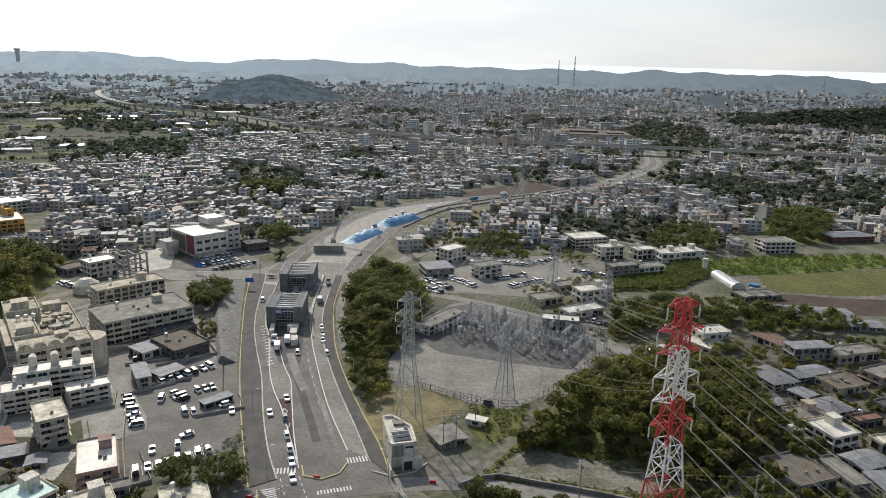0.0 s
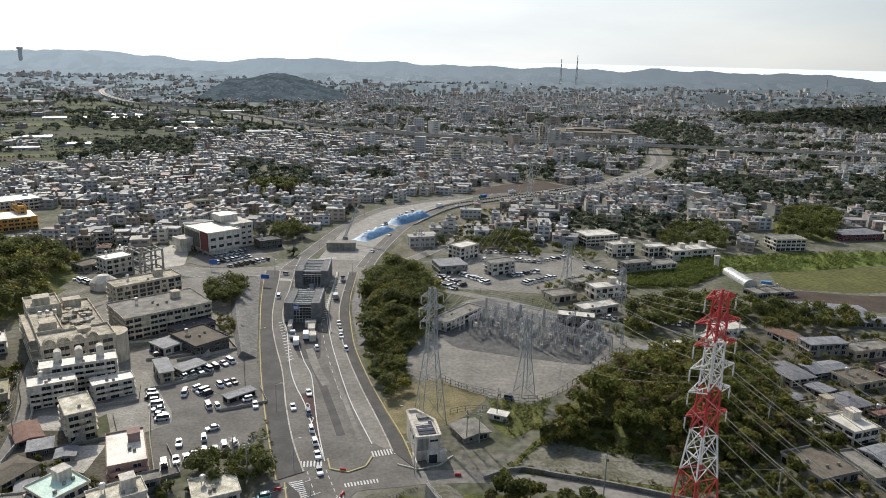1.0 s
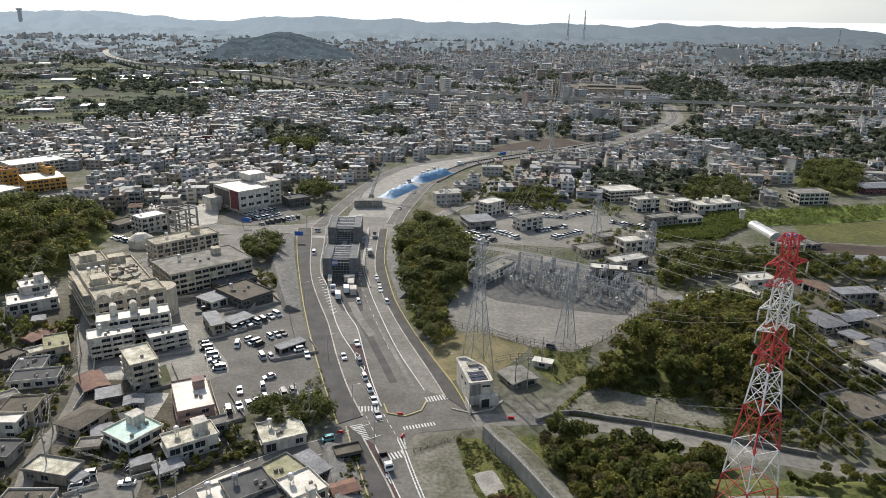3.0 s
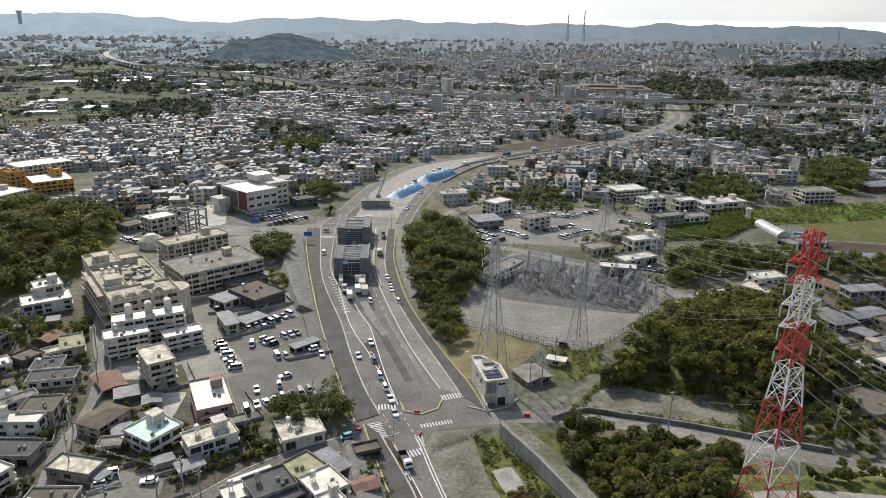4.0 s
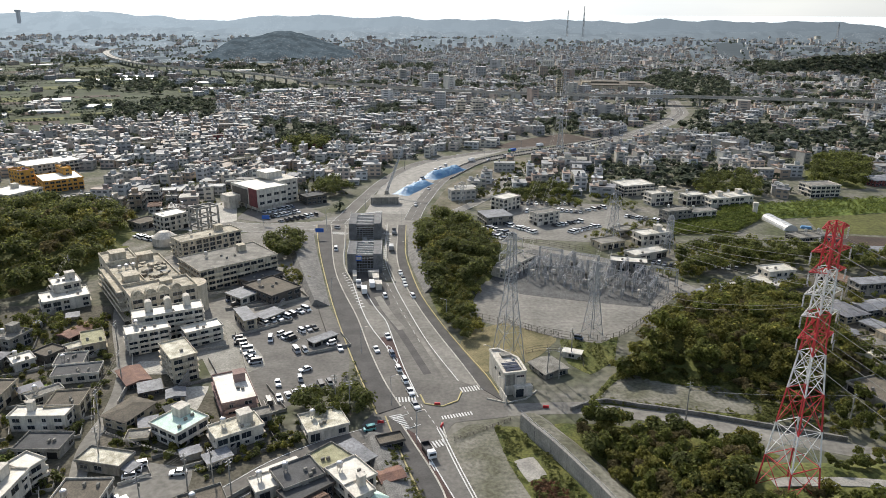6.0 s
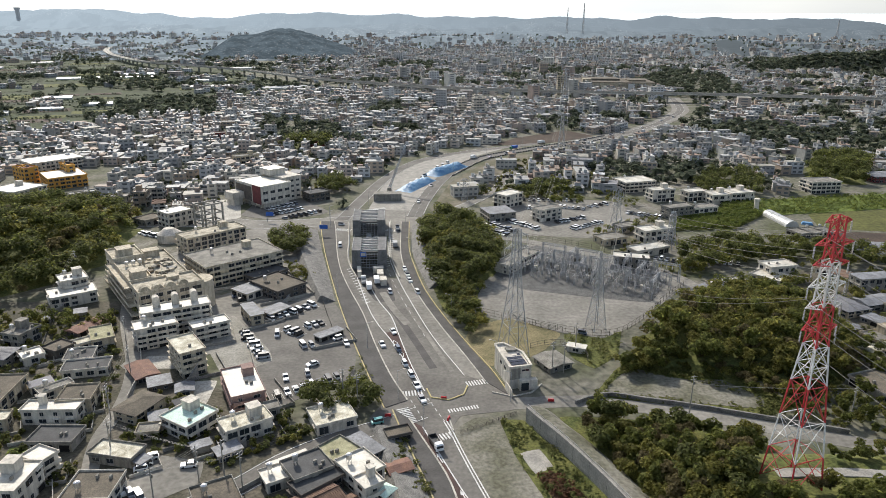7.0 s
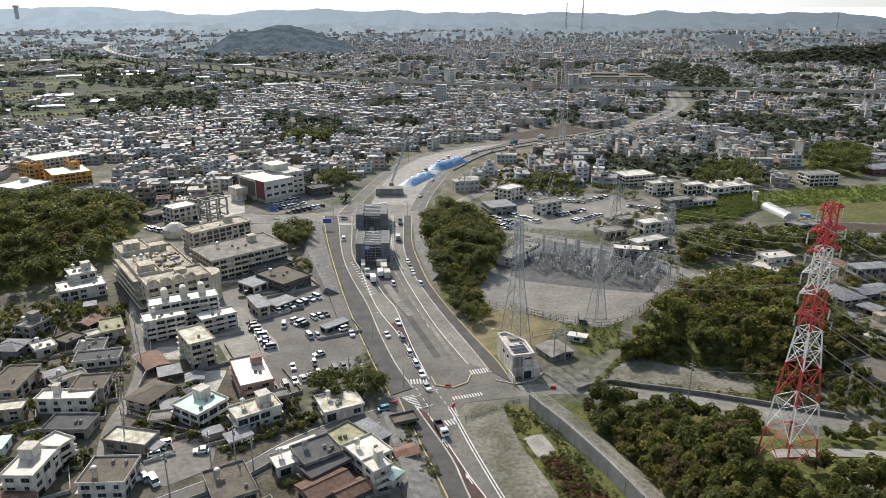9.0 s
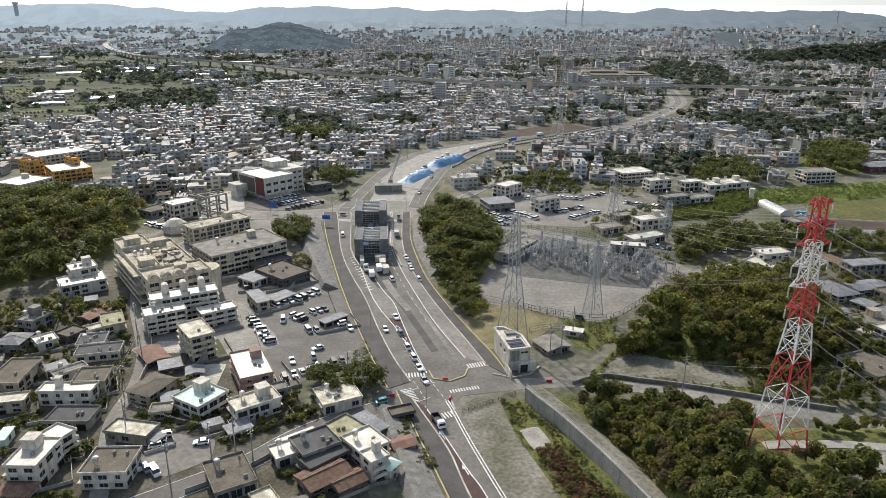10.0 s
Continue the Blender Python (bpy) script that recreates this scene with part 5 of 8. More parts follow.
KIND = []
for i, (w, d, h, shape, extra) in enumerate(((8, 7, 6.0, "flat", "head"), (10, 7.5, 3.5, "flat", "tank"), (7.5, 8, 6.2, "flat", "tank bands"), (10, 8, 8.8, "flat", "head bands"), (9, 7.5, 5.2, "hip", ""), (8, 8, 6.4, "flat", ""), (12, 8, 6.2, "flat", "bands tank"))):
    ob = house(-20 * i, -400, w, d, h, 0, "wall", "roof" if shape == "flat" else ("tile_red" if i == 4 else "tile_grey"), shape, extra)
    KIND.append(ob)
lots = []
rng = random.Random(11)
y = 395.0
while y < 3900:
    step = 13.5 + max(0, y - 700) * 0.009
    half = 0.66 * y + 60
    x = -half
    while x < half:
        turn = noise.noise((x / 260, y / 260, 9.0)) * 1.3
        px, py = x + rng.uniform(-0.3, 0.3) * step + 3 * math.sin(y / 40), y + rng.uniform(-0.3, 0.3) * step + 4 * math.sin(x / 55)
        v = land(px, py)[0]
        if rng.random() > v:
            x += step
            continue
        if free(px, py) and rise(px, py) < 7 and (y < 2000 or far_height(px, py) < 30):
            lots.append((px, py, turn, v))
        x += step
    y += step
right = []
for px, py in [(190 + 13 * i + 3 * math.sin(j * 5 + i), 210 + 14 * j + 3 * math.sin(i * 3)) for i in range(6) for j in range(6)]:
    if px > 0.64 * py + 58 and px < 0.7 * py + 95:
        right.append((px, py, 0.3, 0))
lots = right + lots
far = Bulk()


def far_form(w, d, h, rng):
    """One distant house as eight-cornered forms: body, roof slab, parapet box, window strips."""
    v, f, m = [], [], []

    def b(cx, cy, z0, ww, dd, hh, mi, ti=None):
        o = len(v)
        for z in (z0, z0 + hh):
            v.extend([(cx - ww / 2, cy - dd / 2, z), (cx + ww / 2, cy - dd / 2, z), (cx + ww / 2, cy + dd / 2, z), (cx - ww / 2, cy + dd / 2, z)])
        f.extend([(o, o + 1, o + 5, o + 4), (o + 1, o + 2, o + 6, o + 5), (o + 2, o + 3, o + 7, o + 6), (o + 3, o, o + 4, o + 7), (o + 4, o + 5, o + 6, o + 7)])
        m.extend([mi] * 4 + [mi if ti is None else ti])

    b(0, 0, -1, w, d, h + 1, 0)
    b(0, 0, h, w + 0.5, d + 0.5, 0.3, 1)
    n = max(1, round(h / 3.1))
    for s in range(n):
        z = 0.9 + s * h / n
        k = max(1, int(w / 3.5))
        for i in range(k):
            u, e = -w / 2 + (i + 0.5) * w / k, w / k * 0.3
            o = len(v)
            v.extend([(u - e, -d / 2 - 0.06, z), (u + e, -d / 2 - 0.06, z), (u + e, -d / 2 - 0.06, z + 1.3), (u - e, -d / 2 - 0.06, z + 1.3)])
            f.append((o, o + 1, o + 2, o + 3))
            m.append(2)
        for sx in (-1, 1):
            o = len(v)
            v.extend([(sx * (w / 2 + 0.06), -sx * d * 0.25, z), (sx * (w / 2 + 0.06), sx * d * 0.25, z), (sx * (w / 2 + 0.06), sx * d * 0.25, z + 1.2), (sx * (w / 2 + 0.06), -sx * d * 0.25, z + 1.2)])
            f.append((o, o + 1, o + 2, o + 3))
            m.append(2)
    if rng.random() < 0.6:
        b(w * 0.22, d * 0.2, h + 0.3, w * 0.28, d * 0.3, 2.3, 0, 1)
    if rng.random() < 0.5:
        b(-w * 0.25, d * 0.1, h + 0.3, 1.4, 1.4, 1.9, 1)
    return v, f, m


frng = random.Random(21)
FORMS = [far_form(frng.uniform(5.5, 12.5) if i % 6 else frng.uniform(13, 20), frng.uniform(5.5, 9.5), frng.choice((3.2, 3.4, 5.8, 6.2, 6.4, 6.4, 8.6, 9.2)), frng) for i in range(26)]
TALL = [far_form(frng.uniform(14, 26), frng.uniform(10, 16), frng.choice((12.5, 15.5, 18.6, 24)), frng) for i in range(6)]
for i, (x, y, a, v) in enumerate(lots):
    a += rng.choice((0, math.pi / 2)) + rng.uniform(-0.12, 0.12)
    s = rng.uniform(0.8, 1.12)
    z = rise(x, y) if y < 2000 else far_height(x, y)
    if i < 36:
        k = rng.randrange(len(KIND))
        ob = copy_thing(KIND[k], Matrix.LocRotScale((x, y, z), Euler((0, 0, a)), (s * rng.uniform(0.85, 1.15), s, rng.uniform(0.9, 1.1))))
    else:
        grow = 1 + max(0, y - 700) * 0.00035
        tall = y > 760 and rng.random() < (0.035 if 800 < y < 2200 and abs(x - 0.12 * y) < 0.2 * y else 0.006)
        form = rng.choice(TALL if tall else FORMS)
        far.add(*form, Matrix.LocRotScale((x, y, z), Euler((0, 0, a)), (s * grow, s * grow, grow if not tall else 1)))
for ob in KIND:
    for c in list(ob.children_recursive):
        bpy.data.objects.remove(c)
    bpy.data.objects.remove(ob)
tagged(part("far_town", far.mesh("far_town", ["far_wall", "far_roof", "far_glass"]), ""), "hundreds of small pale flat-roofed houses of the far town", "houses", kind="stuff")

# far trees among the houses and on the hills
def clump(seed, n=30):
    r = random.Random(seed)
    v, f = leaves(r, n, 4.0, 6.0, 1.0, 1.8, 5)
    return v, f, [0] * len(f)


CLUMPS = [clump(i) for i in range(6)]
groves = Bulk()
rng = random.Random(31)
y = 400.0
while y < 3500:
    step = 9 + max(0, y - 500) * 0.011
    half = 0.64 * y + 55
    x = -half
    while x < half:
        px, py = x + rng.uniform(-0.5, 0.5) * step, y + rng.uniform(-0.5, 0.5) * step
        z = rise(px, py) if py < 2000 else far_height(px, py)
        chance = land(px, py)[1] + (0.9 if z > 9 and py < 2000 else 0)
        if rng.random() < chance and free(px, py, 7):
            s = rng.uniform(0.5, 1.0) * (1 + min(1400, max(0, y - 600)) * 0.0005) * (1.3 if z > 9 or chance > 0.8 else 0.85) * (0.7 if y > 2000 else 1)
            groves.add(*rng.choice(CLUMPS), Matrix.LocRotScale((px, py, z - 0.5), Euler((0, 0, rng.uniform(0, 6))), (s * 1.2, s * 1.2, s)))
        x += step
    y += step
for a, b, p, q, k in BUMPS:
    if k < 20:
        continue
    big = 1.0 if b < 2600 else 1.8
    y = b - 1.9 * q
    while y < b + 0.8 * q:
        x = a - 2.2 * p
        while x < a + 2.2 * p:
            px, py = x + rng.uniform(-6, 6), y + rng.uniform(-6, 6)
            z = rise(px, py)
            if z > 6 and noise.noise((px / 60, py / 60, 1.5)) > (-0.35 if b < 1800 else 0.05):
                s = rng.uniform(1.0, 1.7) * big
                groves.add(*rng.choice(CLUMPS), Matrix.LocRotScale((px, py, z - 2), Euler((0, 0, rng.uniform(0, 6))), (s * 1.3, s * 1.3, s)))
            x += 12 * big
        y += 12 * big
tagged(part("groves", groves.mesh("groves", ["leaf_far"]), ""), "dark green far trees among houses and on hills", "woods", kind="stuff")

# ---- large areas of ground ----
slab("ground", [(13.6, 262), (17.3, 247.6), (36.7, 236), (59, 229), (75, 244), (103, 280), (104, 292), (88, 318), (52, 343), (38, 334), (22, 300)], 0.05, "asphalt_worn", "grey asphalt yard of the substation", "yard")
slab("ground", [(20, 300), (36, 330), (52, 338), (84, 312), (98, 286), (84, 262), (60, 268), (34, 276)], 0.09, "gravel_dark", "grey gravel yard under the switchgear", "yard")
slab("ground", [(11, 238), (26, 247), (44, 233), (36, 220), (30, 214), (15, 207), (8, 224)], 0.07, "dry_grass", "dry mown grass plot round the pylon", "grass")
slab("ground", [(44, 233), (58, 229), (66, 236), (60, 216), (50, 206), (44, 214)], 0.06, "grass", "rough green grass plot by the lane", "grass")
slab("ground", [(-73, 239), (-60, 262), (-42.6, 262), (-33, 238), (-28, 215), (-27, 200), (-48, 181), (-58, 203)], 0.05, "asphalt", "asphalt car park of the hospital", "car park")
slab("ground", [(-104, 205), (-84, 205), (-68, 232), (-60, 262), (-78, 280), (-96, 262)], 0.03, "asphalt_worn", "grey yard by the hospital", "yard")
slab("ground", [(-116, 390), (-114, 427), (-88, 428), (-66, 400), (-70, 392), (-96, 381)], 0.06, "asphalt", "asphalt car park of the white office", "car park")
slab("ground", [(-146, 426), (-126, 428), (-114, 385), (-126, 376), (-142, 392)], 0.09, "concrete_light", "pale paved court", "court")
slab("ground", [(22, 394), (40, 413), (46, 432), (105, 428), (124, 391), (82, 348), (50, 353), (31, 353)], 0.04, "asphalt_worn", "worn asphalt of big car parks", "car park")
slab("ground", [(100, 318), (122, 340), (124, 372), (112, 384), (84, 348), (92, 318)], 0.03, "yard", "grey yards between low buildings", "yard")
slab("ground", [(-166, 360), (-133, 344), (-131, 318), (-152, 322)], 0.05, "bare_ground", "bare earth car park behind the hospital", "car park")
slab("ground", [(48, 190), (58, 203), (68, 208), (88, 200), (97, 188), (94, 182), (72, 186)], 0.13, "bare_ground", "bare cracked pale field", "field")
slab("ground", [(46, 189), (58, 208), (80, 216), (96, 202), (105, 184), (93, 178), (70, 184)], 0.06, "grass", "green verge of rough grass", "grass")
slab("ground", [(3.5, 170), (10, 177), (19, 178), (20, 160), (27, 136), (36, 108), (24, 108), (14, 136)], 0.04, "bare_ground", "bare pale earth beside the road", "ground")
slab("ground", [(17, 176), (24, 176), (31, 160), (42, 137), (50, 112), (38, 108), (27, 136), (20, 158)], 0.07, "grass", "rough green and yellow weeds", "grass")
slab("ground", [(66, 207), (74, 211), (84, 208), (90, 200), (80, 199), (72, 201)], 0.15, "field_green", "bright yellow-green weeds on the bare field", "grass")
slab("water", [(21, 160), (26.5, 162), (29.2, 154), (24, 151)], 0.11, "concrete", "shallow grey settling basin", "basin")
slab("ground", [(24.5, 150), (30, 152), (37.5, 138), (44, 112), (34, 112), (29.5, 134)], 0.12, "reeds", "red-brown dry reeds", "reeds")
slab("ground", [(-31, 164), (-12, 172), (-8, 160), (0, 139), (8, 112), (-2, 112), (-8, 136), (-20, 158)], 0.04, "yard", "grey yard between houses and road", "yard")
slab("ground", [on_hill(*p)[:2] for p in ((98, 143), (113, 151), (150, 146), (150, 112), (92, 120), (92, 136))], 13.72, "asphalt_worn", "grey asphalt parking place", "car park")
ribbon("path", [on_hill(*p)[:2] for p in ((84, 152), (95, 152.4), (112, 151.5), (160, 143))], 3.0, 13.85, "concrete", label="grey concrete path under the pylon", category="path")
slab("field", [(192, 428), (250, 442), (310, 452), (330, 430), (272, 412), (235, 403), (188, 394), (176, 412)], 0.1, "field_green", "bright green crop field", "field")
slab("field", [(214, 399), (270, 410), (320, 420), (310, 372), (242, 362), (206, 368)], 0.07, "field_tan", "yellow-green crop field", "field")
slab("field", [(188, 364), (208, 365), (240, 358), (290, 358), (285, 330), (222, 333), (200, 340)], 0.05, "soil", "brown ploughed soil", "field")
slab("field", [(172, 418), (190, 425), (184, 392), (158, 365), (124, 363), (130, 384), (160, 396)], 0.04, "grass", "green plot of tall leafy plants", "field")
slab("ground", [(-8, 400), (6, 480), (36, 556), (72, 594), (68, 545), (44, 504), (32, 455), (12, 415)], 0.03, "yard", "bare brown bank between the roads", "ground")
slab("ground", [(-76, 146), (-74.5, 159), (-59.5, 156), (-58, 147), (-67, 139.5)], 0.075, "asphalt_worn", "worn asphalt car park among houses", "car park")
slab("ground", [(42, 628), (70, 672), (126, 722), (148, 684), (110, 652), (74, 634)], 0.08, "soil", "dark bare slope beside the road", "ground")
slab("ground", [(-130, 285), (-124, 345), (-90, 372), (-68, 364), (-52, 300), (-42, 262), (-60, 262), (-80, 280)], 0.02, "asphalt_worn", "worn grey yard of the hospital", "yard")
slab("ground", [(-81, 238), (-79, 249), (-70, 236), (-58, 219), (-55, 211), (-63, 203), (-70, 203), (-79, 219)], 0.075, "court", "pale concrete court beside the hospital annex", "yard")
slab("ground", [(-180, 120), (-180, 260), (-105, 262), (-78, 200), (-52, 182), (-30, 160), (-10, 120)], 0.015, "garden_ground", "grey-brown yards and gardens between houses", "yard")
slab("ground", [(112, 262), (150, 300), (230, 300), (230, 180), (150, 165), (128, 180), (138, 222)], 0.015, "garden_ground", "grey-brown yards and gardens between houses", "yard")
rng = random.Random(77)
HEDGES = []
for near, w, d, k0 in ((True, 52, 30, 0), (False, 105, 62, 0)):
    c, s = math.cos(0.4), math.sin(0.4)
    for j in range(-60, 90):
        for i in range(-60, 60):
            x, y = i * (w + 3) * c - j * (d + 3) * s, i * (w + 3) * s + j * (d + 3) * c
            if not (650 < y < 1080 if near else 1080 <= y < 1960) or x < -0.66 * y - 60 or not west_of_town(x + w * 0.4, y) or near_line(x, y, EXPR, w * 0.7) or rng.random() < (0.12 if near else 0.35):
                continue
            a = 0.4 + rng.uniform(-0.05, 0.05)
            ca, sa = math.cos(a), math.sin(a)
            slab("field", [(x + (p * ca - q * sa) * 0.5, y + (p * sa + q * ca) * 0.5) for p, q in ((-w, -d), (w, -d), (w * rng.uniform(0.8, 1), d), (-w, d))], 0.12 + len(HEDGES) * 0.004, rng.choice(("field_far", "field_far", "field_far", "field_far", "grass", "soil")), "small crop field on the plain", "field")
            HEDGES.append((x, y, w, d, a))
            if rng.random() < (0.07 if near else 0.13):
                ob = thing("greenhouse", "long low white plastic greenhouse on the plain", "greenhouse", pose(x, y, 0.2, 0, 0, math.degrees(a)), "far greenhouses")
                for q in range(rng.choice((1, 2, 3))):
                    gh = Geo()
                    gh.box(0, q * 8.5, 0, w * 0.7, 7.5, 2.6)
                    gh.add([(-w * 0.35, q * 8.5 - 3.75, 2.6), (w * 0.35, q * 8.5 - 3.75, 2.6), (w * 0.35, q * 8.5, 4), (-w * 0.35, q * 8.5, 4), (w * 0.35, q * 8.5 + 3.75, 2.6), (-w * 0.35, q * 8.5 + 3.75, 2.6)], [(0, 1, 2, 3), (3, 2, 4, 5), (1, 4, 2), (5, 0, 3)])
                    part("bay", gh, "poly_film", ob)

hedge = Bulk()
for x, y, w, d, a in HEDGES:
    c, s = math.cos(a), math.sin(a)
    far_off = y > 1080
    for k in range(int(w / 4)):
        if rng.random() < (0.6 if far_off else 0.7):
            p, q = -w / 2 + k * 4, -d / 2
            r = rng.uniform(0.35, 0.6)
            hedge.add(*CLUMPS[k % 6], Matrix.LocRotScale((x + p * c - q * s, y + p * s + q * c, -0.4), Euler((0, 0, k)), (r, r, r * 0.8)))
tagged(part("hedges", hedge.mesh("hedges", ["leaf_far"]), ""), "green hedges along the far fields", "hedges", kind="stuff")

# ---- road markings and kerbs ----
def paint(pts, width, shift, z, material, dash=0.0, gap=0.0, label="painted road line"):
    line = offset(smooth([Vector(p) for p in pts], 2.0), shift)
    g = Geo()
    if not dash:
        strip(g, offset(line, -width / 2), offset(line, width / 2), z - 0.02, z)
    else:
        total = sum((b - a).length for a, b in zip(line, line[1:]))
        n = max(2, int(total / 0.5))
        fine = resample(line, n)
        step, on = int((dash + gap) / 0.5), max(2, int(dash / 0.5) + 1)
        for i in range(0, n - on, step):
            seg = fine[i:i + on]
            strip(g, offset(seg, -width / 2), offset(seg, width / 2), z - 0.02, z)
    return tagged(part("road_marking", g, material), label, "road marking", kind="structure")


for pts, sh in ((LE, 0.5), (SL, 0.5)):
    paint(pts, 0.35, sh, 0.265, "yellow_line", label="yellow line along the pavement")
paint(RE, 0.35, -0.5, 0.265, "yellow_line", label="yellow line along the pavement")
for pts, sh, z in ((LK, 0.35, 0.15), (LB, 0, 0.15), (QR, 0, 0.15), (RL, 0.3, 0.16), (RK, -0.35, 0.16), (SK, 0.4, 0.15), (SM, 0, 0.16), (SR, -0.3, 0.16), (SR, 0.5, 0.16)):
    paint(pts, 0.34, sh, z, "white_line", label="white edge line")
for pts, sh in ((LK[1:], 3.6), (RL[:6], 3.0)):
    paint(pts, 0.15, sh, 0.16, "white_line", 3, 4, "dashed white lane line")
for pts, w in ((CURVE, 4.4), (CURVE, -4.4), (CURVEW, 3.9), (CURVEW, -3.9), (WEST, 7.9), (WEST, -7.9), (SIDE, 3.3), (SIDE, -3.3), (EASTL, 3.4), (EASTL, -3.4)):
    paint(pts, 0.2, w, 0.175, "white_line", label="white edge line")
paint(CURVE, 0.15, 0, 0.17, "white_line", 4, 5, "dashed white lane line")
paint(WEST, 0.2, 0, 0.13, "white_line", 4, 4, "dashed white lane line")
paint([(-8.5, 186.5), (-6, 180), (-3.5, 173)], 0.2, 0, 0.1, "white_line", 1.5, 1.5, "dashed white guide line")
paint([(-3.5, 187.5), (-0.5, 180), (2, 174)], 0.2, 0, 0.1, "white_line", 1.5, 1.5, "dashed white guide line")


def kerb(pts, shift, z0=0.0, z1=0.34, width=0.45, material="concrete_light"):
    line = offset(smooth([Vector(p) for p in pts], 3.0), shift)
    g = Geo()
    strip(g, offset(line, -width / 2), offset(line, width / 2), z0, z1)
    return tagged(part("kerb", g, material), "pale concrete kerb", "kerb", kind="structure")


kerb(LK, -0.13)
kerb(RK, 0.13)
kerb(SK, -0.13)
kerb(LB[:4], 0.4, 0, 0.9, 0.5)
kerb(RL[:4], -0.4, 0, 0.9, 0.5)
kerb([(-3.9, 193), (-3.2, 188.5), (0.5, 186.3), (4.5, 187), (7.6, 190), (8.6, 195)], 0, material="yellow_line")
kerb([(2.6, 177.5), (1.9, 174.5), (4, 170)], 0)
kerb([(16, 191), (22, 188.5), (28, 191), (31.5, 196)], 0)


def crossing(cx, cy, length, across, angle, n):
    """White stripes side by side over a length; the stripes run across it."""
    g_len = length / n
    ob = thing("crossing", "white striped pedestrian crossing on the asphalt", "crossing", pose(cx, cy, 0.135, 0, 0, angle), kind="structure")
    g = Geo()
    g.box(0, 0, 0, g_len * 0.5, across, 0.025)
    me = g.mesh("stripe", ["white_line"])
    for i in range(n):
        part("stripe", me, "", ob, at=pose(-length / 2 + (i + 0.5) * g_len, 0, 0))


crossing(-8.6, 190.2, 7.5, 3.0, 8, 8)
crossing(12, 197, 8, 3.0, 17, 9)
crossing(-9.3, 178, 8, 3.6, 112, 9)
crossing(1.6, 167.4, 4.6, 3.0, 25, 5)
crossing(-54, 362, 12, 4, -12, 12)
crossing(-26, 361, 8, 4, -20, 9)
crossing(-40, 404, 14, 3.5, 30, 12)
crossing(7, 181.5, 9.5, 1.8, 17, 11)
g = Geo()
for i in range(16):
    g.box(-26.2 + 0.1 * i, 352 - 3.2 * i, 0.13, 3.2, 0.6, 0.03, 0.6)
tagged(part("road_marking", g, "white_line"), "white hatched lines beside the works", "road marking", kind="structure")
g = Geo()
for i in range(14):
    g.box(-41.5 + 0.95 * i, 300 - 3.0 * i, 0.16, 2.4, 0.5, 0.03, 0.7)
tagged(part("road_marking", g, "white_line"), "white hatched lines beside the works", "road marking", kind="structure")


def arrow(x, y, z, a):
    g = Geo()
    g.box(0, -1.2, 0, 0.3, 2.6, 0.02)
    g.add([(-0.6, 0.1, 0.02), (0.6, 0.1, 0.02), (0, 2.0, 0.02)], [(0, 1, 2)])
    tagged(part("road_marking", g, "white_line", at=pose(x, y, z, 0, 0, a)), "white arrow painted on the lane", "road marking", kind="structure")


def diamond(x, y, z, a):
    g = Geo()
    c = [Vector((0, -2.2, 0)), Vector((0.75, 0, 0)), Vector((0, 2.2, 0)), Vector((-0.75, 0, 0))]
    for p, q in zip(c, c[1:] + c[:1]):
        g.beam(p, q, 0.11)
    tagged(part("road_marking", g, "white_line", at=pose(x, y, z, 0, 0, a) @ Matrix.Diagonal((1, 1, 0.12, 1))), "white diamond painted on the lane", "road marking", kind="structure")


diamond(8.9, 128.5, 0.13, 21)
diamond(-15.6, 224.5, 0.15, 19)
diamond(-12.9, 216, 0.15, 19)
arrow(0.2, 158, 0.13, 21)
arrow(6.0, 143, 0.13, 21)
arrow(-15.5, 222, 0.14, 18)


for pts, w, mm, pz in (([(-20, 258), (-12, 236), (-2, 206)], 2.6, "asphalt_dark", 0.125), ([(-13, 256), (-5, 232), (4, 204)], 1.6, "asphalt_worn", 0.15), ([(-24, 272), (-18, 254), (-12, 240)], 3.0, "asphalt_worn", 0.14)):
    ribbon("road_patch", pts, w, pz, mm, 0.01, "mended patch of asphalt in the closed strip", category="road patch")


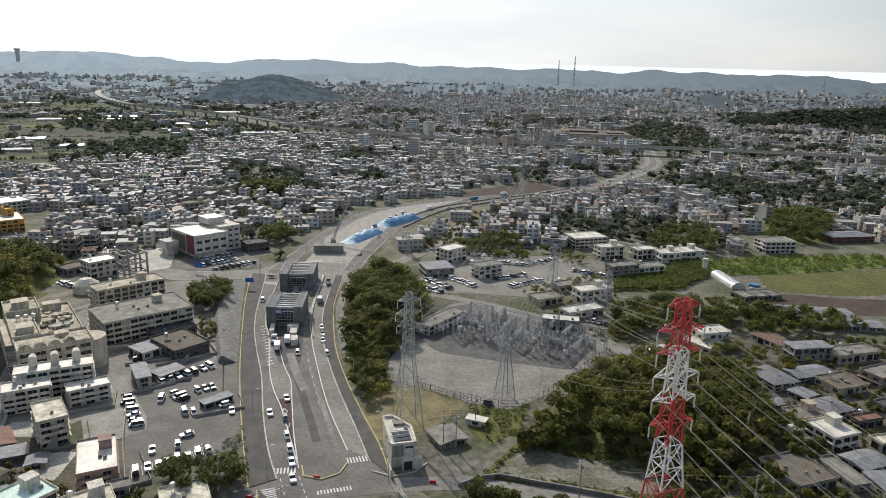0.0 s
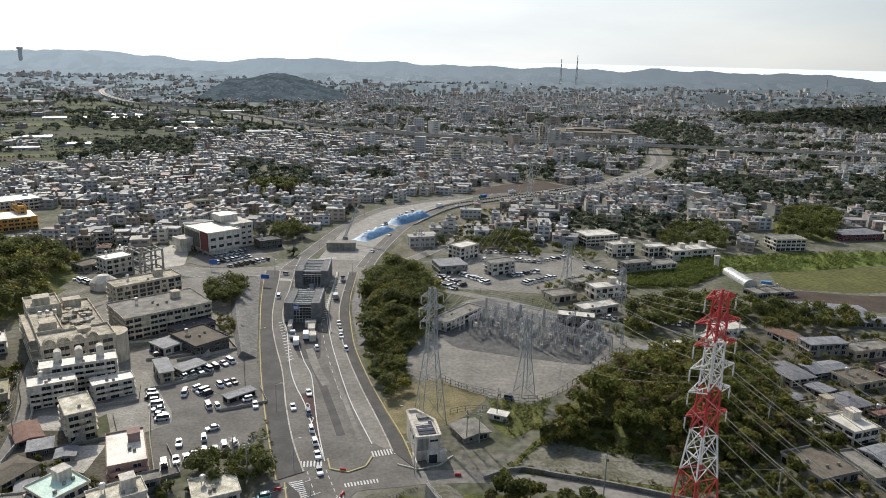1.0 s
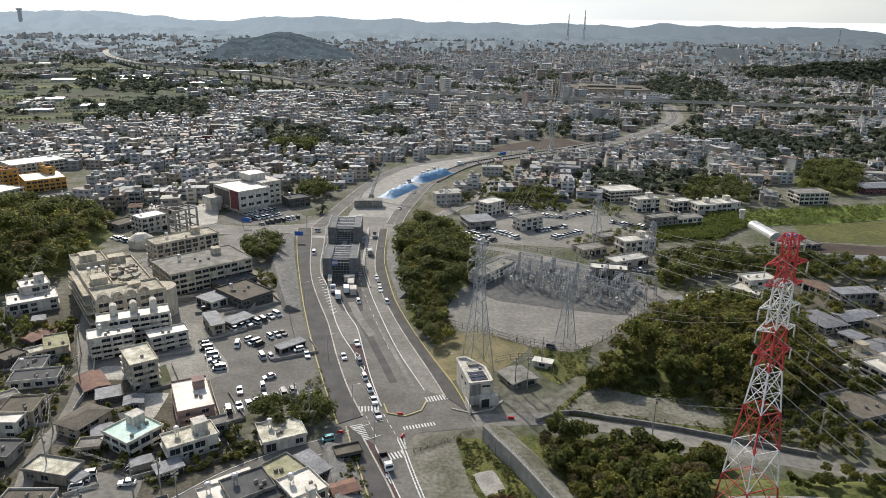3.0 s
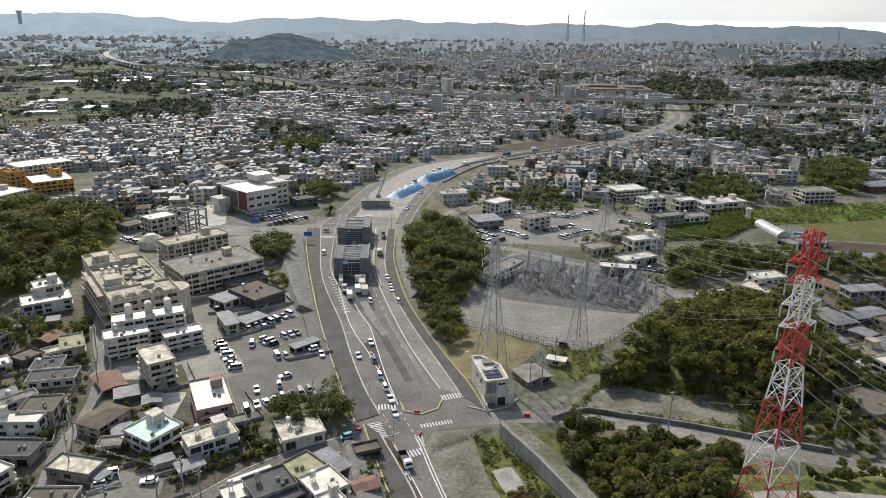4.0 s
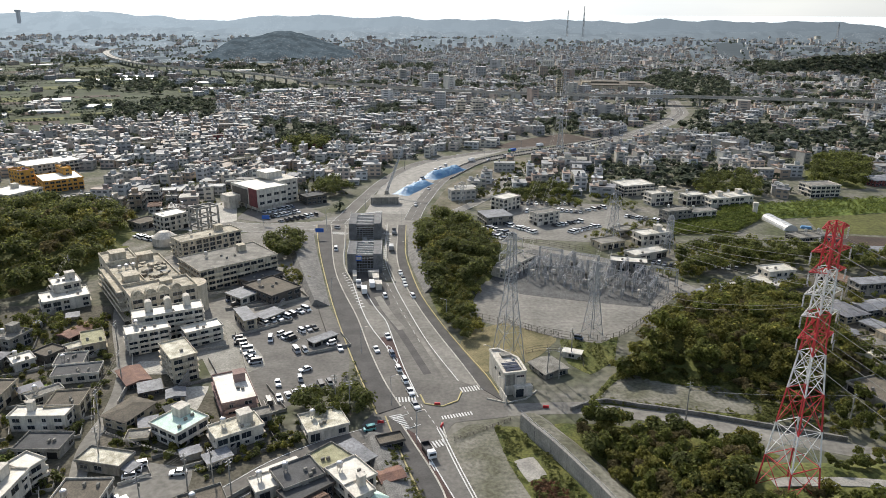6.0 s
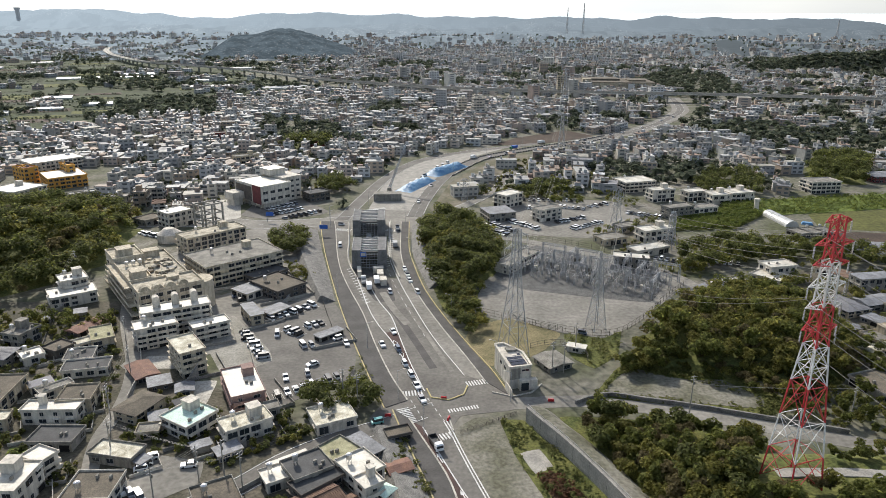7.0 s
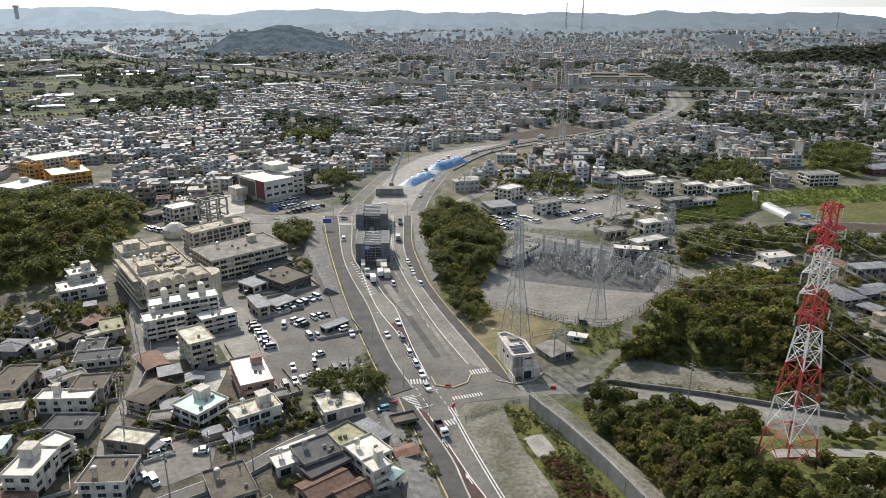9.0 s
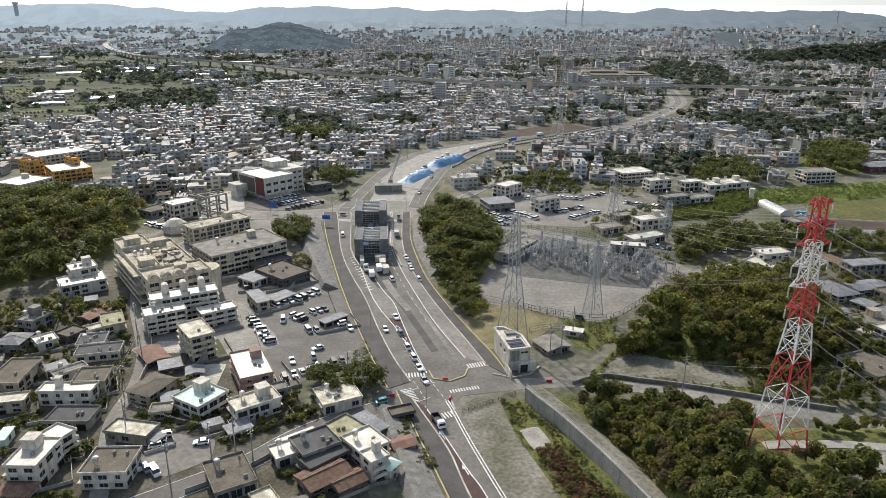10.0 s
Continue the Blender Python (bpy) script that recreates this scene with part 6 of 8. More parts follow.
# ---- cars ----
def car_parts(length, width, height, van, paint_name):
    """Body, glass house, wheels: outlines lofted across the width."""
    L, W, Hh = length, width, height
    b = Geo()
    prof = [(-L / 2, 0.32), (-L / 2 + 0.05, 0.82), (-L / 2 + 0.9, 0.92), (L / 2 - 0.3, 0.9), (L / 2, 0.75), (L / 2, 0.3)] if not van else [(-L / 2, 0.3), (-L / 2 + 0.05, 0.85), (-L / 2 + 0.4, 0.98), (L / 2 - 0.05, 1.0), (L / 2, 0.9), (L / 2, 0.3)]
    n = len(prof)
    for s in (-1, 1):
        b.v.extend([(x, s * W / 2, z) for x, z in prof])
    b.f = [tuple(range(n))[::1], tuple(range(2 * n - 1, n - 1, -1))] + [(i, n + i, n + (i + 1) % n, (i + 1) % n) for i in range(n)]
    b.m = [0] * len(b.f)
    c = Geo()
    x0, x1 = (-L * 0.2, L * 0.42) if not van else (-L * 0.38, L * 0.48)
    t0, t1 = (x0 + 0.7, x1 - 0.6) if not van else (x0 + 0.45, x1 - 0.15)
    zb, zt = 0.9, Hh - 0.06
    vs = [(x0, -W / 2 + 0.04, zb), (x1, -W / 2 + 0.04, zb), (x1, W / 2 - 0.04, zb), (x0, W / 2 - 0.04, zb), (t0, -W / 2 + 0.16, zt), (t1, -W / 2 + 0.16, zt), (t1, W / 2 - 0.16, zt), (t0, W / 2 - 0.16, zt)]
    c.add(vs, [(0, 1, 5, 4), (1, 2, 6, 5), (2, 3, 7, 6), (3, 0, 4, 7), (4, 5, 6, 7)])
    r = Geo()
    r.box((t0 + t1) / 2, 0, zt + 0.001, t1 - t0 + 0.06, W - 0.3, 0.06)
    wh = Geo()
    vs = [(0.31 * math.cos(k * math.pi / 6), s * 0.1, 0.31 * math.sin(k * math.pi / 6)) for s in (-1, 1) for k in range(12)]
    wh.add(vs, [(k, (k + 1) % 12, 12 + (k + 1) % 12, 12 + k) for k in range(12)] + [tuple(range(11, -1, -1)), tuple(range(12, 24))])
    return b.mesh("body", [paint_name]), c.mesh("cabin", ["glass"]), r.mesh("roof", [paint_name]), wh.mesh("wheel", ["rubber"]), L, W


CARS = {}
for pn in ("car_paint", "car_white", "car_teal", "car_black"):
    CARS[pn] = [car_parts(4.2, 1.7, 1.48, False, pn), car_parts(3.4, 1.48, 1.75, True, pn), car_parts(4.6, 1.75, 1.9, True, pn)]
CAR_WORD = {"car_paint": "parked car with dark windows", "car_white": "white car with dark windows", "car_teal": "small teal car", "car_black": "black car"}
SHAPE_WORD = ("low saloon", "short boxy kei", "tall boxy van-like")
car_rng = random.Random(44)


def car(x, y, heading, paint_name="car_paint", k=None, z=0.06, group="cars of the town"):
    k = car_rng.randrange(3) if k is None else k
    body, cabin, roof, wheel, L, W = CARS[paint_name][k]
    ob = thing("car", "%s %s on the asphalt" % (SHAPE_WORD[k], CAR_WORD[paint_name]), "car", pose(x, y, z, 0, 0, heading), group)
    part("body", body, "", ob)
    part("cabin", cabin, "", ob)
    part("roof", roof, "", ob)
    for sx in (-0.31, 0.31):
        for sy in (-1, 1) if y < 330 else (-1,):
            part("wheel", wheel, "", ob, at=pose(L * sx, sy * (W / 2 - 0.08), 0.31))
    return ob


def parked(x0, y0, x1, y1, n, heading):
    if y0 < 300 and n > 2:          # white lines between the stalls
        g = Geo()
        for i in range(n + 1):
            t = (i - 0.5) / max(1, n - 1)
            g.box(x0 + (x1 - x0) * t, y0 + (y1 - y0) * t, 0.02, 4.8, 0.14, 0.05, radians(heading))
        tagged(part("road_marking", g, "white_line", at=pose(0, 0, 0.03)), "white lines between parking stalls", "road marking", kind="structure")
    for i in range(n):
        t = i / max(1, n - 1)
        car(x0 + (x1 - x0) * t + car_rng.uniform(-0.2, 0.2), y0 + (y1 - y0) * t + car_rng.uniform(-0.3, 0.3), heading + car_rng.choice((0, 180)) + car_rng.uniform(-4, 4), car_rng.choice(("car_white", "car_paint", "car_white", "car_paint", "car_black")), group="parked cars")


parked(-69.3, 230.5, -58.7, 213.2, 7, 22)
parked(-63.3, 243.7, -50.5, 257.2, 7, 137)
parked(-48.1, 188.1, -32.4, 199.6, 8, 116)
parked(-54.9, 234.4, -50.5, 231.0, 3, 52)
parked(-48.2, 237.5, -44.4, 240.6, 3, 130)
parked(-82.5, 266.9, -79.3, 261.9, 2, 33)
parked(-102.5, 401.9, -88.9, 415.5, 7, 135)
parked(-97.8, 390.4, -83.4, 404.6, 8, 134)
parked(-88.4, 383.1, -71.5, 398.1, 8, 131)
parked(48.6, 427.1, 80.4, 425.7, 12, 87)
parked(68.7, 411.6, 83.8, 406.2, 7, 70)
parked(89.3, 411.6, 99.9, 417.1, 4, 118)
parked(-157.4, 354.0, -134.0, 339.0, 11, 57)
parked(134.5, 390.8, 149.2, 390.8, 8, 90)
parked(101.4, 315.9, 110.4, 310.1, 5, 57)
parked(28.7, 390.5, 37.7, 380.7, 6, 42)
parked(26.3, 373.7, 38.8, 359.1, 9, 41)
parked(26.7, 360.3, 34.5, 351.8, 6, 43)
parked(38.8, 378.3, 51.1, 364.5, 9, 42)
parked(63.8, 377.0, 80.0, 386.5, 8, 121)
parked(71.2, 364.4, 87.7, 376.9, 8, 127)
parked(108.8, 397.7, 124.3, 387.5, 9, 57)
parked(92.4, 520.7, 133.5, 531.3, 10, 104)
parked(30.5, 490.9, 49.3, 496.6, 7, 107)
parked(122.7, 313.2, 136.6, 307.4, 6, 67)
parked(52, 408, 64, 404, 6, 72)
parked(-7.9, 363.8, -7.3, 362.7, 1, 30)
for x, y, a in ((-48.2, 198.9, 110), (-41.4, 207.9, 35), (-36, 227.2, 35), (-20, 222.5, 110), (-11.4, 208.3, 110), (-9, 200.8, 110), (-7, 194.1, 110), (-16.5, 299.6, 105), (-13.5, 284.9, 108), (-9.6, 271.4, 110), (-50.3, 333.4, 98), (-21, 271.4, 108), (-16.9, 233, 110), (-74.1, 152.0, 20), (-73.7, 154.4, 20), (-73.2, 156.8, 20), (-70, 141.4, 130), (-62.6, 153.7, 10)):
    car(x, y, a, "car_white", group="white cars on the roads")
for x, y, a in ((-41.8, 201.5, 110), (-47.1, 221.6, 120), (-44.2, 221.6, 120), (-58, 230.5, 100), (-14.3, 219, 110), (-5.1, 186.1, 112), (-14.8, 292.1, 105), (-32.5, 223.4, 110), (-72.4, 142.2, 130), (-74.8, 143.4, 130), (-55, 371, 160), (-35, 385, 30), (-48, 392, 60), (51, 232.5, 160), (-42, 366, 100)):
    car(x, y, a, group="cars on the roads")
car(-17.2, 173.7, 20, "car_teal", 1)
cline = resample(smooth([Vector(p) for p in CURVE], 5), 140)
for i in (6, 14, 22, 26, 35, 39, 47, 52, 58, 66, 70, 78, 90, 97):
    t = cline[i + 1] - cline[i]
    sgn = 1 if i % 2 else -1
    nrm = Vector((t.y, -t.x)).normalized() * 2.2 * sgn
    car(cline[i].x + nrm.x, cline[i].y + nrm.y, math.degrees(math.atan2(t.y, t.x)), z=0.13, group="cars on the roads")


def truck(x, y, heading, cab_mat, bed_mat, length=6.4, label="dump truck with an open tray on the road", boxy=False):
    ob = thing("truck", label, "truck", pose(x, y, 0.12, 0, 0, heading), "trucks")
    g = Geo()
    g.box(length / 2 - 0.85, 0, 0.55, 1.7, 2.1, 1.5, taper=1.0)
    g.box(length / 2 - 0.95, 0, 2.05, 1.4, 1.9, 0.35)
    part("cab", g, cab_mat, ob)
    g = Geo()
    g.box(length / 2 + 0.02, 0, 1.35, 0.05, 1.8, 0.7)
    part("windscreen", g, "glass", ob)
    g = Geo()
    bl = length - 1.9
    if boxy:
        g.box(-0.95, 0, 0.9, bl, 2.2, 2.1)
    else:
        g.box(-0.95, 0, 0.8, bl, 2.2, 0.2)
        for sx, sy, a, b in ((0, -1, bl, 0.1), (0, 1, bl, 0.1), (-1, 0, 0.1, 1.99), (1, 0, 0.1, 1.99)):
            g.box(-0.95 + sx * (bl / 2 - 0.06), sy * 1.05, 1.0, a, b, 0.8)
    part("tray" if not boxy else "box", g, bed_mat, ob)
    g = Geo()
    g.box(-0.2, 0, 0.45, length - 1, 0.9, 0.3)
    part("chassis", g, "car_black", ob)
    for sx in (length / 2 - 1.0, -length / 2 + 1.3):
        for sy in (-0.95, 0.95):
            part("wheel", CARS["car_paint"][2][3], "", ob, at=pose(sx, sy, 0.45) @ Matrix.Scale(1.45, 4))


truck(-0.7, 162.9, -69, "car_white", "car_black")
truck(-23.0, 333.5, 96, "car_black", "steel_grey", boxy=True, label="dark box truck on the road")
truck(-23.6, 362, 96, "car_black", "steel_grey", label="dark truck on the road")
truck(25, 566, 50, "car_white", "car_white", boxy=True, label="white box truck on the curved road")
truck(90, 641, 40, "car_white", "car_white", 8, boxy=True, label="white box truck on the curved road")
truck(62, 612, 220, "car_green", "sign_blue", 8, boxy=True, label="blue box truck on the curved road")
truck(-30, 276, 100, "car_white", "car_white", boxy=True, label="white box truck parked at the works")
truck(-33, 283, 100, "car_white", "steel_grey", label="white truck parked at the works")
truck(-27.5, 283, 100, "car_white", "car_white", boxy=True, label="white box truck parked at the works")

# ---- pylons and wires ----
def pylon(x, y, h, base, top, levels, arms, angle, colours, label, thick=0.16, waist=None, z=0.0):
    """A lattice tower: four legs and crossed braces, section by section, with arms to both sides."""
    ob = thing("pylon", label, "pylon", pose(x, y, z, 0, 0, angle), "pylons")
    waist = waist or (h * 0.55, top * 1.25)

    def half(z):
        if z < waist[0]:
            return (base + (waist[1] - base) * z / waist[0]) / 2
        return (waist[1] + (top - waist[1]) * (z - waist[0]) / (h - waist[0])) / 2

    for s, (z0, z1) in enumerate(zip(levels, levels[1:])):
        col = colours[s % len(colours)]
        corner = lambda z: [Vector((a * half(z), b * half(z), z)) for a, b in ((-1, -1), (1, -1), (1, 1), (-1, 1))]
        brace = Geo()
        n = max(1, round((z1 - z0) / (2.2 * half((z0 + z1) / 2) + 0.6)))
        for j in range(n):
            p, q = corner(z0 + (z1 - z0) * j / n), corner(z0 + (z1 - z0) * (j + 1) / n)
            for i in range(4):
                k = (i + 1) % 4
                brace.beam(p[i], q[k], thick * 0.5)
                brace.beam(p[k], q[i], thick * 0.5)
                brace.beam(q[i], q[k], thick * 0.5)
                m0, m1 = p[i].lerp(q[k], 0.5), p[i].lerp(q[i], 0.5)
                brace.beam(m0, m1, thick * 0.35)
        zs = [z0] + ([waist[0]] if z0 < waist[0] < z1 else []) + [z1]
        for i in range(4):
            leg = Geo()
            for za, zb in zip(zs, zs[1:]):
                leg.beam(corner(za)[i], corner(zb)[i], thick)
            part("leg", leg, col, ob)
        tagged(part("bracing", brace, col, ob), kind="stuff")
    tips = []
    for z, span, col in arms:
        w = half(z)
        for s in (-1, 1):
            g = Geo()
            tip = Vector((s * span, 0, z + 0.2))
            for b in (-1, 1):
                g.beam((s * w, b * w, z), tip, thick * 0.55)
                g.beam((s * w, b * w, z + 1.3), tip, thick * 0.5)
                for f in (0.3, 0.6):
                    lo = Vector((s * w, b * w, z)).lerp(tip, f)
                    hi = Vector((s * w, b * w, z + 1.3)).lerp(tip, f)
                    g.beam(lo, hi, thick * 0.35)
                    g.beam(lo, Vector((s * w, -b * w, z)).lerp(tip, f), thick * 0.35)
                    g.beam(hi, Vector((s * w, b * w, z)).lerp(tip, f + 0.3), thick * 0.35)
            arm = part("arm", g, col, ob)
            ins = Geo()
            for k in range(7):
                ins.cyl(tip.x, 0, tip.z - 0.5 - 0.3 * k, 0.16, 0.16, 6)
            ins.cyl(tip.x, 0, tip.z - 2.5, 0.05, 2.5, 5)
            part("insulator", ins, "ceramic", arm)
            tips.append(ob.matrix_basis @ Vector((tip.x, 0, tip.z - 2.5)))
    return tips


RW = ("steel_red", "steel_white")
T1 = pylon(74.6, 129.4, 58.4, 8.4, 1.7, [0, 7.6, 15.6, 23.7, 32.1, 40.6, 49.6, 58.4],
           [(57.2, 3.2, "steel_red"), (52.9, 4.7, "steel_red"), (48.9, 4.4, "steel_red"), (44.6, 4.6, "steel_white"), (40.2, 4.4, "steel_white"), (35.6, 4.4, "steel_red")], 18, RW, "tall red and white lattice power pylon", 0.12, (34, 2.9), z=14.2)
T2 = pylon(24.6, 217, 44, 8.2, 1.8, [0, 11, 22, 33, 44], [(41.5, 3.6, "steel_grey"), (37.5, 4.2, "steel_grey"), (33.5, 3.8, "steel_grey")], 20, ("steel_grey",), "grey steel lattice power pylon on a dry grass plot", 0.1, (24, 3.2))
T3 = pylon(56.8, 237.5, 27, 5.4, 1.4, [0, 9, 18, 27], [(25.2, 3.0, "steel_grey"), (22.2, 3.4, "steel_grey"), (19.2, 3.0, "steel_grey")], 25, ("steel_grey",), "grey steel lattice power pylon beside the substation", 0.09, (14.5, 2.4))
T4 = pylon(90, 350, 27, 6.0, 1.6, [0, 9, 18, 27], [(25, 3.6, "steel_grey"), (21, 4.0, "steel_grey"), (17.5, 3.6, "steel_grey")], 30, ("steel_grey",), "grey steel lattice power pylon behind the substation", 0.08, (14, 2.6))
T5 = pylon(113, 332, 19, 4.5, 1.4, [0, 9, 19], [(17, 3.0, "steel_grey"), (14, 3.2, "steel_grey")], 40, ("steel_grey",), "small grey steel lattice pylon", 0.11, (10, 2.2))
pylon(14, 427, 14, 4, 1.2, [0, 7, 14], [(12.5, 2.8, "steel_grey"), (10, 3.0, "steel_grey")], 0, ("steel_grey",), "small grey steel lattice pylon by the road", 0.11, (8, 2.0))
T7 = pylon(100, 590, 34, 7, 1.8, [0, 11, 22, 34], [(32, 4, "steel_grey"), (28, 4.4, "steel_grey"), (24, 4, "steel_grey")], 0, ("steel_grey",), "grey steel lattice pylon in the town", 0.14, (18, 3.0))
T8 = pylon(172, 1010, 44, 8, 2, [0, 15, 30, 44], [(42, 4.6, "steel_grey"), (37, 5, "steel_grey"), (32, 4.6, "steel_grey")], 0, ("steel_grey",), "far grey steel lattice pylon", 0.2, (22, 3.2))


def span(a, b, sag, r=0.03, n=14, label="thin sagging power line"):
    a, b = Vector(a), Vector(b)
    g = Geo()
    pts = [a.lerp(b, i / n) - Vector((0, 0, 4 * sag * (i / n) * (1 - i / n))) for i in range(n + 1)]
    g.tube(pts, r)
    tagged(part("power_line", g, "wire"), label, "power line", "power lines")


for i, p in enumerate(T1):
    span(p, (p.x + 62 + (6 if i % 2 else -6), p.y - 165, p.z + 2), 9, 0.032)
    if i < 8:
        span(p, T4[i % 6] if i < 6 else T3[i % 6], 5, 0.03)
for i in range(6):
    span(T2[i], T7[i], 8)
    span(T7[i], T8[i], 12, 0.05)
    span(T3[i], T4[i], 3)
    span(T2[i], (34 + i * 2.2, 318, 9), 2.5)
    span(T3[i], (66 + i * 3, 280, 8), 1.5)
for i in range(4):
    span(T4[i], T5[i], 2)
    span(T5[i], (98 - i * 2, 300, 8), 1)

# ---- masts on the far ridge ----
for x, y, z0, z1 in ((613, 3650, 12, 170), (693, 3650, 12, 190), (-2500, 4300, 60, 160), (1960, 3640, 12, 118)):
    g = Geo()
    if x == -2500:
        g.box(0, 0, 0, 16, 16, z1 - z0)
        g.box(0, 0, z1 - z0, 26, 20, 12)
    else:
        for s in (-1, 1):
            for q in (-1, 1):
                g.beam((s * 6, q * 6, 0), (s * 0.8, q * 0.8, z1 - z0), 0.5)
        for k in range(7):
            f = k / 7
            a, b = 6 - 5.2 * f, 6 - 5.2 * (f + 1 / 7)
            zz, zy = (z1 - z0) * f, (z1 - z0) * (f + 1 / 7)
            for s in (-1, 1):
                g.beam((-a, s * a, zz), (b, s * b, zy), 0.5)
                g.beam((a, s * a, zz), (-b, s * b, zy), 0.5)
    ob = part("mast", g, "steel_grey", at=pose(x, y, z0))
    tagged(ob, "slender grey radio mast on a far hill", "mast")

# ---- the white office with the red wall ----
def office():
    ob = thing("office_building", "white four-storey office building with a dark red wall panel", "office", pose(-109.4, 420.2, 0, 0, 0, 46))
    w, d, h = 21.0, 29.0, 13.2
    g = Geo()
    g.box(0, 0, 3.2, w, d, h - 3.2)
    g.box(0.8, 0.5, -0.3, w - 3.4, d - 2, 3.5)
    part("wall", g, "wall_white", ob)
    g = Geo()
    g.box(0, 0, h, w + 0.3, d + 0.3, 0.3, m=0)
    for sx, sy, a, b in ((0, -1, w + 0.3, 0.25), (0, 1, w + 0.3, 0.25), (-1, 0, 0.25, d - 0.2), (1, 0, 0.25, d - 0.2)):
        g.box(sx * w / 2, sy * d / 2, h + 0.3, a, b, 0.5)
    part("roof", g, "roof_white", ob)
    g = Geo()
    g.box(-w / 2 - 0.2, -d / 2 + 4.5, 3.2, 0.4, 8.6, h - 2.6)
    part("wall_panel", g, "wall_red", ob, "dark red wall panel")
    g = Geo()
    g.box(-w / 2 - 0.15, 4.5, 3.6, 0.3, 17, h - 4.4)
    part("glazing", g, "wall_dark", ob, "dark glazed and louvred wall")
    for s in range(2):
        for i in range(4):
            part("window", window_mesh(3.2, 1.7), "", ob, at=pose(-w / 2 + 3 + i * 5, -d / 2, 4.6 + s * 4.3))
    for i in range(5):
        g = Geo()
        g.box(-w / 2 + 0.4, -d / 2 + 2 + i * 6, -0.3, 0.5, 0.5, 3.5)
        part("column", g, "concrete", ob)
    g = Geo()
    g.box(w / 2 + 6.5, 6, -0.3, 13, 24, 14.0)
    g.box(w / 2 + 6.5, 6, 13.7, 13.6, 24.6, 1.2)
    g.box(w / 2 + 3, 10, 14.9, 11, 12, 3.4)
    part("rear_block", g, "wall_white", ob)
    g = Geo()
    g.box(w / 2 + 3, 10, 18.3, 11.4, 12.4, 0.3)
    part("rear_roof", g, "roof_white", ob)
    for s in range(4):
        for i in range(3):
            part("window", window_mesh(2.2, 1.4), "", ob, at=pose(w / 2 + 2.5 + i * 4, -6, 1.5 + s * 3.3))
        for i in range(3):
            part("window", window_mesh(2.2, 1.4), "", ob, at=pose(w / 2 + 13, -2 + i * 6, 1.5 + s * 3.3, 0, 0, 90))
    g = Geo()
    g.box(-w / 2 - 4, 9, 4.0, 8, 10, 4.2)
    g.box(-w / 2 - 4, 9, -0.3, 6, 8, 4.4)
    part("side_wing", g, "wall_white", ob)


office()


# ---- the small white building at the crossing ----
def corner_building():
    ob = thing("corner_building", "small white two-storey building with slanting roof and solar panels", "building", pose(22.8, 201, 0, 0, 0, 14))
    g = Geo()
    a, b, h = 3.4, 7.4, 7.0
    vs = [(-a, -b, 0), (a, -b, 0), (a + 0.3, 1, 0), (-0.6, b, 0), (-a, b, 0)]
    n = len(vs)
    tops = [h, h, h + 0.2, h + 0.8, h + 0.8]
    g.add([(x, y, -0.3) for x, y, z in vs] + [(x, y, t) for (x, y, z), t in zip(vs, tops)], [(i, (i + 1) % n, n + (i + 1) % n, n + i) for i in range(n)] + [tuple(range(n, 2 * n))])
    part("wall", g, "wall_white", ob)
    g = Geo()
    for i in range(n):
        p, q = Vector((*vs[i][:2], tops[i])), Vector((*vs[(i + 1) % n][:2], tops[(i + 1) % n]))
        g.beam(p + Vector((0, 0, 0.35)), q + Vector((0, 0, 0.35)), 0.35)
    part("parapet", g, "wall_white", ob)
    for i in range(4):
        g = Geo()
        g.box(0.1, -5.2 + i * 1.9, h + 0.28, 5.0, 1.4, 0.12)
        part("solar_panel", g, "solar", ob)
    g = Geo()
    g.box(0.4, 3.4, h + 0.25, 3, 2.4, 1.0)
    part("roof_unit", g, "wall_grey", ob)
    g = Geo()
    g.box(-1.6, -b - 0.03, 3.2, 3.2, 0.1, 4.0)
    part("cladding", g, "wall_grey", ob)
    g = Geo()
    g.box(2.2, -b - 0.9, -0.3, 5.6, 1.8, 3.6)
    part("porch", g, "wall_white", ob)
    g = Geo()
    g.box(1.0, -b - 1.82, 0, 2.4, 0.1, 2.6)
    part("entrance", g, "glass", ob)
    g = Geo()
    g.box(-a - 1.0, -b - 2.2, -0.3, 0.3, 6, 3.0)
    part("screen_wall", g, "wall_white", ob)
    part("window", window_mesh(2.4, 0.7), "", ob, at=pose(1.6, -b, 5.6))
    part("window", window_mesh(1.7, 1.2), "", ob, at=pose(-a, -3, 4.6, 0, 0, -90))
    part("window", window_mesh(1.7, 1.2), "", ob, at=pose(-a, 1, 4.6, 0, 0, -90))


corner_building()
house(36.5, 206.5, 8.6, 8.8, 4.0, 28, "wall_grey", "roof_grey", "gable", label="grey shed with a sheet metal roof in a fenced yard")
house(46, 217, 6.0, 3.0, 3.2, -22, "wall_white", "roof_white", label="white metal container shed")


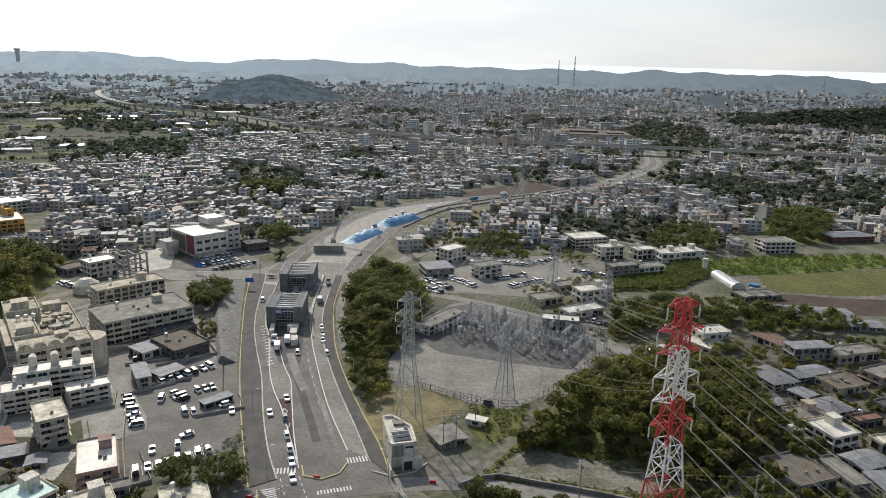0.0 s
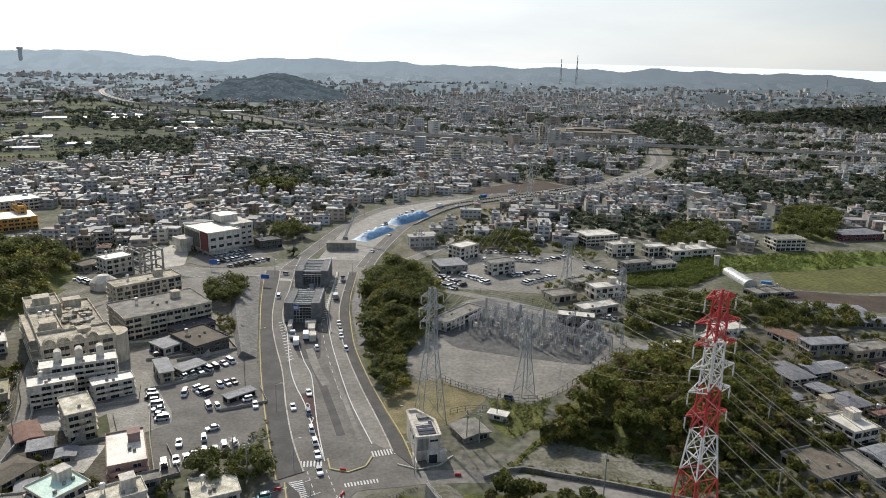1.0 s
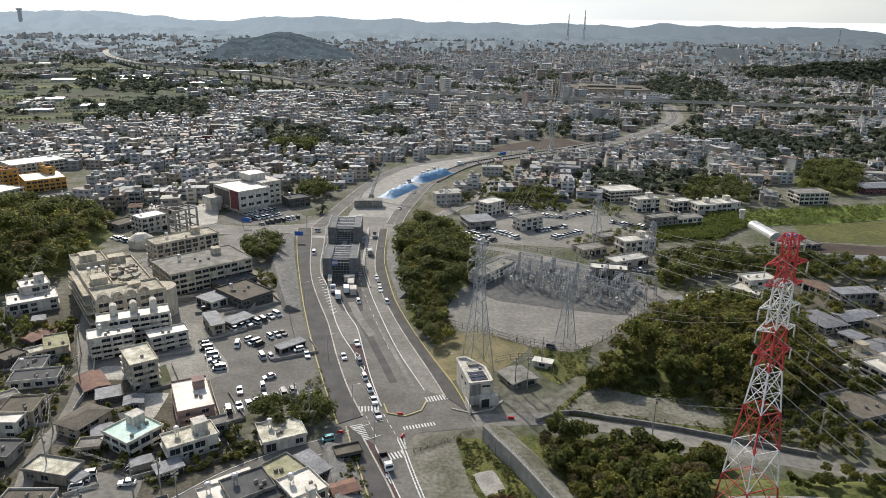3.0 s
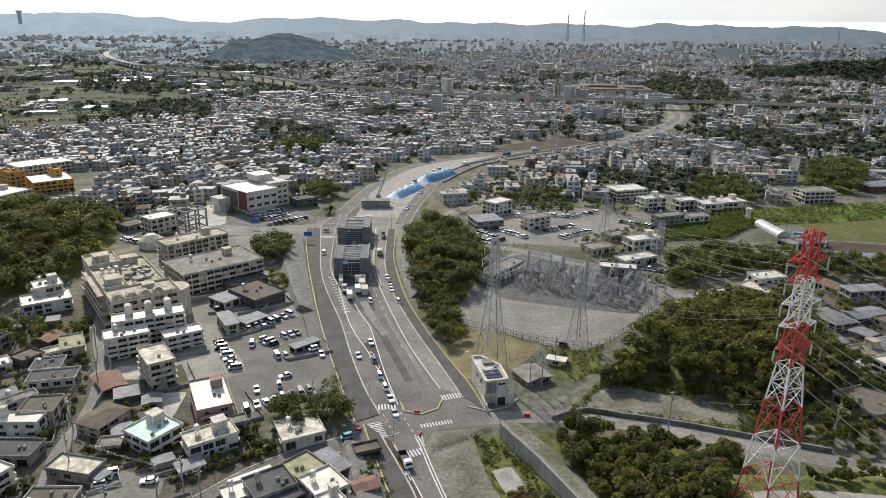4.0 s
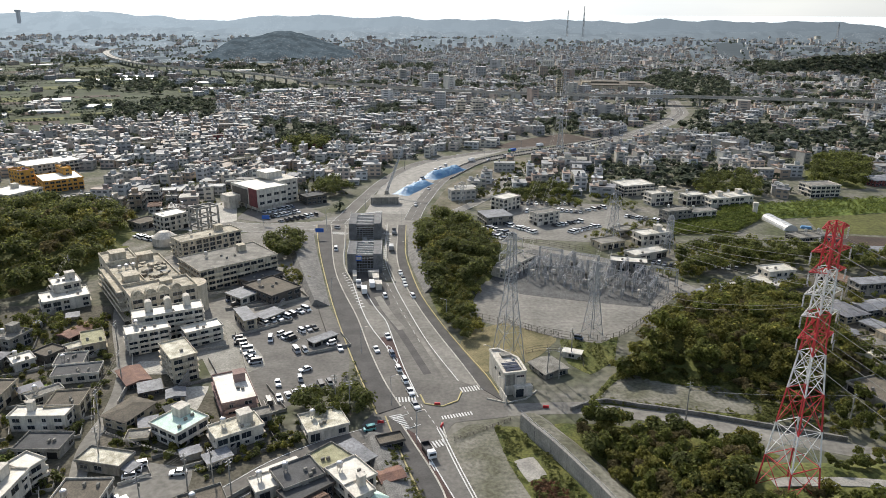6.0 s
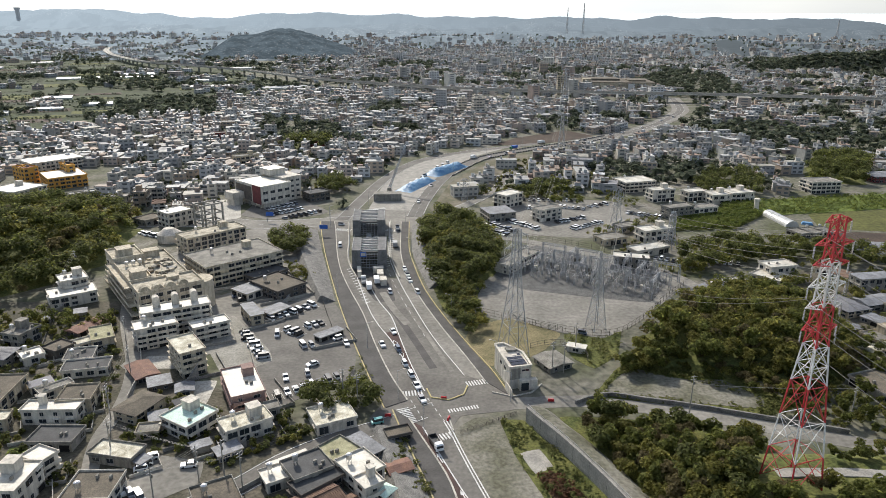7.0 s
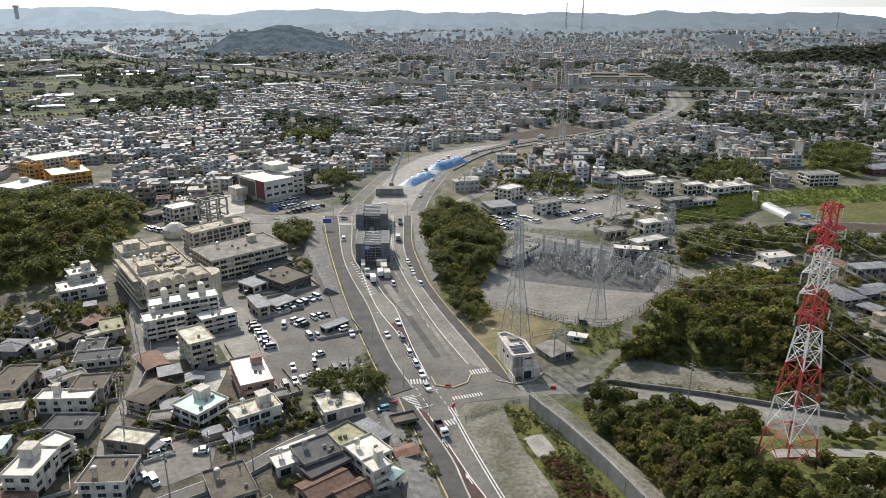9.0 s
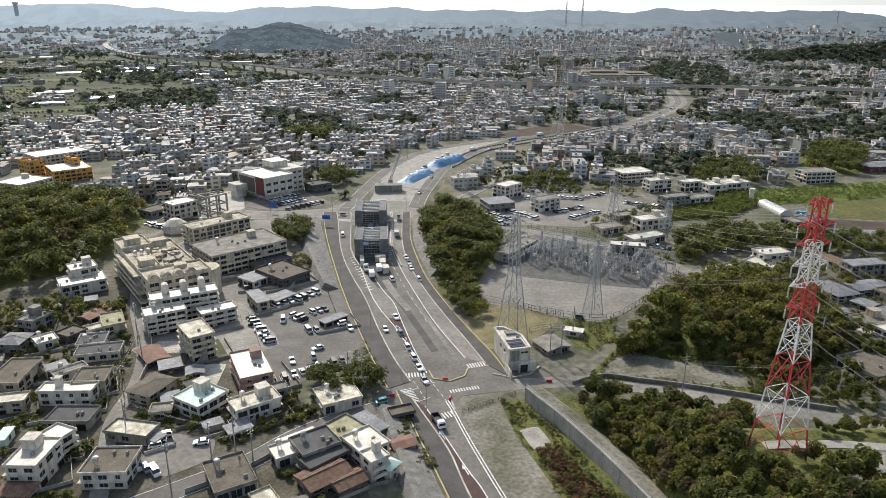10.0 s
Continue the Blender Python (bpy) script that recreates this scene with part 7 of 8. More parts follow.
# ---- underpass works ----
def portal(cx, cy, w, d, h, angle, label):
    ob = thing("underpass_portal", label, "underpass works", pose(cx, cy, 0, 0, 0, angle), "underpass works")
    for s in (-1, 1):
        g = Geo()
        g.box(s * (w / 2 - 1.9), 0, -0.3, 3.8, d, h + 0.3)
        part("side_wall", g, "formwork", ob)
    # dark sunken slab put in place of the shade in the open trench
    g = Geo()
    g.box(0, 1.0, h - 2.6, w - 7.65, d - 2, 1.0)
    part("roof_slab", g, "roof_dark", ob)
    for i in range(8):
        g = Geo()
        g.box(0, -d / 2 + 1 + i * (d - 2) / 7, h - 0.6, w - 7.4, 0.35, 0.4)
        part("cross_beam", g, "steel_grey", ob)
    g = Geo()
    g.box(0, d * 0.38, -0.3, w - 7.65, 0.6, h - 1.35)
    part("back_wall", g, "wall_dark", ob)
    for i in range(6):
        g = Geo()
        g.beam((-w / 2 + 3.9, -d / 2 + 0.3, 0.9 + i * (h - 3) / 5), (w / 2 - 3.9, -d / 2 + 0.3, 0.9 + i * (h - 3) / 5), 0.1)
        part("scaffold_rail", g, "steel_grey", ob)
    for i in range(7):
        g = Geo()
        x = -w / 2 + 4.0 + i * (w - 8) / 6
        g.beam((x, -d / 2 + 0.3, -0.2), (x, -d / 2 + 0.3, h - 1.7), 0.08)
        part("scaffold_post", g, "steel_grey", ob)
    for s in (-1, 1):
        g = Geo()
        for k in range(5):
            g.beam((s * (w / 2 - 0.2), -d / 2 + k * d / 4, h - 0.02), (s * (w / 2 - 0.2), -d / 2 + k * d / 4, h + 1.1), 0.06)
        g.beam((s * (w / 2 - 0.2), -d / 2, h + 1.1), (s * (w / 2 - 0.2), d / 2, h + 1.1), 0.06)
        part("handrail", g, "steel_grey", ob)
    return ob


p1 = portal(-33, 310, 15.4, 20, 9.2, 4, "grey concrete underpass portal with steel scaffold, under construction")
g = Geo()
g.box(-2.6, -10.1, 6.0, 2.6, 0.1, 2.4)
part("sign", g, "sign_blue", p1, "blue and white site sign")
g = Geo()
g.box(-2.6, -10.16, 6.5, 2.0, 0.06, 1.4)
part("sign_panel", g, "wall_white", p1)
portal(-38.5, 362, 16.6, 22, 8.6, 4, "grey concrete underpass block with steel formwork, under construction")
rng = random.Random(9)
for i in range(14):
    x, y = rng.uniform(-42, -31), rng.uniform(322, 350)
    g = Geo()
    g.box(0, 0, 0, rng.uniform(1, 2.6), rng.uniform(1, 2.6), rng.uniform(0.6, 2.2))
    g.box(0, 0, -0.01, 2.9, 2.9, 0.12)
    tagged(part("site_box", g, rng.choice(("wall_white", "wall_grey", "steel_grey", "tin")), at=pose(x, y, 0.1, 0, 0, rng.uniform(0, 90))), "stack of building site materials on a pallet", "site box", "site materials")
for x, y, w, d in ((-26.5, 290, 2.6, 5.5), (-24.5, 282, 2.6, 5), (-28, 296, 4.6, 2.6), (-36, 293, 1.6, 8)):
    g = Geo()
    g.box(0, 0, 0, w, d, 2.5)
    g.box(0, 0, 2.5, w + 0.15, d + 0.15, 0.12)
    tagged(part("site_cabin", g, "wall_white", at=pose(x, y, 0.1, 0, 0, 8)), "white metal site cabin at the works", "cabin", "site cabins")
slab("ground", [(-42, 300), (-26, 299), (-22, 288), (-18, 262), (-26, 262), (-36, 288)], 0.135, "asphalt_dark", "dark ground of the works between the roads", "ground")

# works beyond the junction: concrete box, blue covered earth, crane
g = Geo()
g.box(0, 0, 0, 17, 7, 4.2)
g.box(0, 0, 4.2, 17.4, 7.4, 0.4)
g.box(0, -3.6, 2.0, 17.3, 0.2, 0.5)
tagged(part("concrete_box", g, "wall_grey", at=pose(-34, 428, 0, 0, 0, 4)), "grey concrete works structure beside the junction", "concrete works")


def mound(x0, y0, x1, y1, w, h):
    g = Geo()
    n, k = 70, 18
    a, b = Vector((x0, y0)), Vector((x1, y1))
    t = (b - a).normalized()
    nr = Vector((t.y, -t.x))
    for i in range(n + 1):
        for j in range(k + 1):
            u, v = i / n, 2 * j / k - 1
            p = a.lerp(b, u) + nr * v * w / 2
            z = h * max(0, 1 - v * v) * min(1, 6 * u, 6 * (1 - u)) * (0.95 + 0.22 * noise.noise((p.x / 9, p.y / 9, 1)) + 0.1 * noise.noise((p.x / 2.2, p.y / 2.2, 4)) + 0.05 * noise.noise((p.x, p.y, 6)))
            g.v.append((p.x, p.y, max(0.06, z)))
    g.f = [(i * (k + 1) + j, (i + 1) * (k + 1) + j, (i + 1) * (k + 1) + j + 1, i * (k + 1) + j + 1) for i in range(n) for j in range(k)]
    g.m = [0] * len(g.f)
    tagged(part("covered_mound", g, "tarp_blue"), "long earth heap covered with crumpled blue tarpaulin", "tarpaulin", "blue covered heaps")


mound(-26, 449, -9, 488, 12, 3.4)
mound(-9, 498, 15, 538, 14, 4.4)


def crane(x, y):
    ob = thing("crane", "mobile crane with a long raised lattice boom", "crane", pose(x, y, 0.1, 0, 0, 0))
    g = Geo()
    g.box(0, 0, 0.8, 2.8, 7, 1.2)
    g.box(0.3, -1, 2.0, 2.4, 3.6, 1.7)
    part("body", g, "wall_grey", ob)
    for s in (-1, 1):
        g = Geo()
        g.box(s * 1.3, 0, 0, 0.7, 6, 0.9)
        part("track", g, "rubber", ob)
    g = Geo()
    tip = Vector((11, 16, 31))
    for a, b in ((-1, -1), (1, -1), (1, 1), (-1, 1)):
        g.beam((a * 0.6, b * 0.6, 2.5), tip + Vector((a * 0.3, b * 0.3, 0)), 0.16)
    for i in range(16):
        p, q = Vector((0, 0, 2.5)).lerp(tip, i / 16), Vector((0, 0, 2.5)).lerp(tip, (i + 1) / 16)
        g.beam(p + Vector((-0.5, 0, 0)), q + Vector((0.5, 0, 0)), 0.1)
    part("boom", g, "steel_grey", ob)
    g = Geo()
    g.beam(tip, tip - Vector((0, 0, 16)), 0.06)
    g.box(tip.x, tip.y, tip.z - 16.8, 0.5, 0.5, 0.8)
    part("hook_line", g, "wire", ob)


crane(-34.5, 447)
for i in range(9):
    car(-22 + 3.0 * i + (i % 3), 470 + 9.5 * i, 70 + 20 * (i % 3), car_rng.choice(("car_white", "car_paint")), 2, group="vehicles at the works")

# ---- substation ----
SUB = pose(68, 292, 0.09, 0, 0, -30)
house(34.6, 303.7, 26, 7.4, 5, 52.7, "wall_white", "roof_grey", label="long white substation building with a flat grey roof")
house(86, 303, 15.5, 7.0, 6, -12, "wall_grey", "roof_white", label="grey substation hall with a white roof")


def gantry_mesh(w, h):
    g = Geo()
    for s in (-1, 1):
        for a, b in ((-0.5, -0.5), (0.5, -0.5), (0.5, 0.5), (-0.5, 0.5)):
            g.beam((s * w / 2 + a, b, 0), (s * w / 2 + a * 0.5, b * 0.5, h), 0.07)
        for k in range(6):
            z0, z1 = h * k / 6, h * (k + 1) / 6
            g.beam((s * w / 2 - 0.45, -0.4, z0), (s * w / 2 + 0.4, -0.4, z1), 0.045)
            g.beam((s * w / 2 + 0.45, 0.4, z0), (s * w / 2 - 0.4, 0.4, z1), 0.045)
    for zz in (h, h - 0.9):
        for b in (-0.3, 0.3):
            g.beam((-w / 2, b, zz), (w / 2, b, zz), 0.06)
    n = int(w / 1.2)
    for k in range(n):
        x0, x1 = -w / 2 + w * k / n, -w / 2 + w * (k + 1) / n
        g.beam((x0, -0.3, h - 0.9), (x1, -0.3, h), 0.04)
        g.beam((x0, 0.3, h), (x1, 0.3, h - 0.9), 0.04)
    return g.mesh("frame", ["steel_grey"])


GAN = [gantry_mesh(11, 8), gantry_mesh(8, 6.4)]
ins = Geo()
ins.cyl(0, 0, 0, 0.05, 2.0, 6)
for k in range(5):
    ins.cyl(0, 0, 0.2 + 0.35 * k, 0.17, 0.18, 7)
INS = ins.mesh("insulator", ["ceramic"])
post = Geo()
for a, b in ((-1, -1), (1, -1), (1, 1), (-1, 1)):
    post.beam((a * 0.3, b * 0.3, -0.1), (a * 0.22, b * 0.22, 2.5), 0.045)
for k in range(3):
    post.beam((-0.3, -0.28, k * 0.8), (0.28, -0.28, k * 0.8 + 0.8), 0.03)
    post.beam((0.28, 0.28, k * 0.8), (-0.28, 0.28, k * 0.8 + 0.8), 0.03)
post.box(0, 0, 2.5, 1.0, 0.7, 0.12)
POST = post.mesh("stand", ["steel_grey"])
bus = Geo()
bus.beam((-3.3, 0, 0), (3.3, 0, 0), 0.05)
BUS = bus.mesh("bus_bar", ["frame_metal"])
for i in range(7):
    for j in range(3):
        m = SUB @ pose(-24 + i * 8.6, -9 + j * 10 + (2 if i % 2 else 0), 0, 0, 0, 0 if (i + j) % 3 else 90)
        ob = thing("gantry", "grey steel lattice gantry of the substation", "gantry", m, "substation gantries")
        part("frame", GAN[(i + j) % 2], "", ob)
        for k in (-2.4, 0, 2.4):
            part("insulator", INS, "", ob, at=pose(k, 0, (8, 6.4)[(i + j) % 2] - 1.0, 180, 0, 0))
srng = random.Random(15)
for i in range(15):
    for j in range(8):
        if srng.random() < 0.2:
            continue
        m = SUB @ pose(-29 + i * 4.1 + srng.uniform(-0.5, 0.5), -14 + j * 4.0 + srng.uniform(-0.5, 0.5), 0, 0, 0, srng.choice((0, 90)))
        ob = thing("switch_stand", "steel stand with grey ceramic insulators and bus bar", "switchgear", m, "substation switchgear")
        part("stand", POST, "", ob)
        for k in (-0.35, 0.35):
            part("insulator", INS, "", ob, at=pose(k, 0, 2.62, srng.uniform(-8, 8), srng.uniform(-12, 12), 0))
        if srng.random() < 0.6:
            part("bus_bar", BUS, "", ob, at=pose(0, 0, 4.62, 0, 0, 0))
for i in range(6):
    m = SUB @ pose(-22 + i * 9, 12.5 if i % 2 else 2.5, 0)
    ob = thing("transformer", "grey power transformer with cooling fins and bushings", "transformer", m, "transformers")
    g = Geo()
    g.box(0, 0, 0, 3.4, 2.2, 2.6)
    part("tank", g, "wall_grey", ob)
    for s in (-1, 1):
        g = Geo()
        for k in range(9):
            g.box(-1.4 + k * 0.35, s * 1.5, 0.5, 0.08, 0.75, 1.9)
        part("radiator", g, "wall_grey", ob)
    for k in (-1, 0, 1):
        part("bushing", INS, "", ob, at=pose(k, 0, 2.6))
for i in range(7):
    g = Geo()
    g.box(0, 0, 0, 1.6, 1.2, 1.9)
    g.box(0, 0, 1.9, 1.8, 1.4, 0.12)
    tagged(part("control_cabinet", g, "wall_white", at=SUB @ pose(-26 + i * 8, -5.5 + 5 * (i % 3), 0)), "white steel control cabinet in the yard", "cabinet", "control cabinets")


def fence(pts, h, gap, label, z=0.05):
    ob = thing("fence", label, "fence")
    line = smooth([Vector(p) for p in pts], 3)
    n = max(2, int(sum((b - a).length for a, b in zip(line, line[1:])) / gap))
    pg = Geo()
    pg.beam((0, 0, -0.2), (0, 0, h), 0.06)
    me = pg.mesh("post", ["wall_dark"])
    fine = resample(line, n)
    for p in fine:
        part("post", me, "", ob, at=pose(p.x, p.y, z))
    for zz in (h - 0.06, h * 0.5, 0.15):
        g = Geo()
        g.tube([(p.x, p.y, zz + z) for p in fine], 0.035)
        part("rail", g, "wall_dark", ob)
    return ob


fence([(26, 249), (36, 238.5), (44, 234)], 2.2, 2.2, "dark steel fence of the grass plot")
fence([(15, 251), (36, 239), (59, 231), (74, 243), (88, 262), (103, 281)], 2.4, 3.0, "dark steel mesh fence round the substation")
fence([(15, 258), (13, 275), (24, 304), (38, 336)], 2.2, 3.4, "dark steel mesh fence along the wood")
fence([(44, 350), (62, 340), (84, 322), (104, 292)], 2.2, 3.4, "dark steel mesh fence behind the substation")
fence([(31, 221), (38, 224), (48, 222), (49, 212)], 2.0, 2.4, "steel fence round the shed yard")
fence([on_hill(*p)[:2] for p in ((98, 137), (103, 143), (108, 148))], 1.0, 2.0, "low steel guard rail by the parking place", 13.7)
fence([(6, 169), (15, 174.5), (22, 179)], 1.0, 1.8, "light site fence along the bare ground")
fence([(-64, 330), (-55, 295), (-47, 262), (-38, 232)], 1.1, 3.0, "low fence above the road wall")


# ---- walls and banks ----
def wall_along(pts, h, width, material, label, lean=0.0):
    line = smooth([Vector(p) for p in pts], 3)
    g = Geo()
    strip(g, offset(line, -width / 2), offset(line, width / 2), -0.3, h)
    return tagged(part("wall", g, material), label, "wall", kind="structure")


wall_along([(24.6, 175), (27, 170), (32.4, 160.3), (38.6, 146.8), (43, 136), (52, 112)], 4.8, 0.7, "concrete", "long grey concrete retaining wall")
wall_top = resample(smooth([Vector(p) for p in ((24.6, 175), (27, 170), (32.4, 160.3), (38.6, 146.8), (43, 136), (52, 112))], 3.0), 40)
g = Geo()
rows = [[(p.x, p.y, z + 0.25 * noise.noise((p.x / 3, p.y / 3, k))) for p in offset(wall_top, s)] for k, (s, z) in enumerate(((-0.3, 4.5), (-2.2, 4.45), (-4.5, 3.9), (-7.0, 2.0), (-9.5, -0.2)))]
n_top = len(rows[0])
for row in rows:
    g.v.extend(row)
g.f = [(k * n_top + i, k * n_top + i + 1, (k + 1) * n_top + i + 1, (k + 1) * n_top + i) for k in range(4) for i in range(n_top - 1)]
g.m = [0] * len(g.f)
tagged(part("bank", g, "bare_ground"), "bare pale earth bank behind the retaining wall", "bank", kind="structure")
railing = thing("railing", "thin grey metal railing along the retaining wall", "railing")
for z in (5.2, 5.7):
    g = Geo()
    g.tube([(p.x, p.y, z) for p in wall_top], 0.035)
    part("rail", g, "frame_metal", railing)
g = Geo()
g.beam((0, 0, 4.7), (0, 0, 5.75), 0.04)
post_mesh = g.mesh("post", ["frame_metal"])
for p in wall_top[::2]:
    part("post", post_mesh, "", railing, at=pose(p.x, p.y, 0))
for i in range(4, 36, 4):          # upright joints in the wall's face
    p, q = wall_top[i], wall_top[i + 1]
    g = Geo()
    g.box(0, 0, 0, 0.06, 0.1, 4.8)
    tagged(part("wall_joint", g, "asphalt_dark", at=pose(*(offset(wall_top, 0.33)[i]), 0, 0, 0, math.degrees(math.atan2(q.y - p.y, q.x - p.x)))), "dark upright joint in the concrete wall", "joint", kind="structure")
wall_along([(40, 184.5), (50, 189.5), (60, 186.8), (74, 183), (92, 176.8), (112, 169.8)], 1.3, 0.6, "stone", "low stone wall along the lane")
wall_along([(-92, 186), (-96, 205), (-108, 232)], 1.5, 0.25, "concrete_light", "pale garden wall along the lane")
wall_along([(-48, 181), (-58, 202), (-66, 222), (-72, 236)], 1.4, 0.3, "concrete", "grey wall of the car park")
wall_along([(-60, 134), (-50, 141), (-40, 152)], 1.2, 0.2, "concrete", "grey garden wall by the street")


def bank(left, right, h, material, label):
    """A sloping bank between its foot and its top."""
    le, ri = V(left), V(right)
    n = 30
    a, b = resample(le, n), resample(ri, n)
    g = Geo()
    for p, q in zip(a, b):
        g.v.extend([(p.x, p.y, 0.05), (q.x, q.y, h), (q.x + (q.x - p.x) * 0.2, q.y, h - 0.05), (q.x + (q.x - p.x) * 0.5, q.y, -0.2)])
    for i in range(n - 1):
        for k in range(3):
            g.f.append((4 * i + k, 4 * i + k + 1, 4 * i + k + 5, 4 * i + k + 4))
    g.f += [(3, 2, 1, 0), (4 * n - 4, 4 * n - 3, 4 * n - 2, 4 * n - 1)]
    g.m = [0] * len(g.f)
    return tagged(part("bank", g, material), label, "bank", kind="structure")


bank([(-66.5, 362), (-58.5, 328), (-50.5, 296), (-42, 262)], [(-75, 360), (-67, 326), (-58, 296), (-47, 262)], 2.6, "stone", "grey stone-faced bank beside the road")
bank([(-16.2, 372), (-14.6, 330), (-10.6, 303), (-5, 276)], [(-10, 372), (-9.5, 332), (-6, 305), (-1, 280)], 3.0, "stone", "grey stone-faced bank under the wood")
bank([(-11, 172), (-8, 162), (-2, 142), (6, 116)], [(-16, 170), (-13.5, 160), (-8, 141), (0, 115)], 2.0, "stone", "steep stone block bank with weeds")


# ---- poles ----
def pole(x, y, h=11.0, angle=0.0, lamp=False):
    ob = thing("utility_pole" if not lamp else "street_lamp", "grey concrete utility pole with cross-arms" if not lamp else "slim grey street lamp with a curved arm", "utility pole" if not lamp else "street lamp", pose(x, y, 0, 0, 0, angle), "poles")
    g = Geo()
    g.cyl(0, 0, -0.3, 0.2 if not lamp else 0.1, h + 0.3, 8, 0, 0.12 if not lamp else 0.06)
    part("pole", g, "concrete" if not lamp else "steel_grey", ob)
    if lamp:
        g = Geo()
        g.beam((0, 0, h - 0.1), (1.6, 0, h + 0.5), 0.05)
        part("arm", g, "steel_grey", ob)
        g = Geo()
        g.box(1.9, 0, h + 0.45, 0.8, 0.3, 0.14)
        part("lamp_head", g, "wall_white", ob)
        return
    for z in (h - 0.5, h - 1.4):
        g = Geo()
        g.box(0, 0, z, 2.0, 0.1, 0.1)
        part("cross_arm", g, "steel_grey", ob)
    g = Geo()
    g.cyl(0.4, 0.2, h - 3.0, 0.3, 0.9, 8)
    part("transformer_can", g, "wall_grey", ob)


POLES = [(71.2, 178.4, 15), (-52.3, 149, 60), (-46.6, 144.5, 60), (-65, 138, 60), (-57.7, 146.7, 60), (-28.2, 185.4, 20), (-23.6, 182.1, 20), (115.7, 176, 30), (35.8, 203.6, 20), (39.5, 203.6, 20), (45.9, 218.4, 20), (-92.5, 176, 90), (-97, 200, 90), (-108, 222, 90), (-143.4, 241, 0), (-160, 292, 0), (-84, 158, 70), (128, 210, 40), (144, 236, 40), (166, 270, 40), (110, 258, 40)]
for x, y, a in POLES:
    pole(x, y, 11 if (x, y) != (71.2, 178.4) else 13, a)
for i, j in ((1, 2), (2, 3), (3, 4), (4, 16), (11, 12), (12, 13), (5, 6), (17, 18), (18, 19), (8, 9), (9, 10), (11, 16), (0, 7), (14, 15)):
    (x, y, a), (u, v, b) = POLES[i], POLES[j]
    for k in (-0.8, 0.0, 0.8):
        span((x + k, y, 10.4), (u + k, v, 10.4), 0.7, 0.014, 8, "thin sagging street power line")
for x, y, a in ((-24.8, 220.3, 0), (-12.2, 187, 0), (-60, 366, 0), (-20, 372, 180), (-62, 376, 0), (18, 207, 180), (4, 246, 180), (-14, 316, 180), (-42, 268, 0), (21, 186, 180), (-4, 168, 0), (-44, 410, 0), (8, 512, 150), (36, 574, 130), (-90, 382, 0), (70, 612, 130)):
    pole(x, y, 9.5, a, True)
for x, y, a in ((-14.5, 177.4, 10), (-12, 170.7, 10), (1.3, 187.2, 0), (2.7, 176, 70), (33, 186, 0)):
    g = Geo()
    g.box(0, 0, 0, 1.8, 0.45, 0.35)
    g.box(0, 0, 0.35, 1.7, 0.25, 0.45)
    tagged(part("barrier", g, "plastic_red", at=pose(x, y, 0.1, 0, 0, a)), "red plastic road barrier", "barrier", "road barriers")
for x, y in ((-63, 352), (-97, 377)):
    ob = thing("road_sign", "blue road direction sign on a pole", "road sign", pose(x, y, 0, 0, 0, 0), "road signs")
    g = Geo()
    g.beam((0, 0, -0.2), (0, 0, 5.4), 0.1)
    part("pole", g, "steel_grey", ob)
    g = Geo()
    g.box(1.6, -0.12, 3.6, 4.2, 0.1, 2.2)
    part("panel", g, "sign_blue", ob)

# ---- farm sheds and greenhouses by the fields ----
def tunnel(x0, y0, x1, y1, w, h, label, mname="poly_film"):
    ob = thing("greenhouse", label, "greenhouse")
    a, b = Vector((x0, y0, 0)), Vector((x1, y1, 0))
    t = (b - a).normalized()
    nr = Vector((t.y, -t.x, 0))
    g = Geo()
    k = 10
    for p in (a, b):
        g.v.extend([tuple(p + nr * math.cos(math.pi * i / k) * w / 2 + Vector((0, 0, math.sin(math.pi * i / k) * h))) for i in range(k + 1)])
    g.f = [(i, i + 1, k + 2 + i, k + 1 + i) for i in range(k)] + [tuple(range(k, -1, -1)), tuple(range(k + 1, 2 * k + 2))]
    g.m = [0] * len(g.f)
    part("film", g, mname, ob)
    for j in range(9):
        p = a.lerp(b, j / 8)
        g = Geo()
        pts = [p + nr * math.cos(math.pi * i / k) * (w / 2 + 0.05) + Vector((0, 0, math.sin(math.pi * i / k) * (h + 0.05))) for i in range(k + 1)]
        g.tube(pts, 0.05)
        part("hoop", g, "frame_metal", ob)


tunnel(190, 396, 192, 371, 7.5, 3.2, "white plastic tunnel greenhouse beside the field")
for i in range(3):
    house(187 + i * 7.5, 354 + i * 1.5, 6.4, 10, 2.6, 20, "wall_grey", "roof_grey", label="low shed with a grey slanting roof")
house(208, 327, 34, 15, 4.2, -8, "wall_grey", "tin", "gable", label="long grey greenhouse hall with a ridged sheet roof")
house(216, 314, 30, 9, 4.0, -8, "wall_grey", "tin", "gable", label="long grey greenhouse hall with a ridged sheet roof")
g = Geo()
g.box(0, 0, 0, 6, 3.4, 1.2, taper=0.8)
tagged(part("covered_mound", g, "tarp_blue", at=pose(202.9, 376.5, 0, 0, 0, -25)), "heap under a blue tarpaulin by the greenhouse", "tarpaulin", "blue covered heaps")
house(160, 432, 12, 5, 3, 5, "wall_white", "roof_white", label="low white farm shed")
g = Geo()
g.cyl(0, 0, 0, 1.4, 6, 12)
g.cyl(0, 0, 6, 1.7, 1.6, 12)
tagged(part("water_tower", g, "wall_white", at=pose(186, 404, 0)), "small white water tower by the field", "water tower")
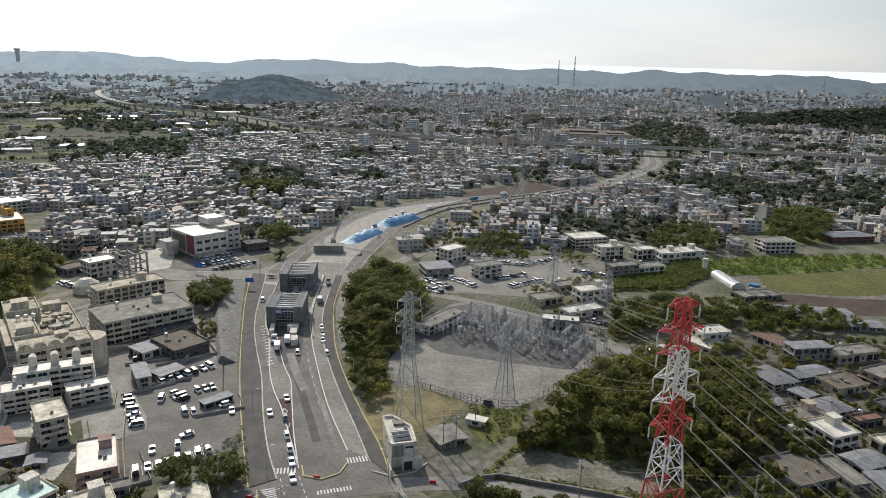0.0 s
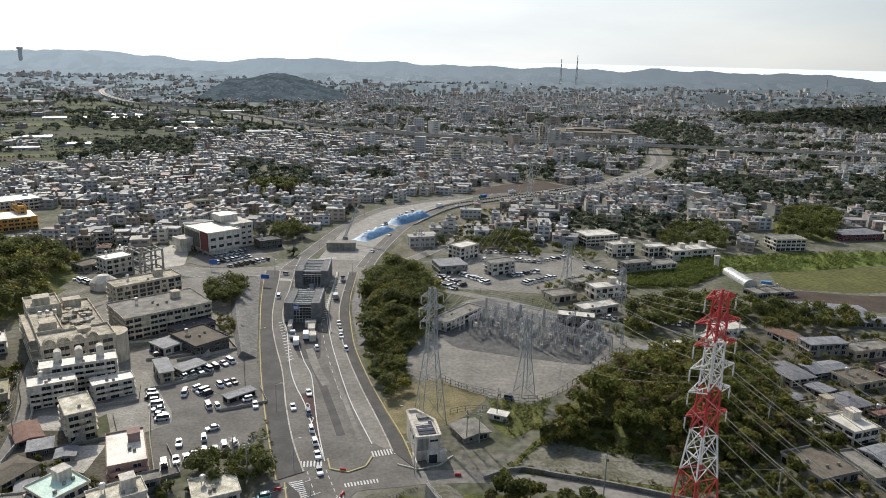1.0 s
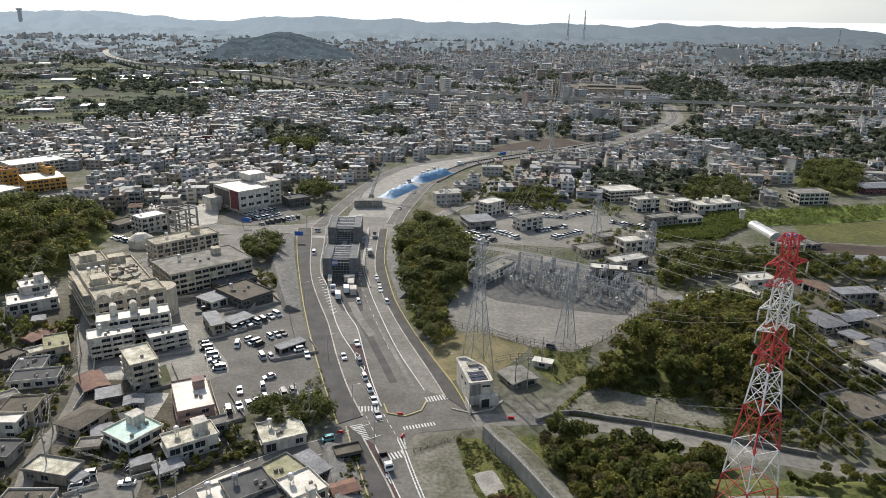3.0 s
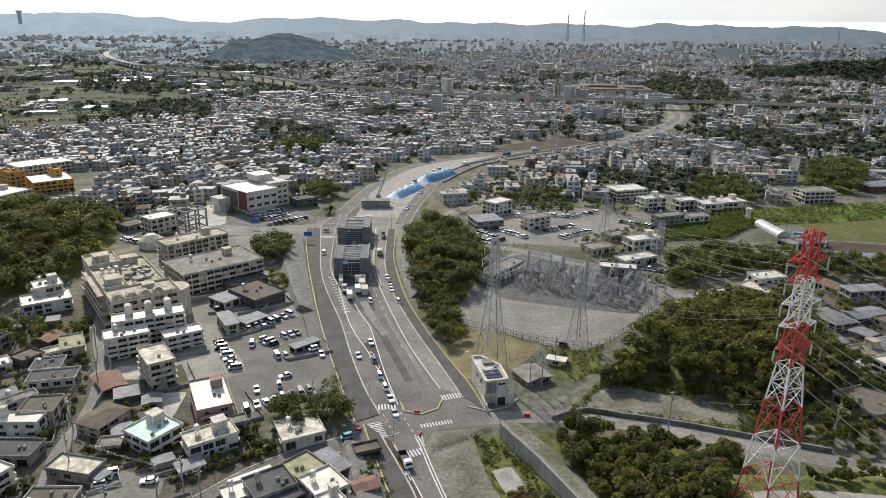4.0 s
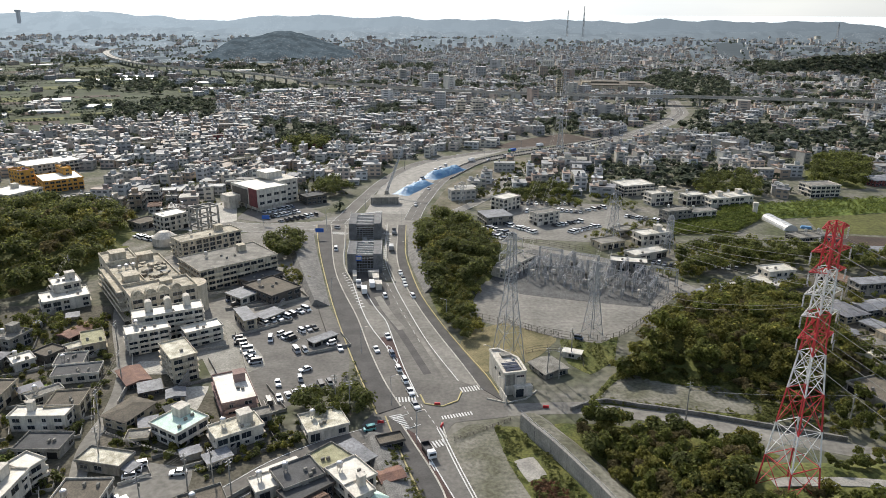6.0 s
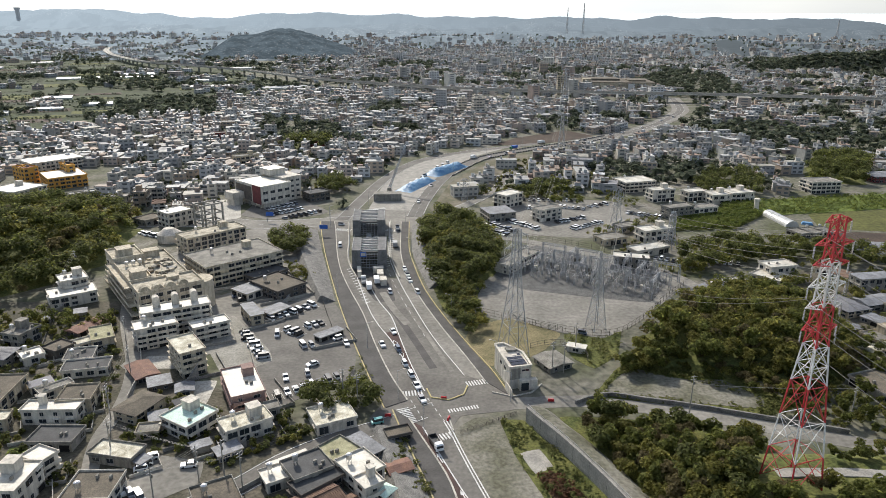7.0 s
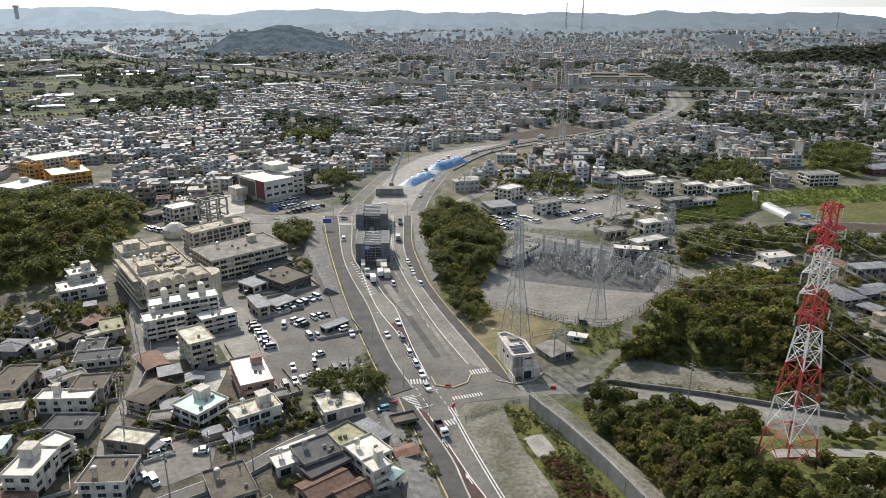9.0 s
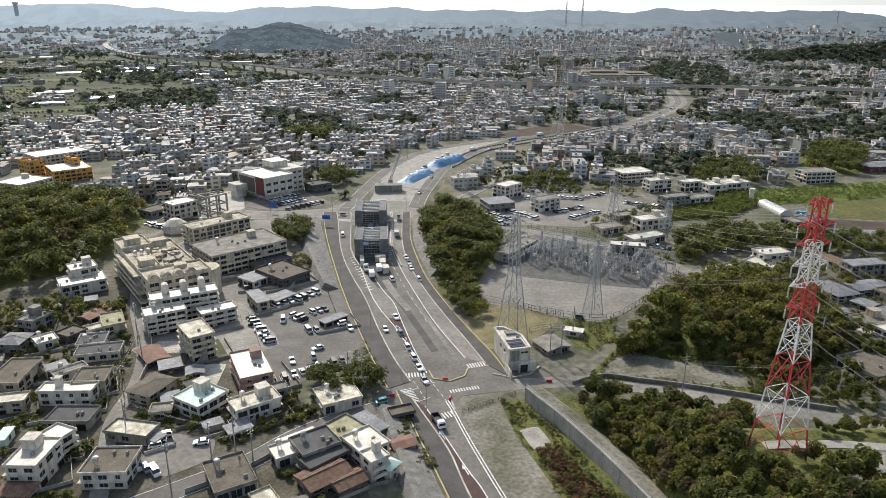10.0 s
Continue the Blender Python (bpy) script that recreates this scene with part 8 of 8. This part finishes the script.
# tall leafy crop rows
crop = Bulk()
crng = random.Random(8)
leaf_v, leaf_f = leaves(crng, 16, 1.3, 2.0, 0.4, 0.55, 3)
for ring, n, hh in (([(172, 418), (190, 425), (184, 392), (158, 365), (124, 363), (130, 384), (160, 396)], 900, 1.0), ([(192, 428), (250, 442), (310, 452), (330, 430), (272, 412), (235, 403), (188, 394), (176, 412)], 650, 0.7)):
    xs_, ys_ = [p[0] for p in ring], [p[1] for p in ring]
    for i in range(n * 2):
        x, y = crng.uniform(min(xs_), max(xs_)), crng.uniform(min(ys_), max(ys_))
        if inside(x, y, ring):
            crop.add(leaf_v, leaf_f, [0] * len(leaf_f), Matrix.LocRotScale((x, y, 0.05), Euler((0, 0, crng.uniform(0, 6))), (1.1, 1.1, hh)))
mat("leaf_crop", (0.2, 0.23, 0.05), (0.14, 0.175, 0.04), 0.1, 0.75, vary=0.3, island=True, fine=0.2, through_leaf=0.55)
tagged(part("crop", crop.mesh("crop", ["leaf_crop"]), ""), "dense bright green leafy crop plants", "crop", kind="stuff")
# weeds along verges and yards
weeds = Bulk()
for ring, n in (([(17, 176), (24, 176), (31, 160), (42, 137), (50, 112), (38, 108), (27, 136), (20, 158)], 420), ([(46, 189), (58, 208), (80, 216), (96, 202), (105, 184), (93, 178), (70, 184)], 380), ([(24.5, 150), (30, 152), (37.5, 138), (44, 112), (34, 112), (29.5, 134)], 250), ([(66, 207), (74, 211), (84, 208), (90, 200), (80, 199), (72, 201)], 160), ([(-9, 172), (-6, 162), (0, 142), (-8, 140), (-15, 162)], 60), ([(44, 233), (58, 229), (66, 236), (60, 216), (50, 206)], 90), ([(92, 180), (112, 172), (128, 178), (126, 200), (100, 204)], 200), ([(-30, 200), (-26, 215), (-22, 204), (-16, 184), (-22, 184)], 50)):
    xs_, ys_ = [p[0] for p in ring], [p[1] for p in ring]
    bare = [(50, 191), (58, 203), (66, 203), (80, 197), (95, 188), (92, 183), (72, 187)]
    for i in range(n * 2):
        x, y = crng.uniform(min(xs_), max(xs_)), crng.uniform(min(ys_), max(ys_))
        if inside(x, y, ring) and not inside(x, y, bare) and not inside(x, y, [(20, 161), (27, 163), (30, 154), (24, 150)]):
            s = crng.uniform(0.35, 0.85)
            weeds.add(leaf_v, leaf_f, [1 if n == 250 else 0] * len(leaf_f), Matrix.LocRotScale((x, y, 0.02), Euler((0, 0, crng.uniform(0, 6))), (s, s, s * 0.7)))
mat("leaf_weed", (0.15, 0.155, 0.045), (0.1, 0.11, 0.03), 0.3, 0.8, vary=0.35, island=True, fine=0.2, through_leaf=0.55)
mat("leaf_red", (0.16, 0.075, 0.04), (0.1, 0.06, 0.03), 0.3, 0.8, vary=0.35, island=True, fine=0.2, through_leaf=0.55)
tagged(part("weeds", weeds.mesh("weeds", ["leaf_weed", "leaf_red"]), ""), "tufts of green weeds and red-brown dry reeds", "weeds", kind="stuff")

# ---- larger buildings in the far town ----
def tower_block(x, y, w, d, h, angle, wall="wall_white", label="pale high block of flats"):
    return house(x, y, w, d, h, angle, wall, "roof_white" if wall == "wall_white" else "roof_grey", "flat", "head bands", label=label)


tower_block(40.5, 826, 13, 11, 22, 12, label="white seven-storey block of flats")
tower_block(22, 850, 10, 10, 19, 12, label="white block of flats in the town")
tower_block(178, 1085, 12, 12, 28, 0, "wall_cream", "cream high block of flats behind the viaduct")
tower_block(-180, 560, 18, 8, 9, 35, "wall_grey", "grey three-storey apartment block")
tower_block(-150, 530, 18, 8, 9, 35, "wall_cream", "cream three-storey apartment block")
tower_block(-235, 640, 14, 9, 11, 25)
tower_block(-250, 600, 16, 8, 9, 35, "wall_cream", "yellowish three-storey apartment block")
for x, y, s in ((-208, 655, 9), (-110, 610, 12), (-175, 520, 8)):
    house(x, y, s, s, 7, 20, "wall_red", "roof_grey", label="dark red house among pale houses")
mall = thing("shopping_centre", "large low brown shopping centre with stepped flat roofs", "shopping centre", pose(284, 1205, 0, 0, 0, -4))
g = Geo()
g.box(0, 0, -1, 122, 90, 13)
part("wall", g, "wall_cream", mall)
g = Geo()
g.box(0, 0, 12, 123, 91, 0.8)
g.box(-20, 10, 12.8, 60, 40, 3)
g.box(36, -10, 12.8, 28, 30, 2)
part("roof", g, "roof_brown", mall)
g = Geo()
g.box(-48, -38, -1, 14, 12, 19)
part("stair_tower", g, "wall_cream", mall)

# dark and pale guard blocks along the curved road
blocks = Bulk()
bg = Geo()
bg.box(0, 0, 0, 2.0, 0.5, 0.8)
bl_line = resample(smooth([Vector(p) for p in CURVE[2:7]], 4), 150)
for off in (-5.2, 5.2):
    ol = offset(bl_line, off)
    for i in range(0, 149):
        t = ol[i + 1] - ol[i] if i < 148 else ol[i] - ol[i - 1]
        blocks.add(bg.v, bg.f, [i % 2] * len(bg.f), pose(ol[i].x, ol[i].y, 0.05, 0, 0, math.degrees(math.atan2(t.y, t.x))))
tagged(part("guard_blocks", blocks.mesh("guard_blocks", ["rubber", "concrete_light"]), ""), "dark and pale guard blocks along the road", "guard blocks", kind="stuff")

# ---- the old hospital ----
def hospital():
    ob = thing("hospital", "large old cream concrete hospital with stepped balconies and cluttered roofs", "hospital", pose(-116.4, 268.6, 0, 0, 0, 36) @ Matrix.Diagonal((1.04, 1.03, 0.84, 1)))
    def block(name, x0, x1, y0, y1, h, wall="wall_old", roof="roof_old", rim=0.9):
        g = Geo()
        g.box((x0 + x1) / 2, (y0 + y1) / 2, -0.4, x1 - x0, y1 - y0, h + 0.4)
        part("wall", g, wall, ob)
        g = Geo()
        cx, cy, w, d = (x0 + x1) / 2, (y0 + y1) / 2, x1 - x0, y1 - y0
        g.box(cx, cy, h, w + 0.1, d + 0.1, 0.2, m=0)
        for sx, sy, a, b in ((0, -1, w + 0.2, 0.3), (0, 1, w + 0.2, 0.3), (-1, 0, 0.3, d - 0.4), (1, 0, 0.3, d - 0.4)):
            g.box(cx + sx * (w / 2 - 0.1), cy + sy * (d / 2 - 0.1), h + 0.2, a, b, rim, m=1)
        part("roof", g, [roof, wall], ob)

    block("front", -11.4, 11.4, -27, -14, 14)
    block("side", -11.4, -3, -14, 12, 14.5)
    block("back", -11.4, 0, 12, 27, 16)
    block("middle", -2.95, 11.4, -13.95, 27, 11)
    for s in range(4):
        z = 1.0 + s * 3.4
        for i in range(5):
            part("window", window_mesh(3.2, 1.7), "", ob, at=pose(-9.2 + i * 4.5, -27, z + 0.2))
        for i in range(9):
            part("window", window_mesh(2.4, 1.6), "", ob, at=pose(-11.4, 23 - i * 5.6, z, 0, 0, -90))
        g = Geo()
        g.box(-12.7, -1, z + 2.0, 2.6, 46 - s * 5, 0.2)
        g.box(-13.9, -1, z + 2.2, 0.15, 46 - s * 5, 0.9)
        part("balcony", g, "wall_old", ob)
    for i in range(3):
        part("window", window_mesh(2.4, 1.5), "", ob, at=pose(11.4, -24 + i * 4, 8, 0, 0, 90))
    g = Geo()
    g.cyl(11.2, -20.5, -0.4, 5.4, 13.6, 20)
    part("round_bay", g, "wall_old", ob)
    for i in range(4):          # arched screens along the front roof edge
        g = Geo()
        k = 8
        for y in (-26.9, -24.6):
            g.v.extend([(-8.9 + i * 4.4 + 1.9 * math.cos(math.pi * j / k), y, 14.2 + 2.8 * math.sin(math.pi * j / k)) for j in range(k + 1)])
        g.f = [(j, j + 1, k + 2 + j, k + 1 + j) for j in range(k)] + [tuple(range(k, -1, -1)), tuple(range(k + 1, 2 * k + 2))]
        g.m = [0] * len(g.f)
        part("arched_skylight", g, "roof_old", ob)
    r = random.Random(66)
    for i in range(26):
        g = Geo()
        w, d, h = r.uniform(0.8, 3.2), r.uniform(0.8, 3), r.uniform(0.3, 1.6)
        g.box(r.uniform(-1, 9.6), r.uniform(-11, 20), 11.2, w, d, h, r.uniform(0, 1))
        part("roof_clutter", g, r.choice(("roof_old", "wall_old", "tin", "wall_grey", "roof_brown")), ob)
    for x, y, w, d, z, h in ((-7, -8, 5, 6, 14.7, 3), (-6, 18, 5.5, 5.5, 16.2, 3.4), (5, 23, 6, 4.5, 11.2, 3.2), (3, -17.5, 4, 3, 14.2, 1.6)):
        g = Geo()
        g.box(x, y, z, w, d, h)
        g.box(x, y, z + h, w + 0.4, d + 0.4, 0.2)
        part("roof_room", g, "wall_old", ob)
    for i in range(3):
        part("water_tank", tank_mesh, "", ob, "round steel water tank on legs", at=pose(-8 + i * 2.5, 5, 14.7))


hospital()
# three rounded stair towers on the white ward block
for i in range(3):
    ob = thing("stair_tower", "white rounded stair tower on the hospital ward block", "stair tower", pose(-101 + i * 5.66, 233.4 + i * 3.04, 9.84, 0, 0, 27), "hospital stair towers")
    g = Geo()
    g.box(0, 0, 0, 2.4, 3.0, 3.0)
    part("wall", g, "wall_white", ob)
    g = Geo()
    k = 8
    for y in (-1.5, 1.5):
        g.v.extend([(1.2 * math.cos(math.pi * j / k), y, 3.0 + 1.0 * math.sin(math.pi * j / k)) for j in range(k + 1)])
    g.f = [(j, j + 1, k + 2 + j, k + 1 + j) for j in range(k)] + [tuple(range(k, -1, -1)), tuple(range(k + 1, 2 * k + 2))]
    g.m = [0] * len(g.f)
    part("vault", g, "wall_white", ob)

# open concrete frame beyond the hospital
ob = thing("unfinished_building", "open grey concrete building frame without walls", "building frame", pose(-124, 362, 0, 0, 0, 48))
for i in range(3):
    for j in range(2):
        g = Geo()
        g.box(-6 + i * 6, -4 + j * 8, -0.3, 0.8, 0.8, 15)
        part("column", g, "concrete", ob)
for z in (4.6, 9.4, 14.2):
    for j in range(2):
        g = Geo()
        g.box(0, -4 + j * 8, z, 12.8, 0.7, 0.7)
        part("beam", g, "concrete", ob)
    for i in range(3):
        g = Geo()
        g.box(-6 + i * 6, 0, z + 0.01, 0.68, 7.3, 0.66)
        part("beam", g, "concrete", ob)
g = Geo()
g.cyl(0, 0, 0, 6, 4, 20)
k = 20
g.cyl(0, 0, 4, 6, 2.6, 20, 0, 2.5)
tagged(part("dome_tank", g, "wall_white", at=pose(-138, 342, 0)), "white domed round tank behind the hospital", "tank")

# ---- gardens: shrubs, walls, sheds, paving between the houses ----
shrubs = Bulk()
SHRUB = [leaves(random.Random(50 + i), 60, 1.2, 1.7, 0.35, 0.36, 4) for i in range(3)]
rng = random.Random(404)
GARDENS = ([(-180, 130), (-180, 250), (-118, 250), (-96, 190), (-88, 150), (-80, 122)], 620), ([(-84, 196), (-60, 180), (-44, 160), (-62, 142), (-86, 160)], 150), ([(130, 180), (150, 240), (190, 300), (225, 300), (225, 200), (170, 176)], 480), ([(-50, 182), (-30, 176), (-36, 162), (-52, 166)], 60), ([(-46, 152), (-10, 168), (-6, 140), (-30, 124), (-46, 128)], 45), ([(84, 322), (124, 345), (128, 380), (100, 352)], 70), ([(20, 430), (60, 440), (120, 470), (120, 600), (60, 560)], 260), ([(-160, 400), (-110, 440), (-60, 450), (-60, 560), (-220, 560), (-220, 420)], 420)
SOLID = [(-67, 149, 10)]
for ob in scene.objects:
    if ob.parent is None and ob.get("category") in ("house", "building"):
        for c in ob.children:
            if c.name.startswith("wall"):
                SOLID.append((ob.matrix_basis.translation.x, ob.matrix_basis.translation.y, max(c.dimensions.x, c.dimensions.y) * 0.5))
                break
for ring, n in GARDENS:
    xs_, ys_ = [p[0] for p in ring], [p[1] for p in ring]
    for i in range(n * 2):
        x, y = rng.uniform(min(xs_), max(xs_)), rng.uniform(min(ys_), max(ys_))
        if not inside(x, y, ring) or near_line(x, y, LANE, 3.4) or near_line(x, y, SIDE, 5.5) or any((x - a) ** 2 + (y - b) ** 2 < (r * 0.95 + 1) ** 2 for a, b, r in SOLID):
            continue
        s = rng.uniform(0.22, 0.5)
        k = rng.choice((0, 2, 4, 4, 5))
        s *= 3
        shrubs.add(*SHRUB[k % 3], [k % 3] * len(SHRUB[0][1]), Matrix.LocRotScale((x, y, -0.4), Euler((0, 0, rng.uniform(0, 6))), (s, s, s * rng.uniform(0.7, 1.1))))
tagged(part("garden_shrubs", shrubs.mesh("garden_shrubs", ["leaf", "leaf_dark", "leaf_olive"]), ""), "green garden shrubs and small trees between houses", "shrubs", kind="stuff")
fill = random.Random(71)
for ring, n in (GARDENS[0][0], 26), (GARDENS[2][0], 12), (GARDENS[1][0], 6), (GARDENS[4][0], 4):
    xs_, ys_ = [p[0] for p in ring], [p[1] for p in ring]
    made = 0
    for k in range(600):
        x, y = fill.uniform(min(xs_), max(xs_)), fill.uniform(min(ys_), max(ys_))
        w, d = fill.uniform(3, 6.5), fill.uniform(3, 5.5)
        if made < n and inside(x, y, ring) and not near_line(x, y, LANE, 6) and not near_line(x, y, SIDE, 8) and all((x - a) ** 2 + (y - b) ** 2 > (r * 1.05 + 3.6) ** 2 for a, b, r in SOLID):
            SOLID.append((x, y, max(w, d) * 0.5))
            made += 1
            house(x, y, w, d, fill.uniform(2.6, 3.6), fill.choice((25, 35, 95, 40)) + fill.uniform(-6, 6), fill.choice(("wall_cream", "wall_grey", "wall_white", "wall_dark")), fill.choice(("roof_brown", "tin", "roof_grey", "tin_rust", "roof_stained", "roof_dark")), fill.choice(("flat", "flat", "gable")))
for x, y, w, d in ((-108, 160, 7, 5), (-118, 196, 9, 6), (-70, 176, 5, 4)):
    slab("lawn", [(x - w / 2, y - d / 2), (x + w / 2, y - d / 2 + 1), (x + w / 2 - 1, y + d / 2), (x - w / 2 - 1, y + d / 2 - 1)], 0.05, "field_green", "small bright green garden lawn", "lawn")
for x, y, w, d in ((-88, 210, 18, 10), (-72, 190, 8, 16)):
    slab("yard_paving", [(x - w / 2, y - d / 2), (x + w / 2, y - d / 2 + 1), (x + w / 2 - 1, y + d / 2), (x - w / 2 - 1, y + d / 2 - 1)], 0.055, "concrete_light", "pale concrete yard between houses", "yard")
wr = random.Random(12)
for a, b, r in SOLID[1:60]:
    if b > 330 or wr.random() < 0.35:
        continue
    g = Geo()
    q = r + wr.uniform(1.5, 3)
    t = wr.uniform(0.3, 0.7)
    for (x0, y0), (x1, y1) in (((-q, -q), (q, -q)), ((q, -q), (q, q * 0.5))):
        g.box((x0 + x1) / 2, (y0 + y1) / 2, -0.1, abs(x1 - x0) + 0.16, abs(y1 - y0) + 0.16, 1.1)
    if not near_line(a, b, LANE, q + 3) and not near_line(a, b, SIDE, q + 5):
        tagged(part("garden_wall", g, wr.choice(("concrete", "concrete_light", "stone")), at=pose(a, b, 0, 0, 0, math.degrees(t))), "low concrete block garden wall", "wall", "garden walls")
